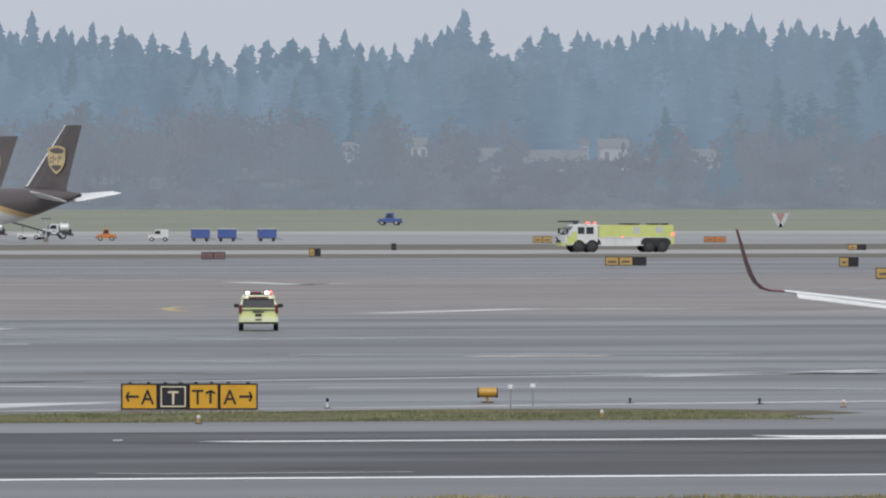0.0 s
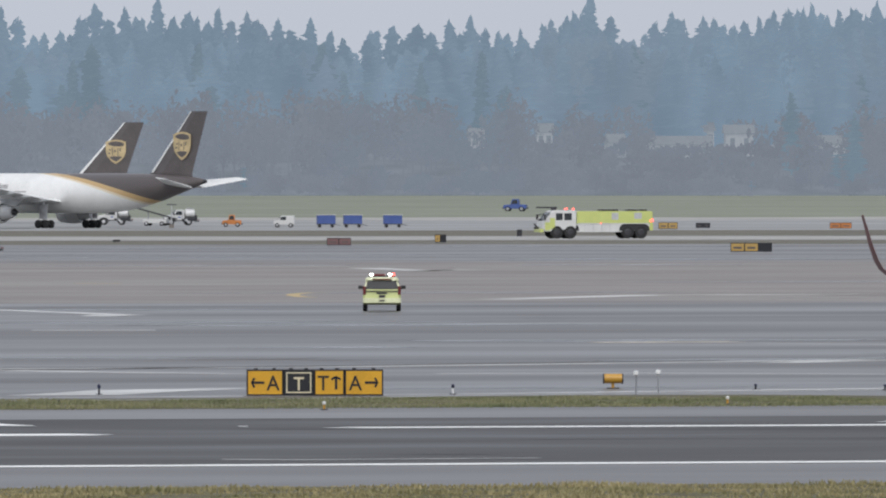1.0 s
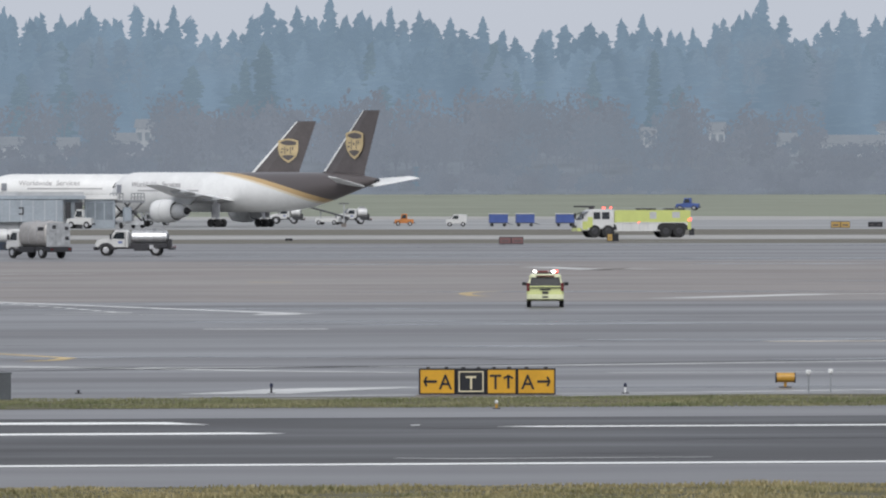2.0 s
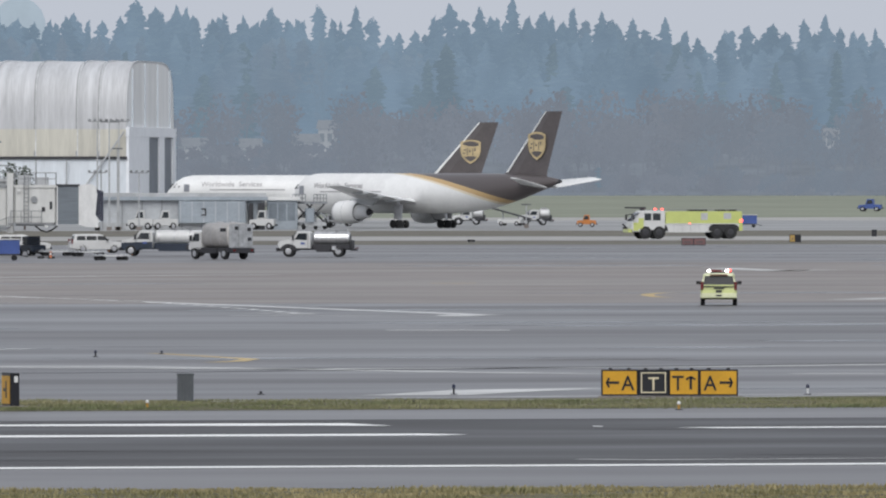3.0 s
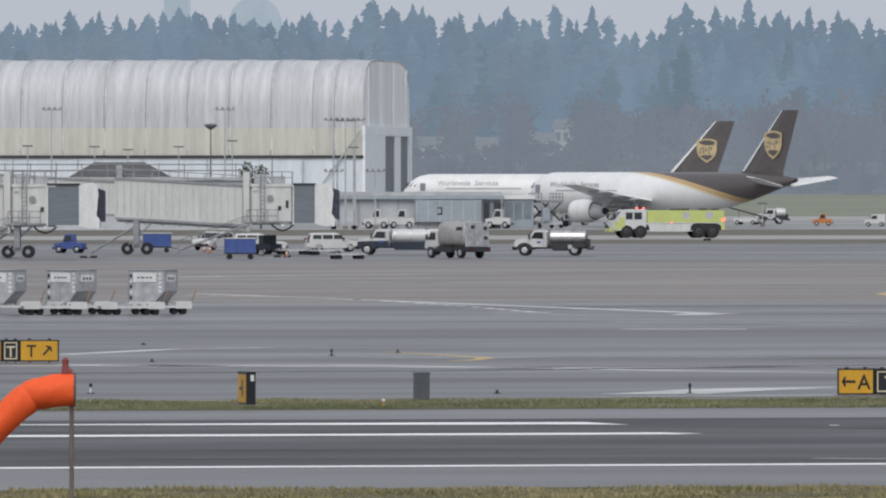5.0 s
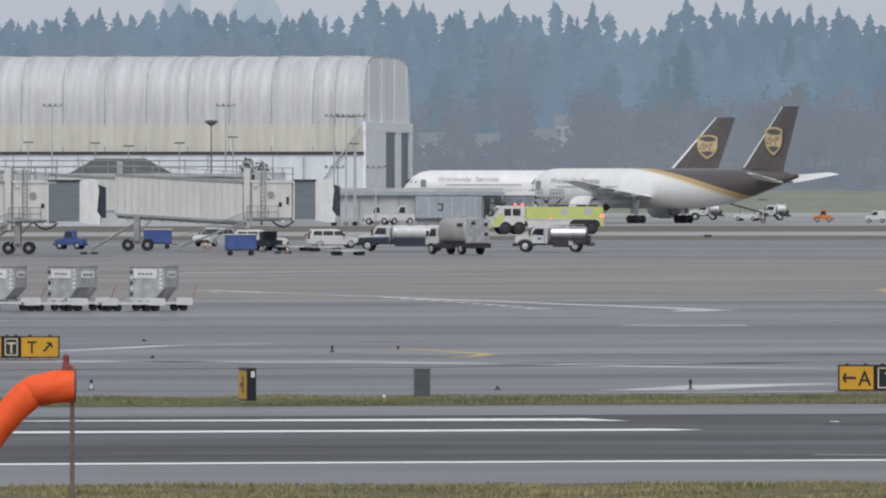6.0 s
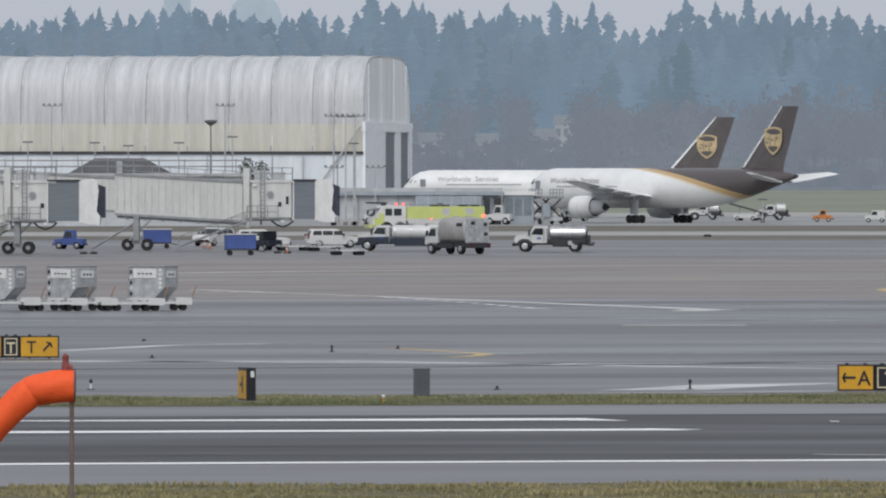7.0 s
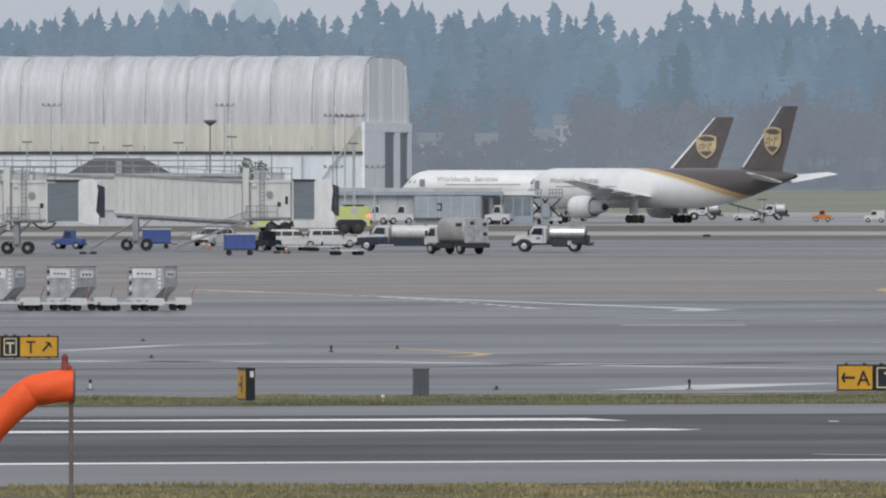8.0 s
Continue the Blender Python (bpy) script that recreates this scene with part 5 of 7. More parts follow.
def mast(x, y, h, kind):
    """A lighting mast: bar (a row of floodlights), tee (a flat head) or hook (a single lamp arm)."""
    t = thing("light_mast", pose(x, y, 0), {"bar": "tall grey mast with a row of floodlights", "tee": "tall dark mast with a flat floodlight ring", "hook": "slim grey lamp post with a single arm"}[kind], "lamp post", "light masts")
    Shape().tube((0, 0, 0), (0, 0, h), 0.14 if kind != "hook" else 0.10, 0.08, 8).make("pole", grey_paint if kind != "tee" else mast_grey, t)
    Shape().box(-0.35, 0.35, -0.35, 0.35, 0, 0.5).make("base", concrete, t)
    if kind == "bar":
        Shape().box(-1.2, 1.2, -0.06, 0.06, h - 0.1, h + 0.02).make("crossbar", grey_metal, t)
        for k in range(4):
            Shape().box(-1.25 + k * 0.76, -0.9 + k * 0.76, -0.3, 0.1, h, h + 0.3, 0.05).make("floodlight", grey_metal, t)
    elif kind == "tee":
        Shape().loft([[(r * math.cos(k * math.tau / 12), r * math.sin(k * math.tau / 12), z) for k in range(12)] for r, z in ((0.2, h - 0.5), (0.85, h), (0.85, h + 0.2), (0.3, h + 0.3))]).make("lamp_head", mast_grey, t)
    else:
        Shape().box(-0.7, 0.7, -0.1, 0.1, h - 0.1, h + 0.1, 0.04).make("lamp_head", mast_grey, t)
    return t


for x, h, kind in ((-52.6, 16.1, "bar"), (-29.3, 16.1, "bar"), (-14.7, 14.7, "bar"), (-13.1, 14.6, "bar"), (-11.8, 14.7, "bar"), (-31.2, 13.9, "tee"), (-55.8, 11.2, "hook"), (-46.8, 11.1, "hook"), (-42.3, 10.7, "hook"), (-35.5, 11.1, "hook"), (-28.3, 11.9, "hook"), (-14.7, 7.8, "bar"), (-9.1, 7.8, "bar"), (-12.0, 11.0, "hook")):
    mast(x, 1705, h, kind)
mast(45.1, 1790, 3.3, "hook")

# ---- ground equipment ----
silver = mat("brushed_aluminium", (0.46, 0.47, 0.48), 0.5, 0.25, scale=2.5, vary=0.28, bump=0.3)
tank_steel = mat("polished_tank_steel", (0.62, 0.62, 0.62), 0.28, 0.8, scale=1)
navy_paint = mat("dark_navy_paint", (0.02, 0.03, 0.05), 0.4)


def wheels(t, xs, ys, r, w=0.28):
    for y in ys:
        for sgn in (-1, 1):
            q = Shape().wheel(sgn * xs - w / 2, sgn * xs + w / 2, y, r, r, 16).make("wheel", rubber, t, smooth=True)
            Shape().tube((sgn * (xs + w / 2), y, r), (sgn * (xs + w / 2 + 0.02), y, r), r * 0.55, r * 0.45, 12).make("hub", bare_metal, q)


def tank_truck(m, label, L, cab_paint, skirt, tank, tank_r, group="service trucks"):
    """A bonneted lorry with a tank, heading along +y; the origin lies under its middle."""
    t = thing("tank_truck", m, label, "truck", group)
    f = L / 2
    c0 = f - 2.9
    cab = [(c0, 0.75), (c0, 2.15), (c0 + 0.2, 2.3), (c0 + 1.2, 2.3), (c0 + 1.65, 1.62), (f - 0.1, 1.42), (f, 1.2), (f, 0.75)]
    c = Shape().side(cab, -1.05, 1.05, 0.05).make("cab", cab_paint, t)
    for sgn in (-1, 1):
        Shape().side([(c0 + 0.35, 1.5), (c0 + 0.35, 2.1), (c0 + 1.1, 2.1), (c0 + 1.42, 1.55)], sgn * 1.03, sgn * 1.065).make("side_window", glass, c)
        Shape().box(sgn * 1.25 - 0.1, sgn * 1.25 + 0.1, c0 + 1.5, c0 + 1.65, 1.5, 1.95).make("mirror", dark_metal, c)
        Shape().box(sgn * 0.8 - 0.16, sgn * 0.8 + 0.16, f - 0.02, f + 0.05, 0.95, 1.2).make("headlight", sign_white, c)
        fen = [(f - 1.65 + 0.75 * (1 - math.cos(math.pi * k / 8)) - 0.0, 0.55 + 0.62 * math.sin(math.pi * k / 8)) for k in range(9)]
        Shape().side(fen, sgn * 0.95, sgn * 1.1).make("fender", skirt, c)
    Shape().side([(c0 + 1.22, 2.26), (c0 + 1.66, 1.62), (c0 + 1.71, 1.66), (c0 + 1.27, 2.3)], -0.9, 0.9).make("windscreen", glass, c)
    if skirt == navy_paint:
        for sgn in (-1, 1):
            Shape().side([(c0 + 0.02, 0.7), (c0 + 0.02, 1.3), (f - 0.05, 1.22), (f - 0.02, 0.7)], sgn * 1.05, sgn * 1.075).make("lower_panel", navy_paint, c, "navy lower cab panel")
    Shape().box(-1.1, 1.1, f - 0.05, f + 0.22, 0.5, 0.8, 0.08).make("bumper", dark_metal, t)
    fr = Shape().box(-0.5, 0.5, -f, f - 0.4, 0.62, 0.9)
    fr.box(-1.08, 1.08, -f + 0.2, c0 - 0.15, 0.75, 1.15, 0.05)
    fr.box(-1.1, -0.7, -f + 1.9, c0 - 0.5, 0.45, 1.0)
    fr.box(0.7, 1.1, -f + 1.9, c0 - 0.5, 0.45, 1.0)
    fr.make("chassis", skirt, t, "dark chassis and lockers")
    y0, y1, zc = -f + 0.35, c0 - 0.25, 1.15 + tank_r * 0.82
    ring = lambda y, k: [(tank_r * 1.08 * k * math.cos(a * math.tau / 24), y, zc + tank_r * k * math.sin(a * math.tau / 24)) for a in range(24)]
    tk = Shape().loft([ring(y0 - 0.12, 0.6), ring(y0, 0.97), ring(y0 + 0.1, 1), ring(y1 - 0.1, 1), ring(y1, 0.97), ring(y1 + 0.12, 0.6)]).make("tank", tank, t, "rounded tank", True)
    for k in range(4):
        y = y0 + 0.25 + k * (y1 - y0 - 0.5) / 3
        Shape().loft([ring(y - 0.04, 1.0), ring(y - 0.04, 1.025), ring(y + 0.04, 1.025), ring(y + 0.04, 1.0)]).make("band", bare_metal, tk)
    for y in (y0 + (y1 - y0) * 0.35, y0 + (y1 - y0) * 0.65):
        Shape().tube((0, y, zc + tank_r * 0.95), (0, y, zc + tank_r * 1.12), 0.25, n=12).make("hatch", bare_metal, tk)
    for sgn in (-1, 1):
        Shape().box(sgn * 1.06 - 0.02, sgn * 1.06 + 0.02, c0 + 0.25, c0 + 0.28, 0.85, 2.1).make("door_seam", dark_metal, c)
        Shape().box(sgn * 1.07 - 0.02, sgn * 1.07 + 0.02, c0 + 0.55, c0 + 0.9, 1.12, 1.3).make("door_emblem", blue_paint, c, "small blue door emblem")
        for k in range(3):
            Shape().box(sgn * 1.12 - 0.04, sgn * 1.12 + 0.04, y0 + 0.6 + k * 0.5, y0 + 0.95 + k * 0.5, 0.62, 0.98, 0.0).make("hose_fitting", bare_metal if k % 2 else dark_metal, t)
        rail = Shape()
        rail.tube((sgn * 0.35, y0 + 0.2, zc + tank_r + 0.16), (sgn * 0.35, y1 - 0.2, zc + tank_r + 0.16), 0.03, n=6)
        for k in range(4):
            y = y0 + 0.3 + k * (y1 - y0 - 0.6) / 3
            rail.tube((sgn * 0.35, y, zc + tank_r * 0.9), (sgn * 0.35, y, zc + tank_r + 0.16), 0.025, n=6)
        rail.make("walkway_rail", bare_metal, tk)
    Shape().box(-0.72, 0.72, f - 0.01, f + 0.04, 0.85, 1.2).make("grille", dark_metal, c)
    Shape().loft([ring(y0 - 0.16, 0.55), ring(y0 - 0.13, 0.62)]).make("tank_end", dark_metal, tk, "dark tank end ring")
    bk = Shape().box(-0.95, 0.95, -f - 0.35, -f + 0.15, 0.55, 0.75)
    bk.box(-0.6, 0.3, -f - 0.1, -f + 0.2, 0.8, 1.5)
    bk.make("rear_step", dark_metal, t)
    for sgn in (-1, 1):
        Shape().box(sgn * 0.85 - 0.1, sgn * 0.85 + 0.1, -f - 0.38, -f - 0.3, 0.75, 0.9).make("tail_light", tail_red, t)
    wheels(t, 0.98, (f - 0.9, -f + 1.25), 0.5, 0.3)
    return t


tank_truck(pose(9.77, 1130.63, 0, 0, 0, 84), "white bonneted service truck with a polished water tank", 6.6, vehicle_white, dark_metal, tank_steel, 0.62)
tank_truck(pose(-3.52, 1143, 0, 0, 0, 82), "white and navy refuelling truck with a long white tank", 8.2, vehicle_white, navy_paint, vehicle_white, 0.66)


def box_truck(m, label):
    t = thing("service_truck", m, label, "truck", "service trucks")

    def section(y, k):
        """A barrel-sided tank section with a rounded top."""
        q = []
        for a in range(28):
            w = a * math.tau / 28
            c, v = math.cos(w), math.sin(w)
            q.append((1.22 * k * math.copysign(abs(c) ** 0.55, c), y, 2.06 + 1.12 * k * math.copysign(abs(v) ** 0.62, v)))
        return q
    tk = Shape().loft([section(-2.62, 0.9), section(-2.5, 1.0), section(1.1, 1.0), section(1.32, 0.93), section(1.45, 0.75)]).make("tank", worn_steel, t, "dull stainless barrel tank", True)
    for y in (-1.3, -0.1):
        Shape().loft([section(y - 0.03, 1.012), section(y + 0.03, 1.012)]).make("band", bare_metal, tk)
    for y in (-1.6, 0.2):
        Shape().tube((0, y, 3.12), (0, y, 3.28), 0.3, n=14).make("hatch", bare_metal, tk)
    Shape().box(-1.16, 1.16, -2.98, -2.6, 1.0, 3.06, 0.1).make("rear_cabinet", silver, t, "brushed metal rear cabinet")
    for x in (-0.78, 0.0, 0.78):
        Shape().box(x - 0.36, x + 0.36, -3.02, -2.975, 1.1, 2.98).make("rear_door", silver, t)
    for x, z in ((-0.6, 2.7), (0.75, 2.6), (0.8, 1.75)):
        Shape().box(x - 0.18, x + 0.18, -3.06, -3.015, z - 0.14, z + 0.14).make("vent", dark_metal, t)
    Shape().box(-1.24, -1.18, -2.3, -1.5, 2.4, 2.7).make("gauge_panel", dark_metal, t)
    Shape().side([(1.5, 0.8), (1.5, 2.35), (2.5, 2.35), (2.95, 1.6), (3.3, 1.45), (3.35, 0.8)], -1.1, 1.1, 0.04).make("cab", vehicle_white, t)
    for x in (-1.1, 1.1):
        Shape().side([(1.75, 1.55), (1.75, 2.2), (2.4, 2.2), (2.75, 1.58)], x - 0.03, x + 0.03).make("side_window", glass, t)
        Shape().box(x * 1.16 - 0.08, x * 1.16 + 0.08, 2.7, 2.85, 1.6, 2.05).make("mirror", dark_metal, t)
        Shape().box(x * 0.98 - 0.12, x * 0.98 + 0.12, -0.9, 1.1, 0.5, 1.0).make("locker", dark_metal, t)
        Shape().box(x * 0.85 - 0.12, x * 0.85 + 0.12, -3.24, -3.18, 0.7, 0.86).make("tail_light", tail_red, t)
    Shape().side([(2.55, 2.28), (2.97, 1.64), (3.02, 1.66), (2.6, 2.32)], -0.95, 0.95).make("windscreen", glass, t)
    Shape().box(-1.1, 1.1, -3.0, 2.9, 0.62, 1.0).make("chassis", dark_metal, t)
    Shape().box(-1.2, 1.2, -3.2, -2.95, 0.55, 0.95).make("rear_step", dark_metal, t)
    wheels(t, 0.98, (2.4, -1.9), 0.48, 0.36)
    return t


worn_steel = mat("worn_stainless_steel", (0.46, 0.44, 0.42), 0.42, 0.45, scale=1.2, vary=0.22, stretch=(1, 0.4, 1))
box_truck(pose(1.27, 1099.00, 0, 0, 0, 36), "brushed metal catering service truck seen on wet apron")
suv(pose(-10.29, 1190.58, 0, 0, 0, -80), "white estate car parked near the boarding bridge", vehicle_white, "parked white cars")
leaving_car = suv(pose(-17.05, 1178, 0, 0, 0, -88), "white estate car pulling away past the boarding bridge", vehicle_white)
suv(pose(-22.03, 1218.27, 0, 0, 0, 150), "white estate car behind the boarding bridge stair", vehicle_white, "parked white cars")


def blue_cart(m, label, covered=True, group="blue baggage carts"):
    t = thing("baggage_cart", m, label, "baggage cart", group)
    Shape().box(-1.3, 1.3, -0.75, 0.75, 0.42, 0.56, 0.04).make("bed", dark_metal, t)
    if covered:
        Shape().box(-1.3, 1.3, -0.75, -0.70, 0.56, 1.75).make("side_panel", blue_paint, t)
        Shape().box(-1.3, 1.3, 0.70, 0.75, 0.56, 1.75).make("side_panel", blue_paint, t)
        for x in (-1.3, 1.25):
            Shape().box(x, x + 0.05, -0.70, 0.70, 0.56, 1.75).make("end_panel", blue_paint, t)
        Shape().box(-1.36, 1.36, -0.82, 0.82, 1.75, 1.84, 0.05).make("roof", vehicle_white, t, "pale cart roof")
        for k in range(4):
            Shape().box(-1.2 + k * 0.78, -1.16 + k * 0.78, -0.78, -0.75, 0.6, 1.75).make("stiffener", blue_paint, t)
    for x in (-0.9, 0.9):
        for y in (-0.62, 0.62):
            Shape().wheel(-0.08, 0.08, 0, 0, 0.21, 12).make("wheel", rubber, t).matrix_basis = pose(x, y, 0.21, 0, 0, 90)
    Shape().tube((1.3, 0, 0.45), (2.1, 0, 0.3), 0.04, n=6).make("drawbar", dark_metal, t)
    return t


blue_cart(pose(-17.33, 1083.84, 0, 0, 0, 6), "blue covered baggage cart on the apron")
blue_cart(pose(-26.63, 1181.63, 0, 0, 0, 4), "blue covered baggage cart under a boarding bridge")
for x in (66.9, 70.7, 76.4):
    blue_cart(pose(x + 0.6, 1806, 0, 0, 0, 3), "blue covered baggage cart on the cargo apron")


def tug(m, label, paint, group="tow tractors"):
    t = thing("tow_tractor", m, label, "tow tractor", group)
    Shape().side([(-1.4, 0.35), (-1.4, 0.95), (-0.3, 1.0), (0.2, 1.0), (1.35, 0.9), (1.4, 0.4)], -0.75, 0.75, 0.06).make("body", paint, t)
    cab = Shape().side([(-0.5, 1.0), (-0.45, 1.75), (0.3, 1.75), (0.55, 1.0)], -0.66, 0.66, 0.05).make("cab", paint, t)
    for sgn in (-1, 1):
        Shape().side([(-0.35, 1.08), (-0.32, 1.62), (0.22, 1.62), (0.4, 1.08)], sgn * 0.65, sgn * 0.675).make("side_window", glass, cab)
    Shape().box(-0.7, 0.7, 1.36, 1.5, 0.35, 0.55).make("bumper", dark_metal, t)
    Shape().box(-0.4, 0.4, -1.6, -1.35, 0.35, 0.5).make("hitch", dark_metal, t)
    wheels(t, 0.68, (0.85, -0.85), 0.33, 0.24)
    return t


tug(pose(-34.48, 1172.81, 0, 0, 0, 75), "blue tow tractor parked under a boarding bridge", blue_paint)
tug(pose(54.70, 1827.41, 0, 0, 0, 88), "orange tow tractor on the cargo apron", orange_paint)
tug(pose(-15.90, 1151.33, 0, 0, 0, 30), "dark navy tow tractor beside a blue cart", navy_paint)
tug(pose(128, 2446, 0.65, 0, 0, 80), "blue tractor at the edge of the far field", blue_paint).scale = (1.7, 1.6, 1.35)


def van(m, label):
    t = thing("van", m, label, "van")
    Shape().side([(-1.5, 0.4), (-1.5, 1.55), (-1.35, 1.7), (0.4, 1.7), (0.85, 1.05), (1.5, 0.95), (1.5, 0.4)], -0.8, 0.8, 0.05).make("body", vehicle_white, t)
    for sgn in (-1, 1):
        Shape().side([(-0.3, 1.05), (-0.3, 1.55), (0.3, 1.55), (0.6, 1.08)], sgn * 0.79, sgn * 0.815).make("side_window", glass, t)
    Shape().side([(0.46, 1.62), (0.85, 1.08), (0.9, 1.1), (0.5, 1.64)], -0.7, 0.7).make("windscreen", glass, t)
    wheels(t, 0.72, (0.95, -0.95), 0.32, 0.2)
    return t


van(pose(61.55, 1806.40, 0, 0, 0, 86), "small white van parked on the cargo apron")


def uld(m, label):
    """An aluminium air-freight container with one lower corner cut off."""
    t = thing("freight_container", m, label, "freight container", "freight containers on dollies")
    prof = [(-1.0, 0), (0.40, 0), (1.0, 0.62), (1.0, 1.68), (-1.0, 1.68)]
    b = Shape()
    b.loft([[(x, y, z) for x, z in prof] for y in (-0.76, 0.76)]).make("shell", silver, t)
    for y in (-0.78, 0.78):
        fr = Shape()
        for p, q in zip(prof, prof[1:] + prof[:1]):
            fr.tube((p[0], y, p[1]), (q[0], y, q[1]), 0.035, n=6)
        fr.make("edge_frame", bare_metal, t)
    Shape().box(-0.75, 0.55, -0.80, -0.76, 1.08, 1.55).make("label_panel", sign_white, t, "pale label panel")
    for k in range(4):
        Shape().box(-0.5 + k * 0.22, -0.36 + k * 0.22, -0.805, -0.80, 1.27, 1.34).make("label_bar", dark_metal, t)
    Shape().box(1.0, 1.03, -0.5, 0.5, 1.1, 1.45).make("label_panel", sign_white, t, "pale label panel")
    Shape().box(-0.3, -0.26, -0.79, -0.76, 0.1, 1.05).make("door_seam", grey_paint, t)
    for k in range(5):
        Shape().box(-0.94, -0.82, -0.80, -0.76, 0.2 + k * 0.28, 0.36 + k * 0.28).make("side_bar", sign_white if k % 2 else dark_metal, t)
        Shape().box(0.68, 0.84, -0.80, -0.76, 0.55 + k * 0.22, 0.68 + k * 0.22).make("side_bar", sign_white, t, "pale upright lettering bar")
    for k in range(3):
        Shape().box(1.03, 1.035, -0.35 + k * 0.25, -0.2 + k * 0.25, 1.2, 1.32).make("label_bar", dark_metal, t)
    Shape().box(-1.04, 1.04, -0.8, 0.8, 1.68, 1.72, 0.05).make("lid_edge", bare_metal, t)
    Shape().box(-1.02, 0.42, -0.79, 0.79, -0.03, 0.02).make("base_edge", bare_metal, t)
    return t


dull_orange = mat("dull_orange_paint", (0.36, 0.19, 0.11), 0.6, scale=3, vary=0.3)


def dolly(m, label, low=False):
    t = thing("container_dolly", m, label, "dolly", "container dollies")
    Shape().box(-1.6, 1.6, -0.8, 0.8, 0.36, 0.46, 0.06).make("deck", grey_paint, t)
    for k in range(7):
        Shape().tube((-1.4 + k * 0.46, -0.7, 0.52), (-1.4 + k * 0.46, 0.7, 0.52), 0.045, n=8).make("roller", bare_metal, t)
    for x in (() if low else (-1.2, 1.2)):
        Shape().box(x - 0.42, x + 0.42, -0.84, -0.79, 0.30, 0.66).make("side_rail", vehicle_white, t)
        Shape().box(x - 0.42, x + 0.42, 0.79, 0.84, 0.30, 0.66).make("side_rail", vehicle_white, t)
    Shape().box(-0.78, 0.78, -0.84, -0.79, 0.34, 0.46).make("side_rail", vehicle_white, t)
    for x in (-1.2, -0.75, 0.75, 1.2):
        for y in (-0.6, 0.6):
            Shape().wheel(-0.09, 0.09, 0, 0, 0.18, 12).make("wheel", rubber, t).matrix_basis = pose(x, y, 0.18, 0, 0, 90)
    Shape().tube((1.6, 0, 0.4), (1.9, 0, 0.5 if low else 1.25), 0.03, n=6).make("drawbar", dull_orange, t, "dull orange raised drawbar")
    return t


for x, withbox, turn in ((-24.07, False, 8), (-22.22, True, -20), (-18.65, True, -38), (-14.50, True, -24)):
    y = 648
    d = dolly(pose(x, y, 0, 0, 0, 6), "white container dolly with rollers on the apron")
    if withbox:
        uld(pose(x + (0.15 if turn > 10 else -0.3), y, 0.57, 0, 0, turn), "dull aluminium freight container with white label panels")
for x, y in (((-19.79), 645), ((-15.86), 645)):
    dolly(pose(x, y, 0, 0, 0, 8), "white container dolly with rollers on the apron")
for x, y in ((-13.49, 1147.13), (-10.60, 1138.82), (-8.16, 1083.84)):
    dolly(pose(x, y, 0, 0, 0, 12), "grey low dolly beside the parked car", True)


def belt_loader(m, label):
    t = thing("belt_loader", m, label, "belt loader", "belt loaders by the cargo jets")
    Shape().side([(-1.8, 0.4), (-1.8, 0.95), (1.8, 0.95), (1.8, 0.4)], -0.9, 0.9, 0.05).make("body", vehicle_white, t)
    Shape().loft([[(-0.4, -3.2, 0.9), (0.4, -3.2, 0.9), (0.4, -3.2, 1.1), (-0.4, -3.2, 1.1)], [(-0.4, 3.6, 2.7), (0.4, 3.6, 2.7), (0.4, 3.6, 2.9), (-0.4, 3.6, 2.9)]]).make("belt", dark_metal, t, "raised dark belt")
    for y, z in ((-1.2, 1.45), (1.2, 2.1)):
        Shape().tube((0, y, 0.9), (0, y, z), 0.09, n=8).make("strut", grey_metal, t)
    wheels(t, 0.8, (1.2, -1.2), 0.34)
    return t


belt_loader(pose(44.83, 1870.92, 0, 0, 0, 70), "white belt loader with its dark belt raised")
belt_loader(pose(19.44, 1848.91, 0, 0, 0, 100), "white belt loader with its dark belt raised")
for x, turn in ((-9.0, 84), (-5.7, 95), (7.6, 80)):
    tug(pose(x, 1729, 0, 0, 0, turn), "tall white pushback tractor by the baggage hall", vehicle_white, "pushback tractors").scale = (1.4, 1.25, 1.5)
tank_truck(pose(49.00, 1893.46, 0, 0, 0, 95), "white lavatory truck by the cargo jet's tail", 4.8, vehicle_white, dark_metal, vehicle_white, 0.7, "service trucks")
tank_truck(pose(39.37, 1904.93, 0, 0, 0, 85), "white water truck by the cargo jet's tail", 4.8, vehicle_white, dark_metal, vehicle_white, 0.7, "service trucks")
st = thing("boarding_steps", pose(16.55, 1848.91, 0, 0, 0, 45), "grey wheeled steps drawn up to a cargo jet", "steps")
s = Shape()
for x in (-0.9, 0.9):
    s.tube((x, -3.4, 0.4), (x, 2.0, 3.8), 0.12, n=6)
    s.tube((x, -3.4, 1.4), (x, 2.0, 4.8), 0.05, n=6)
    s.tube((x, 2.0, 0.3), (x, 2.0, 4.8), 0.1, n=6)
    s.tube((x, 0.0, 0.3), (x, 0.0, 2.6), 0.1, n=6)
s.make("frame", grey_metal, st)
Shape().box(-1.1, 1.1, 1.6, 3.4, 3.7, 3.9).make("platform", grey_metal, st)
for k in range(16):
    Shape().box(-0.85, 0.85, -3.3 + k * 0.33, -3.0 + k * 0.33, 0.5 + k * 0.205, 0.54 + k * 0.205).make("tread", grey_metal, st)
for x in (-0.9, 0.9):
    for y in (-1.5, 1.8):
        Shape().wheel(x - 0.12, x + 0.12, y, 0.3, 0.3, 14).make("wheel", rubber, st)


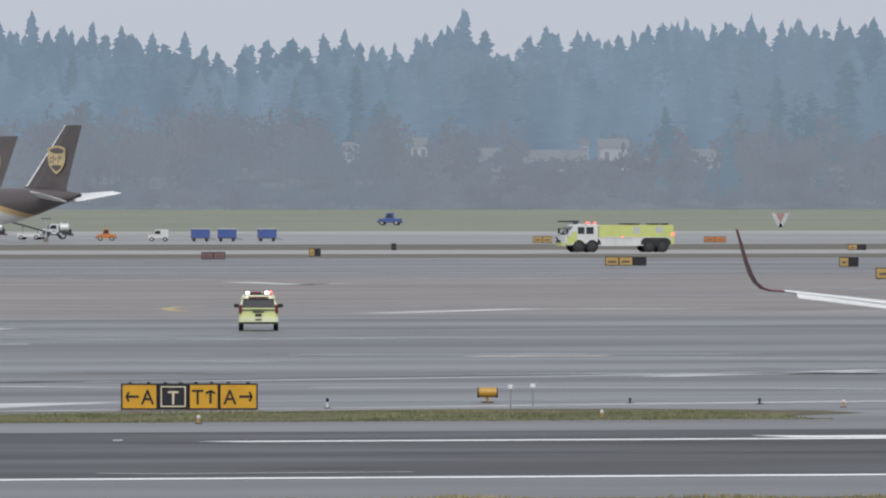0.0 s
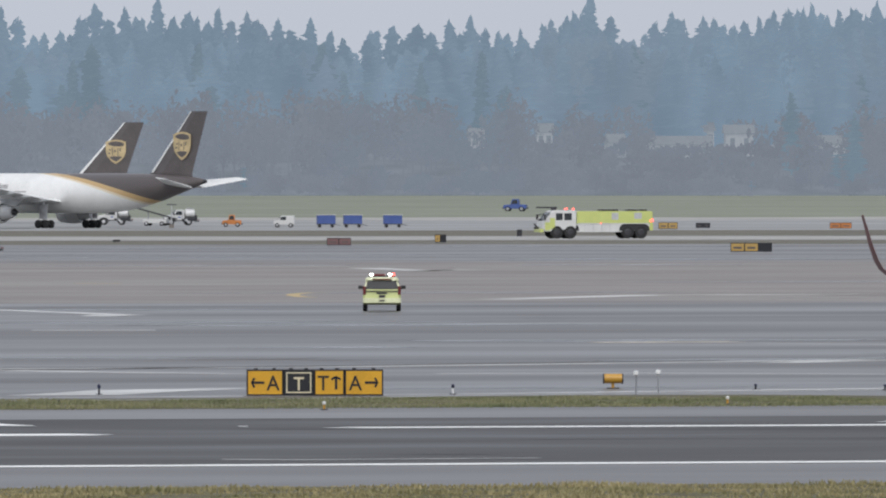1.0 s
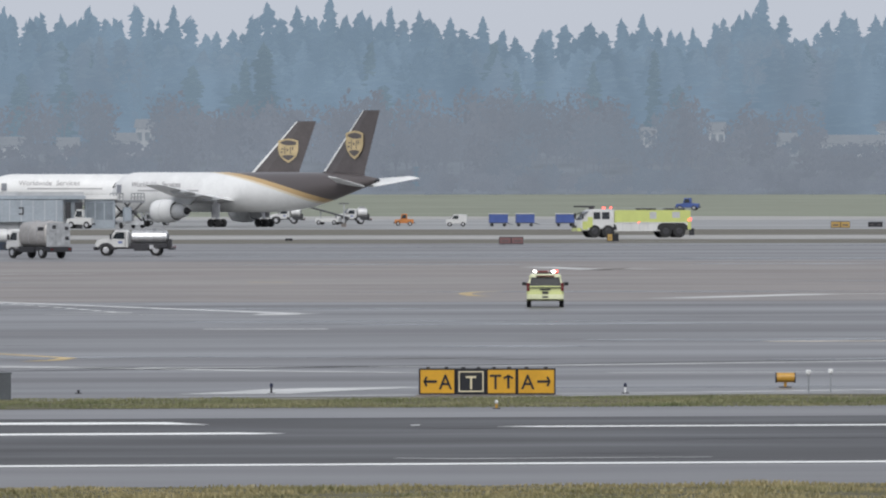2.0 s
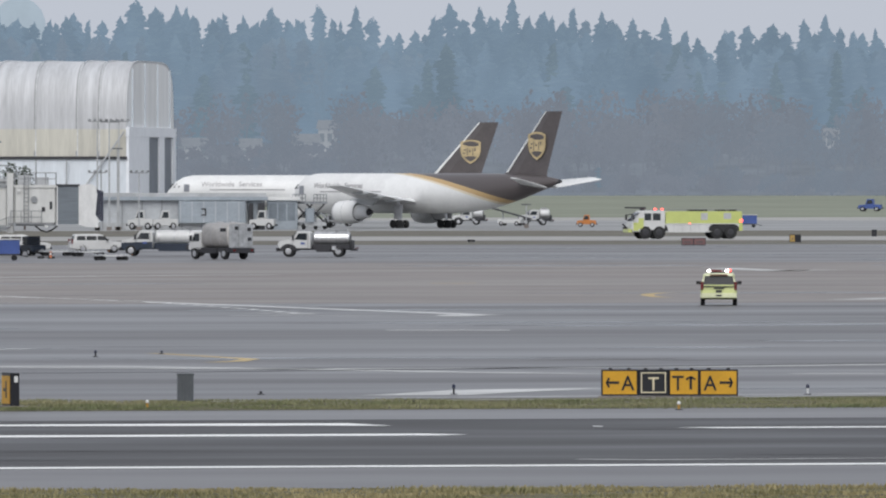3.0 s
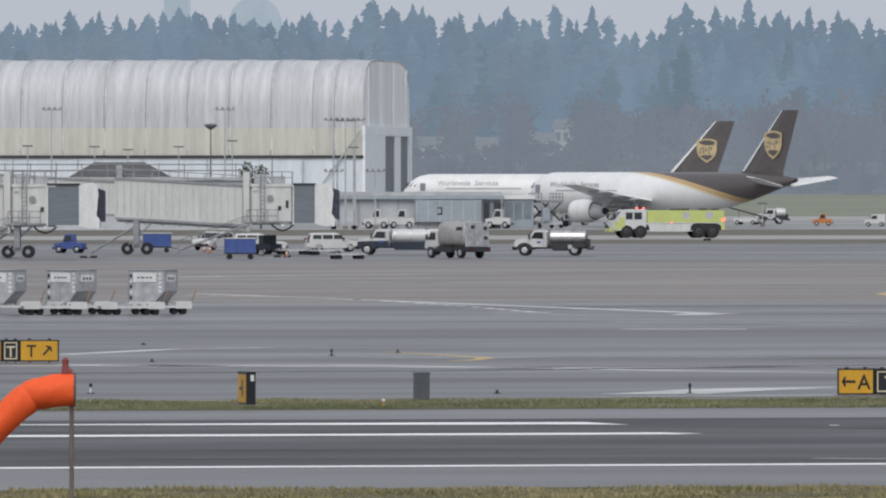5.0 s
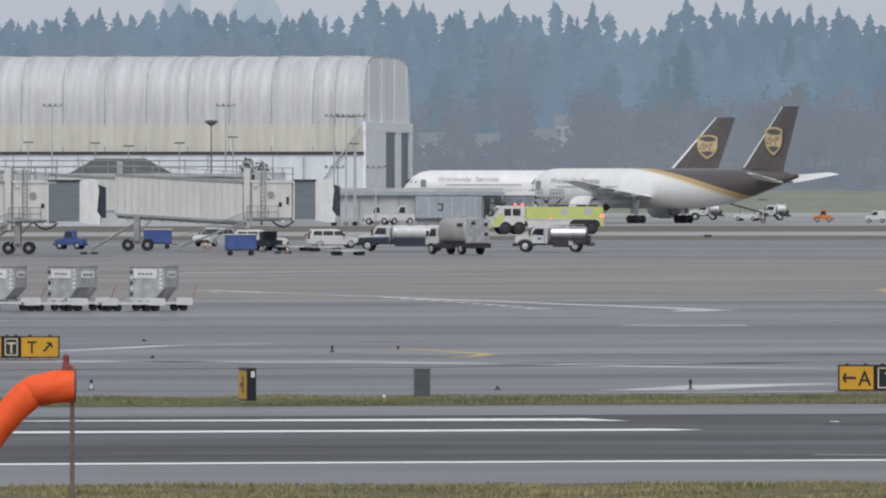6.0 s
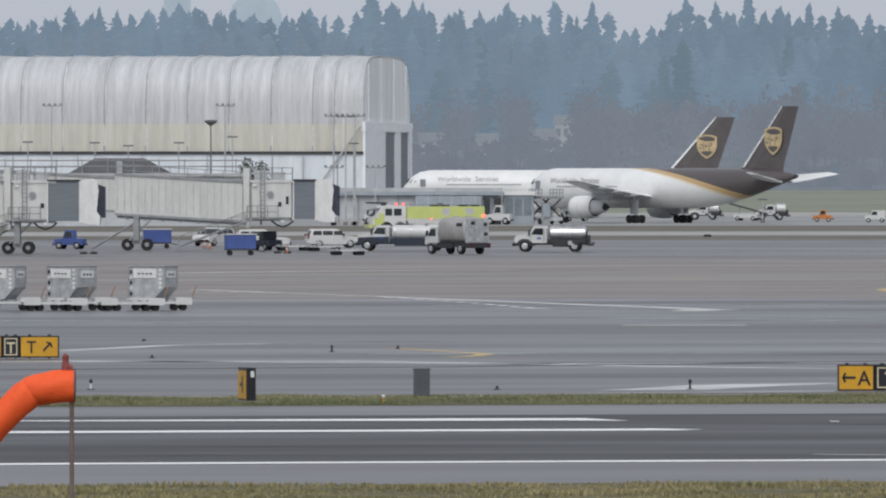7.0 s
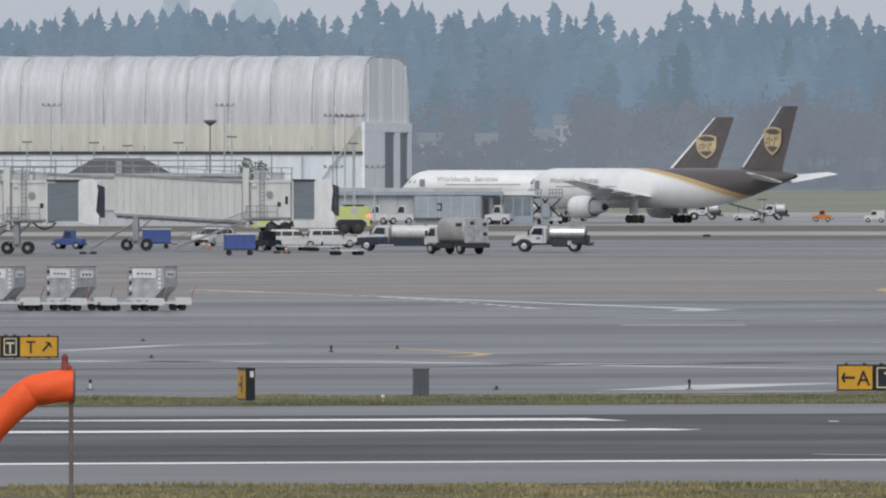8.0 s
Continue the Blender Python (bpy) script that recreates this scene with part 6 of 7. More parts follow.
def cone(m):
    t = thing("traffic_cone", m, "orange traffic cone with a white band on the apron", "traffic cone", "traffic cones")
    Shape().box(-0.2, 0.2, -0.2, 0.2, 0, 0.04, 0.04).make("base", dark_metal, t)
    Shape().tube((0, 0, 0.04), (0, 0, 0.7), 0.15, 0.03, 14).make("body", orange_cone, t, smooth=True)
    Shape().tube((0, 0, 0.34), (0, 0, 0.48), 0.105, 0.08, 14).make("band", sign_white, t)


orange_cone = mat("orange_cone_plastic", (0.5, 0.17, 0.08), 0.6)
for x, y in ((-22.21, 1181.63), (-21.52, 1172.81), (-13.61, 1106.74)):
    cone(pose(x, y, 0))
for x, y in ((-30.69, 1099.00), (-14.00, 1106.74)):
    t = thing("wheel_chock", pose(x, y, 0), "pair of black rubber wheel chocks", "wheel chock", "wheel chocks")
    for k in (-0.45, 0.45):
        Shape().side([(-0.2, 0), (0.2, 0), (0.12, 0.16), (-0.02, 0.2)], k - 0.3, k + 0.3).make("block", rubber, t)
    Shape().tube((-0.3, 0, 0.05), (0.3, 0, 0.05), 0.02, n=6).make("rope", dark_metal, t)


def small_tree(m, h, w, seed):
    t = thing("tree", m, "small dark evergreen tree behind the boarding bridge", "tree")
    r = random.Random(seed)
    tr = Shape().tube((0, 0, 0), (0.1, 0, h * 0.7), 0.16, 0.07, 8)
    for k in range(6):
        a = k * 1.1
        tr.tube((0.05, 0, h * (0.35 + 0.06 * k)), (math.cos(a) * w * 0.7, math.sin(a) * w * 0.7, h * (0.55 + 0.06 * k)), 0.06, 0.02, 6)
    tr.make("trunk", rust_bark, t)
    c = Shape()
    for k in range(420):
        a, e, q = r.random() * math.tau, r.uniform(-1, 1), r.random() ** 0.45
        s = math.sqrt(1 - e * e)
        p = Vector((math.cos(a) * s * w * q, math.sin(a) * s * w * q, h * 0.72 + e * h * 0.26 * q))
        c.add([p + Vector((r.gauss(0, 0.16), r.gauss(0, 0.16), r.gauss(0, 0.13))) for _ in range(4)], [(0, 1, 2), (0, 2, 3)])
    c.make("crown", leaf_dark, t)


rust_bark = mat("grey_bark", (0.12, 0.10, 0.09), 0.9, scale=3)
leaf_dark = mat("dark_evergreen_leaves", (0.07, 0.09, 0.06), 0.7, scale=1)
small_tree(pose(-26.54, 1722, 0), 9.3, 1.3, 4)
small_tree(pose(-24.70, 1722, 0), 9.0, 1.2, 9)

# ---- airfield signs, lights, wind cone ----
def letters(text, size, x, y, z, material, parent):
    """Upright lettering that faces -y, centred on x."""
    c = bpy.data.curves.new("letter", "FONT")
    c.body, c.size, c.extrude, c.align_x, c.offset = text, size, 0.006, "CENTER", size * 0.008
    tmp = bpy.data.objects.new("letter", c)
    me = bpy.data.meshes.new_from_object(tmp)
    bpy.data.objects.remove(tmp)
    me.materials.append(material)
    ob = new("letter", me)
    ob.parent = parent
    ob.matrix_basis = Matrix.LocRotScale((x, y, z), Euler((radians(90), 0, 0)), (0.92, 1, 1))
    return ob


def arrow(x, y, z, size, angle, material, parent):
    s = Shape(Matrix.Translation((x, y, z)) @ Matrix.Rotation(radians(-angle), 4, "Y"))
    t = size * 0.09
    s.box(-size / 2, size * 0.42, -0.006, 0.006, -t, t)
    for k in (1, -1):
        s.add([(size * 0.5, -0.006, 0), (size * 0.5 - t * 1.5, -0.006, -k * t * 0.2), (size * 0.16, -0.006, k * size * 0.30), (size * 0.16 + t * 1.6, -0.006, k * size * 0.38),
               (size * 0.5, 0.006, 0), (size * 0.5 - t * 1.5, 0.006, -k * t * 0.2), (size * 0.16, 0.006, k * size * 0.30), (size * 0.16 + t * 1.6, 0.006, k * size * 0.38)],
              [(0, 1, 2, 3), (7, 6, 5, 4), (0, 4, 5, 1), (1, 5, 6, 2), (2, 6, 7, 3), (3, 7, 4, 0)])
    return s.make("arrow", material, parent)


def taxi_sign(m, panels, h, label, lift=0.06, legs=True):
    """A guidance sign that faces -y; panels: (width, black, text and its offset, arrow angle and its offset). The origin lies under its left end."""
    t = thing("taxiway_sign", m, label, "airfield sign", "taxiway signs")
    x = 0.0
    for w, black, text, tx, ang, ax in panels:
        p = Shape().box(x, x + w, -0.12, 0.12, lift, lift + h, 0.02).make("panel", sign_black, t, "black-framed panel")
        Shape().box(x + 0.05, x + w - 0.05, -0.135, -0.12, lift + 0.05, lift + h - 0.05).make("face", sign_black if black else sign_yellow, p, "black face" if black else "yellow face")
        if black:
            for a, b, c, d in ((x + 0.09, x + w - 0.09, lift + 0.09, lift + 0.125), (x + 0.09, x + w - 0.09, lift + h - 0.125, lift + h - 0.09), (x + 0.09, x + 0.125, lift + 0.125, lift + h - 0.125), (x + w - 0.125, x + w - 0.09, lift + 0.125, lift + h - 0.125)):
                Shape().box(a, b, -0.141, -0.135, c, d).make("border", sign_cream, p, "pale border")
        if text:
            letters(text, h * (0.72 if black else 0.80), x + w * tx, -0.142, lift + h * 0.21, sign_cream if black else sign_black, p)
        if ang is not None:
            arrow(x + w * ax, -0.142, lift + h * 0.5, h * 0.52, ang, sign_black, p)
        for k in (0.25, 0.75):
            Shape().box(x + w * k - 0.06, x + w * k + 0.06, -0.05, 0.05, lift + h, lift + h + 0.05).make("cap", dark_metal, p)
            if legs:
                Shape().tube((x + w * k, 0, 0), (x + w * k, 0, lift + 0.01), 0.04, n=8).make("leg", grey_metal, p)
        x += w
    Shape().box(-0.1, x + 0.1, -0.3, 0.3, 0.0, 0.03).make("base_pad", concrete, t, "concrete pad")
    return t


taxi_sign(pose(12.63, 406.09, 0, 0, 0, 0), [(1.18, 0, "A", 0.72, 180, 0.30), (0.98, 1, "T", 0.5, None, 0), (0.98, 0, "T", 0.30, 90, 0.72), (1.24, 0, "A", 0.28, 0, 0.70)], 0.84, "long yellow and black taxiway sign with arrows", 0.04)
taxi_sign(pose(-17.95, 476.23, 0, 0, 0, 0), [(1.4, 0, "K", 0.8, None, 0.25), (0.66, 1, "T", 0.5, None, 0), (1.48, 0, "T", 0.30, 48, 0.70)], 0.82, "yellow and black taxiway sign on short legs", 0.08)
# edge-on sign in the grass strip
e = thing("taxiway_sign", pose(-5.865, 388.05, 0, 0, 0, 13.5), "yellow taxiway sign with black sides turned edgewise", "airfield sign", "taxiway signs")
Shape().box(-0.145, 0.145, 0, 1.2, 0.04, 1.02, 0.02).make("case", sign_black, e, "black sign case")
face = Shape().box(-0.16, -0.145, 0.06, 1.14, 0.1, 0.96).make("face", sign_yellow, e, "yellow face")
arr = Shape().box(-0.166, -0.16, 0.45, 0.6, 0.28, 0.8)
arr.box(-0.166, -0.16, 0.6, 0.9, 0.48, 0.58)
arr.make("arrow", sign_black, face)
Shape().box(-0.02, 0.09, -0.012, 0.0, 0.76, 0.95).make("label", sign_white, e, "small white label")
Shape().box(-0.15, 0.15, -0.02, 1.22, 1.02, 1.05).make("cap", dark_metal, e)
Shape().box(-0.35, 0.35, -0.2, 1.4, 0, 0.04).make("base_pad", concrete, e, "concrete pad")
e = thing("sign_cabinet", pose(-0.67, 396.86, 0, 0, 0, 6), "grey metal back of a taxiway sign", "airfield sign")
Shape().box(-0.24, 0.24, -0.2, 0.2, 0.05, 0.88, 0.02).make("case", grey_slate := mat("slate_grey_paint", (0.10, 0.11, 0.12), 0.5), e)
for k in range(4):
    Shape().box(-0.2 + k * 0.12, -0.17 + k * 0.12, -0.225, -0.2, 0.1, 0.84).make("rib", grey_slate, e)
Shape().box(-0.26, 0.26, -0.22, 0.22, 0.86, 0.90).make("cap", grey_slate, e)
for x in (-0.18, 0.18):
    Shape().tube((x, 0, 0), (x, 0, 0.08), 0.03, n=6).make("leg", grey_metal, e)


def far_sign(m, w, h, face, dark_part, label):
    t = thing("airfield_sign", m, label, "airfield sign", "far airfield signs")
    Shape().box(-w / 2, w / 2, -0.15, 0.15, 0.1, h, 0.03).make("case", sign_black, t)
    n = max(2 if dark_part else 1, round(w / 1.2))
    for k in range(n):
        last = dark_part and k == n - 1
        a = -w / 2 + 0.06 + k * w / n
        p = Shape().box(a, a + w / n - 0.12, -0.18, -0.15, 0.18, h - 0.08).make("panel", sign_black if last else face, t)
        if not last:
            Shape().box(a + 0.2, a + w / n - 0.32, -0.185, -0.18, h * 0.4, h * 0.6).make("bar", brown_paint, p)
    for x in (-w * 0.35, w * 0.35):
        Shape().tube((x, 0, 0), (x, 0, 0.12), 0.05, n=6).make("leg", grey_metal, t)
    return t


# yellow of the far signs has the haze mixed into its colour
far_yellow = mat("hazed_sign_yellow", (0.46, 0.30, 0.09), 0.5)
far_red = mat("dull_sign_red", (0.20, 0.10, 0.10), 0.5)
far_sign(pose(84.53, 1190.58, 0, 0, 0, 0), 3.9, 0.95, far_yellow, True, "yellow airfield sign with a black end panel")
far_sign(pose(104.01, 1172.81, 0, 0, 0, 0), 1.8, 1.0, far_yellow, True, "yellow airfield sign with a black end panel")
far_sign(pose(92.35, 1007.42, 0, 0, 0, 0), 1.7, 1.0, far_yellow, False, "plain yellow airfield sign")
far_sign(pose(50.28, 1309.64, 0, 0, 0, 0), 2.5, 0.85, far_red, False, "dull red runway sign with pale bars")
far_sign(pose(63.43, 1366.58, 0, 0, 0, 0), 1.25, 0.95, far_yellow, True, "small yellow and black airfield sign")
far_sign(pose(79.56, 1511.12, 0, 0, 0, 0), 0.6, 0.9, sign_black, False, "small black airfield sign")
far_sign(pose(111.23, 1727.00, 0, 0, 0, 0), 2.6, 1.0, far_yellow, False, "plain yellow airfield sign")
far_sign(pose(118.61, 1765.81, 0, 0, 0, 0), 2.0, 0.8, sign_black, False, "small black airfield sign")
far_sign(pose(135.02, 1511.12, 0, 0, 0, 0), 2.2, 0.8, far_yellow, True, "small yellow and black airfield sign")
far_sign(pose(136.34, 1746.19, 0, 0, 0, 0), 3.0, 0.9, orange_paint, False, "small orange airfield sign")
far_sign(pose(28.74, 1378.57, 0, 0, 0, 0), 0.8, 0.35, sign_black, False, "small black airfield sign")


def edge_light(m, h, cap, stem, label):
    t = thing("edge_light", m, label, "edge light", "taxiway edge lights")
    Shape().tube((0, 0, 0), (0, 0, 0.03), 0.12, n=12).make("base", dark_metal, t)
    Shape().tube((0, 0, 0.03), (0, 0, h * 0.62), 0.035, n=8).make("stem", stem, t)
    Shape().loft([[(r * math.cos(k * math.tau / 10), r * math.sin(k * math.tau / 10), z) for k in range(10)] for r, z in ((0.03, h * 0.6), (0.055, h * 0.68), (0.055, h * 0.9), (0.025, h))]).make("lamp", cap, t, smooth=True)
    return t


amber = mat("amber_lens", (0.52, 0.28, 0.04), 0.3)
blue_lens = mat("blue_black_lens", (0.015, 0.02, 0.05), 0.3)
for x, y, h, cap, stem in ((19.45, 410.33, 0.34, blue_lens, sign_white), (7.99, 410.33, 0.34, blue_lens, dark_metal), (-11.39, 410.33, 0.34, blue_lens, sign_white), (29.90, 419.09, 0.2, blue_lens, dark_metal),
                           (34.11, 417.97, 0.2, blue_lens, dark_metal), (-4.36, 497.33, 0.26, blue_lens, dark_metal), (1.75, 410.33, 0.12, dark_metal, dark_metal), (-11.02, 480.60, 0.12, blue_lens, dark_metal), (-1.80, 505.33, 0.14, blue_lens, dark_metal),
                           (-12.49, 529.15, 0.1, blue_lens, dark_metal), (6.44, 394.87, 0.1, dark_metal, dark_metal)):
    edge_light(pose(x, y, 0), h, cap, stem, "small dark-capped taxiway edge light")
for x, y in ((14.27, 383.31), (27.09, 391.91), (-1.81, 386.14), (36.32, 411.41)):
    edge_light(pose(x, y, 0), 0.26, sign_white, amber, "small yellow and white edge light")

# wig-wag style yellow lamp drum and two approach lamps
t = thing("guard_lamp", pose(25.30, 421.33, 0), "yellow drum-shaped guard lamp on a short stand", "airfield lamp")
Shape().tube((-0.32, 0, 0.34), (0.32, 0, 0.34), 0.16, n=18).make("drum", amber, t, smooth=True)
for x in (-0.33, 0.30):
    Shape().tube((x, 0, 0.34), (x + 0.04, 0, 0.34), 0.175, n=18).make("rim", dark_metal, t)
Shape().tube((0, 0, 0), (0, 0, 0.2), 0.05, n=8).make("stand", amber, t)
Shape().box(-0.2, 0.2, -0.15, 0.15, 0, 0.04).make("foot", dark_metal, t)
for x, y in ((25.39, 410.33), (26.25, 412.49)):
    t = thing("approach_lamp", pose(x, y, 0), "slim grey lamp post with a small white lamp", "airfield lamp", "approach lamps")
    Shape().tube((0, 0, 0), (0, 0, 0.62), 0.028, n=8).make("post", grey_metal, t)
    Shape().loft([[(r * math.cos(k * math.tau / 10), r * math.sin(k * math.tau / 10), z) for k in range(10)] for r, z in ((0.03, 0.6), (0.09, 0.64), (0.09, 0.74), (0.04, 0.77))]).make("lamp", sign_white, t, smooth=True)
red_pale = mat("faded_red_paint", (0.36, 0.20, 0.20), 0.6)
t = thing("wind_tee", pose(199.80, 2400, 0.4), "white and red wind indicator in the far field", "wind indicator")
Shape().loft([[(-1.7, -0.3, 2.7), (-1.0, -0.3, 2.7), (-1.0, 0.3, 2.7), (-1.7, 0.3, 2.7)], [(-0.5, -0.3, 0), (0.5, -0.3, 0), (0.5, 0.3, 0), (-0.5, 0.3, 0)]]).make("vane", grey_paint, t)
Shape().loft([[(1.0, -0.3, 2.7), (1.7, -0.3, 2.7), (1.7, 0.3, 2.7), (1.0, 0.3, 2.7)], [(-0.4, -0.3, 0), (0.5, -0.3, 0), (0.5, 0.3, 0), (-0.4, 0.3, 0)]]).make("vane", grey_paint, t)
Shape().loft([[(-0.9, -0.2, 2.6), (0.9, -0.2, 2.6), (0.9, 0.2, 2.6), (-0.9, 0.2, 2.6)], [(-0.3, -0.2, 0.8), (0.3, -0.2, 0.8), (0.3, 0.2, 0.8), (-0.3, 0.2, 0.8)]]).make("panel", red_pale, t, "red centre panel")

# wind cone close to the camera
cone = thing("windsock", pose(-5.97, 204, 0), "bright orange drooping windsock on a rusty steel pole", "windsock")
rust = mat("rusty_steel", (0.16, 0.12, 0.11), 0.7, scale=6, vary=0.35, stretch=(1, 1, 0.3))
Shape().tube((0, 0, -0.05), (0, 0, 3.85), 0.04, 0.036, 12).make("pole", rust, cone, "rust-stained steel pole")
Shape().tube((0, 0, -0.05), (0, 0, 0.25), 0.09, n=12).make("base", concrete, cone)
head = Shape()
head.tube((0, 0, 3.85), (-0.10, 0, 3.93), 0.05, n=8)
head.tube((-0.1, 0, 3.84), (-0.1, 0, 4.0), 0.07, 0.05, n=10)
head = head.make("swivel", red_paint, cone, "dull red swivel head")
Shape().loft([[(-0.1 + r * math.cos(k * math.tau / 10), r * math.sin(k * math.tau / 10), z) for k in range(10)] for r, z in ((0.05, 3.98), (0.055, 4.06), (0.02, 4.1))]).make("lamp", red_paint, head, "small obstruction lamp", True)


def sock_piece(path, parent, name="sock_section"):
    """A creased cloth tube through (x, z, radius) stations, open at both ends."""
    s, n = Shape(), 28
    rings = []
    for i, (x, z, r) in enumerate(path):
        a, b = path[max(0, i - 1)], path[min(len(path) - 1, i + 1)]
        d = Vector((b[0] - a[0], 0, b[1] - a[1])).normalized()
        u = Vector((-d.z, 0, d.x))
        ring = []
        for k in range(n):
            w = k * math.tau / n
            q = r * (1 + 0.05 * noise.noise((x * 7, math.cos(w) * 2.2, math.sin(w) * 2.2)) + 0.03 * math.sin(5 * w + x * 9) + 0.025 * noise.noise((x * 16, math.cos(w) * 5, math.sin(w) * 5)))
            ring.append(Vector((x, 0, z)) + u * (q * math.cos(w)) + Vector((0, q * math.sin(w), 0)))
        rings.append(ring)
    s.loft(rings, caps=False)
    ob = s.make(name, orange_cloth, parent, smooth=True)
    return ob


first = sock_piece([(0.05, 3.58, 0.262), (0.0, 3.58, 0.268), (-0.12, 3.575, 0.262), (-0.28, 3.56, 0.262), (-0.44, 3.54, 0.255), (-0.58, 3.52, 0.25), (-0.68, 3.49, 0.232), (-0.72, 3.46, 0.20)], cone)
second = sock_piece([(0.06, 0.06, 0.19), (0.0, 0.02, 0.235), (-0.08, -0.05, 0.25), (-0.22, -0.17, 0.245), (-0.38, -0.33, 0.238), (-0.54, -0.51, 0.225), (-0.68, -0.72, 0.21), (-0.78, -0.96, 0.195), (-0.84, -1.2, 0.175)], cone)
second.matrix_basis = pose(-0.66, 0, 3.46)
hoop = Shape()
for k in range(24):
    a, b = k * math.tau / 24, (k + 1) * math.tau / 24
    hoop.tube((0.05, 0.268 * math.sin(a), 3.59 + 0.268 * math.cos(a)), (0.05, 0.268 * math.sin(b), 3.59 + 0.268 * math.cos(b)), 0.012, n=6)
hoop.make("hoop", rust, cone, "steel throat hoop")

# ---- fainter markings and puddles ----
tyre_black = mat("tyre_mark_rubber", (0.045, 0.044, 0.045), 0.6, scale=0.3, vary=0.3)
paint_pale = mat("worn_pale_paint", (0.68, 0.68, 0.67), 0.6, scale=0.2, vary=0.25, stretch=STREAK)
paint_cream = mat("cream_road_paint", (0.66, 0.58, 0.48), 0.6, scale=0.5, vary=0.2)
mark([(78.69, 467.00), (93.54, 455.46), (108.72, 456.67), (140.77, 474.26)], 1.5, paint_faded, label="worn pale taxiway edge line")
mark([(82.94, 492.20), (90.16, 507.44), (94.92, 511.71)], 1.2, paint_faded, label="worn pale taxiway line")
mark([(97.34, 497.53), (97.76, 489.24), (97.99, 481.24), (96.31, 475.40), (94.67, 472.69)], 0.7, paint_yellow, label="curved faded yellow taxiway line")
mark([(135.02, 750.94), (136.87, 721.49), (138.12, 694.25), (139.28, 668.91), (140.39, 650.97), (141.3, 636.0)], [0.7, 0.8, 1.0, 1.1, 1.2, 1.2], paint_pale, label="long white apron edge line")
mark([(141.3, 636.0), (138.46, 629.09), (134.5, 630.5), (128.0, 634.0)], [3.0, 2.2, 1.6, 1.0], paint_faded, label="pale turned-back end of an apron line")
dash_path = [(133.22, 743.82), (136.21, 728.68), (137.5, 714.43), (136.88, 691.26), (135.41, 666.67), (133.33, 641.07)]
for k in range(22):
    pq = []
    for f in (k / 22 * 5, (k + 0.48) / 22 * 5):
        i = min(int(f), 4)
        pq.append(tuple(u + (v - u) * (f - i) for u, v in zip(dash_path[i], dash_path[i + 1])))
    mark(pq, 0.5, paint_white, "painted_dash", "short white dash of an apron line")
mark([(133.57, 644.0), (133.40, 640.5), (131.0, 643.5)], 1.8, paint_faded, label="pale end of an apron line")
mark([(76.18, 464.57), (88.78, 463.49), (93.83, 456.76), (98.2, 447.57), (106.0, 438.0)], [1.8, 2.2, 2.2, 1.8, 0.8], paint_faded, label="pale taxiway edge line")
mark([(60.0, 447.0), (73.12, 445.88), (89.87, 449.24), (108.73, 459.5), (128.0, 470.0)], 1.1, tyre_black, "sealed_seam", "dark sealed seam across the pavement")
mark([(136.79, 522.78), (143.2, 523.39)], 2.2, paint_cream, label="faded cream taxiway line")
mark([(199.2, 733.22), (209.21, 738.75)], 4.0, paint_faded, label="pale apron dash")
mark([(109.5, 440.86), (116.79, 440.74), (128.66, 433.06)], 1.5, paint_faded, label="pale taxiway edge line")
mark([(128.48, 463.93), (136.25, 471.52), (142.98, 481.28)], 2.0, paint_faded, label="pale taxiway edge line")
mark([(122.66, 571.21), (128.27, 570.09)], 2.0, paint_faded, label="faint pale line")
mark([(83.0, 394.5), (93.0, 397.0), (101.4, 399.5), (107.9, 402.5), (115.2, 405.5), (124.0, 408.5)], [0.4, 1.0, 1.2, 1.4, 1.6, 2.2], paint_faded, label="pale shoulder line along the grass")
mark([(155.36, 874.40), (170.86, 892.24), (184.90, 900.27)], 2.5, paint_faded, label="pale apron line")
mark([(180.71, 755.31), (179.08, 753.69), (176.53, 746.50), (174.34, 737.51), (172.78, 728.63), (172.62, 725.05)], 0.8, paint_yellow, label="curved faded yellow apron line")
mark([(142.60, 520.35), (150.69, 507.68), (160.98, 496.75)], 1.0, paint_faded, label="pale taxiway line")
mark([(179.62, 709.51), (195.85, 735.08), (209.14, 739.97)], 3.0, paint_faded, label="pale apron line")
mark([(232.96, 961.39), (230.46, 931.16), (237.12, 941.89)], 3.0, paint_faded, label="pale apron line")
mark([(180.32, 825.60), (183.27, 825.01)], 2.2, paint_yellow, label="faded yellow apron line")
mark([(85.09, 399.81), (87.57, 400.94), (91.39, 407.97), (95.69, 411.69)], [0.4, 3.0, 3.4, 1.4], paint_faded, label="pale curved taxiway line")
mark([(58.89, 391.92), (78.31, 390.08), (91.40, 391.62), (120.39, 405.60)], 0.5, paint_faded, label="thin pale shoulder line")
mark([(80.81, 348.50), (81.08, 348.45)], 0.9, paint_white, label="short white runway mark")
mark([(70.93, 307.64), (72.55, 306.67), (78.97, 307.33)], 0.5, paint_faded, label="thin pale runway line")


def puddle(p, q, a, b, seed):
    s = Shape()
    n = 40
    pts = []
    for k in range(n):
        w = k * math.tau / n
        r = 1 + 0.45 * noise.noise((math.cos(w) * 1.6, math.sin(w) * 1.6, seed)) + 0.2 * noise.noise((math.cos(w) * 4, math.sin(w) * 4, seed))
        pts.append((p + a * r * math.cos(w), q + b * r * math.sin(w), 0.009))
    s.add(pts, [tuple(range(n))])
    ob = s.make("puddle", water_film)
    ob.matrix_basis = RUN
    tagged(ob, "thin sheet of standing rain water", "puddle", kind="structure")


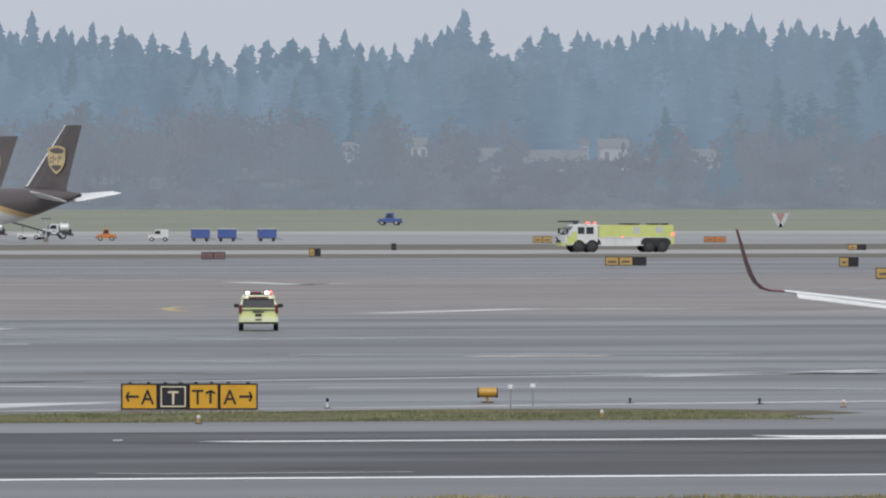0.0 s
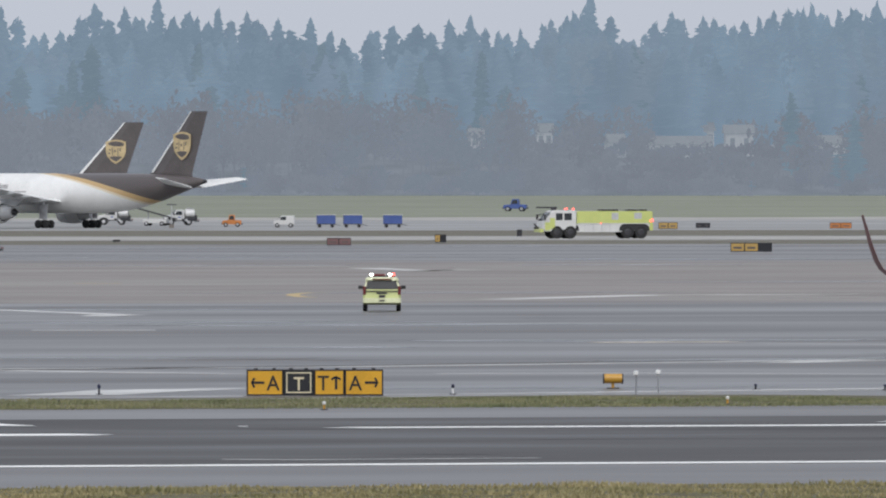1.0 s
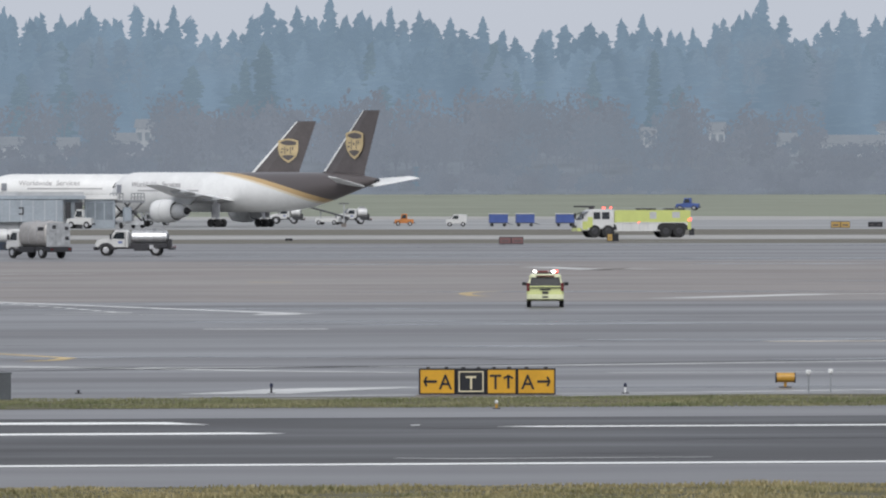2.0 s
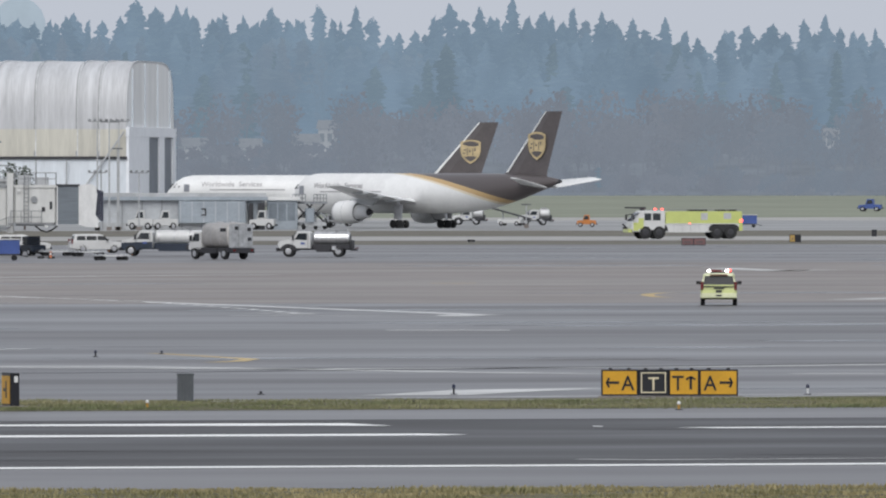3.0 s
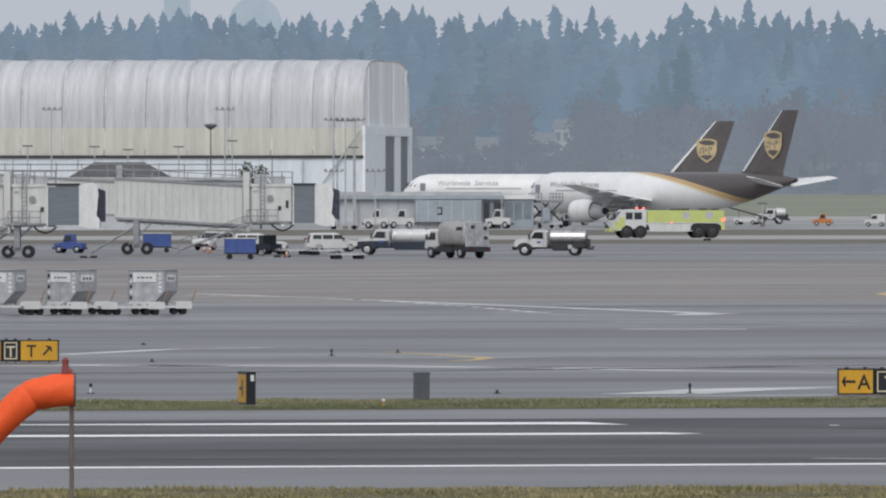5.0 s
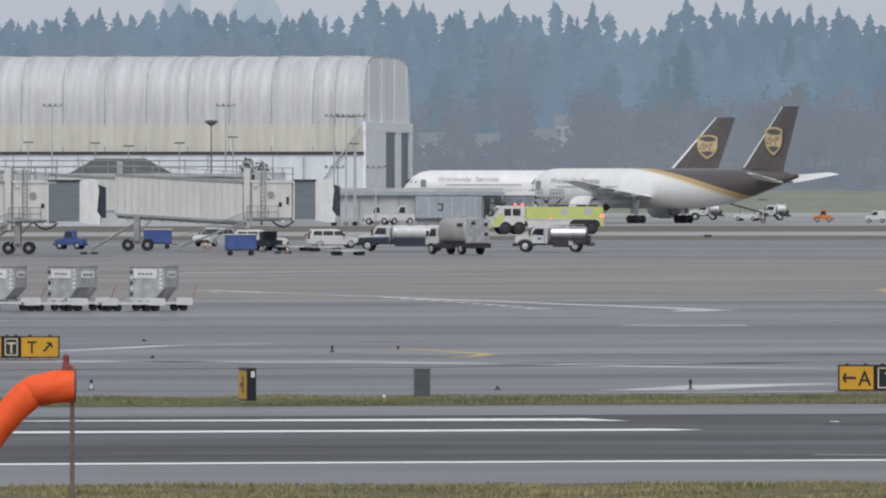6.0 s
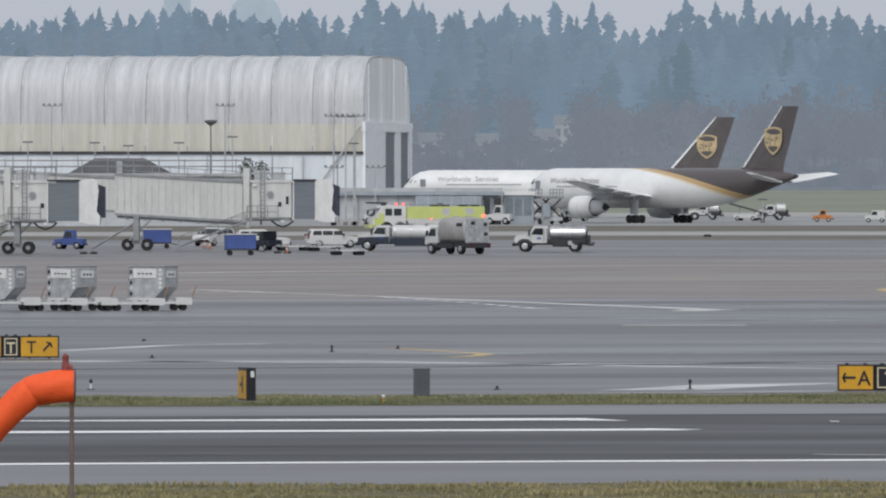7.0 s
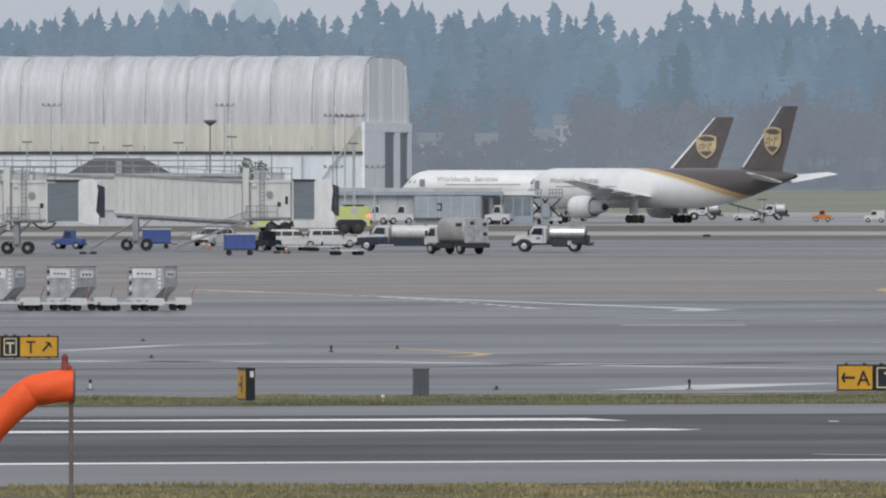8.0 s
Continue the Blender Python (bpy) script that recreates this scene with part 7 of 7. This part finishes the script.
water_film = wet(mat("rain_water_film", (0.05, 0.052, 0.056), 0.3, scale=0.2, vary=0.2), 0.16, 0.4, 0.5, (0.3, 1, 1))
prng = random.Random(11)
for i in range(70):
    q = prng.uniform(400, 1350)
    puddle(prng.uniform(-60, 140) * q / 600 + q * 0.2, q, prng.uniform(3, 14) * q / 600, prng.uniform(1, 4) * q / 500, i * 3.7)

# drying patches, tyre marks and sealed seams
dry_patch = mat("drying_pavement", (0.20, 0.19, 0.18), 0.75, scale=0.3, vary=0.25)
for i in range(30):
    q = prng.uniform(400, 1000)
    p, ln, dev = prng.uniform(-25, 60) * q / 500 + q * 0.2, prng.uniform(2, 12) * q / 600, prng.uniform(-0.25, 0.25)
    mark([(p + ln * k / 5, q + ln * dev * (k / 5) ** 2) for k in range(6)], [0.05, 0.5 * q / 600, 0.7 * q / 600, 0.6 * q / 600, 0.5 * q / 600, 0.05], tyre_black if i % 2 else dry_patch,
         "tyre_mark" if i % 2 else "dry_streak", "dark rubber tyre mark on wet pavement" if i % 2 else "pale drying streak on wet pavement")
for i in range(16):
    p, q, ln = prng.uniform(30, 110), prng.uniform(PAVE / 505, PAVE / 440), prng.uniform(3, 14)
    mark([(p, q), (p + ln * 0.4, q + 0.1), (p + ln, q)], [0.05, 0.5, 0.05], tyre_black, "tyre_mark", "dark rubber streak on the runway")

# ---- grass blades ----
def blades(name, count, p0, p1, q0, q1, tall, material, label, seed):
    r, s = random.Random(seed), Shape()
    v, f = [], []
    for i in range(count):
        p, q = r.uniform(p0, p1), r.uniform(q0, q1)
        k = max(0.15, 0.6 + 0.9 * noise.noise((p * 0.35, q * 0.35, seed)))
        for b in range(3):
            a, h = r.random() * math.tau, tall * k * r.uniform(0.5, 1.2)
            w, lean = r.uniform(0.015, 0.035), r.uniform(0.1, 0.6) * h
            n = len(v)
            dx, dy = math.cos(a), math.sin(a)
            v += [(p + dy * w, q - dx * w, 0.0), (p - dy * w, q + dx * w, 0.0), (p + dx * lean, q + dy * lean, h)]
            f.append((n, n + 1, n + 2))
    s.v, s.f = v, f
    me = bpy.data.meshes.new(name)
    me.from_pydata(v, [], f)
    me.materials.append(material)
    ob = new(name, me)
    ob.matrix_basis = RUN
    return tagged(ob, label, "grass", kind="stuff")


dry_grass = mat("dry_grass_blades", (0.34, 0.28, 0.15), 0.8, scale=0.25, vary=0.3, dark=(0.17, 0.175, 0.08))
green_grass = mat("green_grass_blades", (0.255, 0.235, 0.135), 0.8, scale=0.12, vary=0.3, dark=(0.115, 0.15, 0.065))
blades("verge_grass", 42000, 30, 106, 262, PAVE / 551, 0.12, dry_grass, "rough yellow-green winter grass blades", 3)
blades("strip_grass", 34000, 50, 110, 375.5, 391.5, 0.1, green_grass, "patchy short green grass blades", 5)

# ---- what moves ----
def motions():
    # fire engine: seconds and the place along the service road of its front end
    rows = []
    for t, x in ((0, 97.4), (0.5, 88.5), (1.0, 80.0), (1.5, 72.0), (2.5, 56.5), (3.5, 41.3), (4.5, 26.5), (5.5, 12.3), (6.5, -1.6), (7.0, -8.3), (8.0, -21.4)):
        c = x + 6.2
        rows.append((t, pose(c, 1466 + 0.2 * (c - 50), 0, 0, 0, 90 + 11.3)))
    walk(engine, rows)
    # its wheels turn with the road
    spin = []
    for k in range(241):
        t = k / 30
        x = np.interp(t, [r[0] for r in rows], [r[1].translation.x for r in rows])
        spin.append((t, math.degrees((rows[0][1].translation.x - x) * 1.02 / 0.76)))
    for w, wx, wy in rolling:
        walk(w, [(t, pose(wx, wy, 0.76, -a, 0, 0)) for t, a in spin])
    # the loose end of the windsock sways a little
    walk(second, [(t, pose(-0.66, 0, 3.46, 0, a, 0)) for t, a in ((0, 0), (2.5, 2), (4.2, 6), (4.6, 5), (5.3, 0), (6.0, -2), (6.4, 1), (6.8, 0), (7.2, 2), (7.6, -1), (8, 1))])
    # white car starts late and rolls to the right behind the carts
    walk(leaving_car, [(t, pose(x, 1178, 0, 0, 0, -88)) for t, x in ((0, -17.05), (6.6, -17.05), (7.0, -16.74), (7.4, -15.58), (7.7, -14.69), (8.0, -13.75))])
    # patrol vehicle drives away over the apron
    rows = [(t, pose(x, y, 0, 0, 0, -2.4)) for t, x, y in ((0, 27.0, 643.5), (0.5, 27.5, 658), (1.0, 28.0, 670), (1.5, 28.1, 678), (2.5, 28.2, 692), (3.5, 28.3, 707), (5, 28.6, 729), (6.5, 29, 751), (8, 29.4, 773))]
    walk(patrol_suv, rows)


motions()
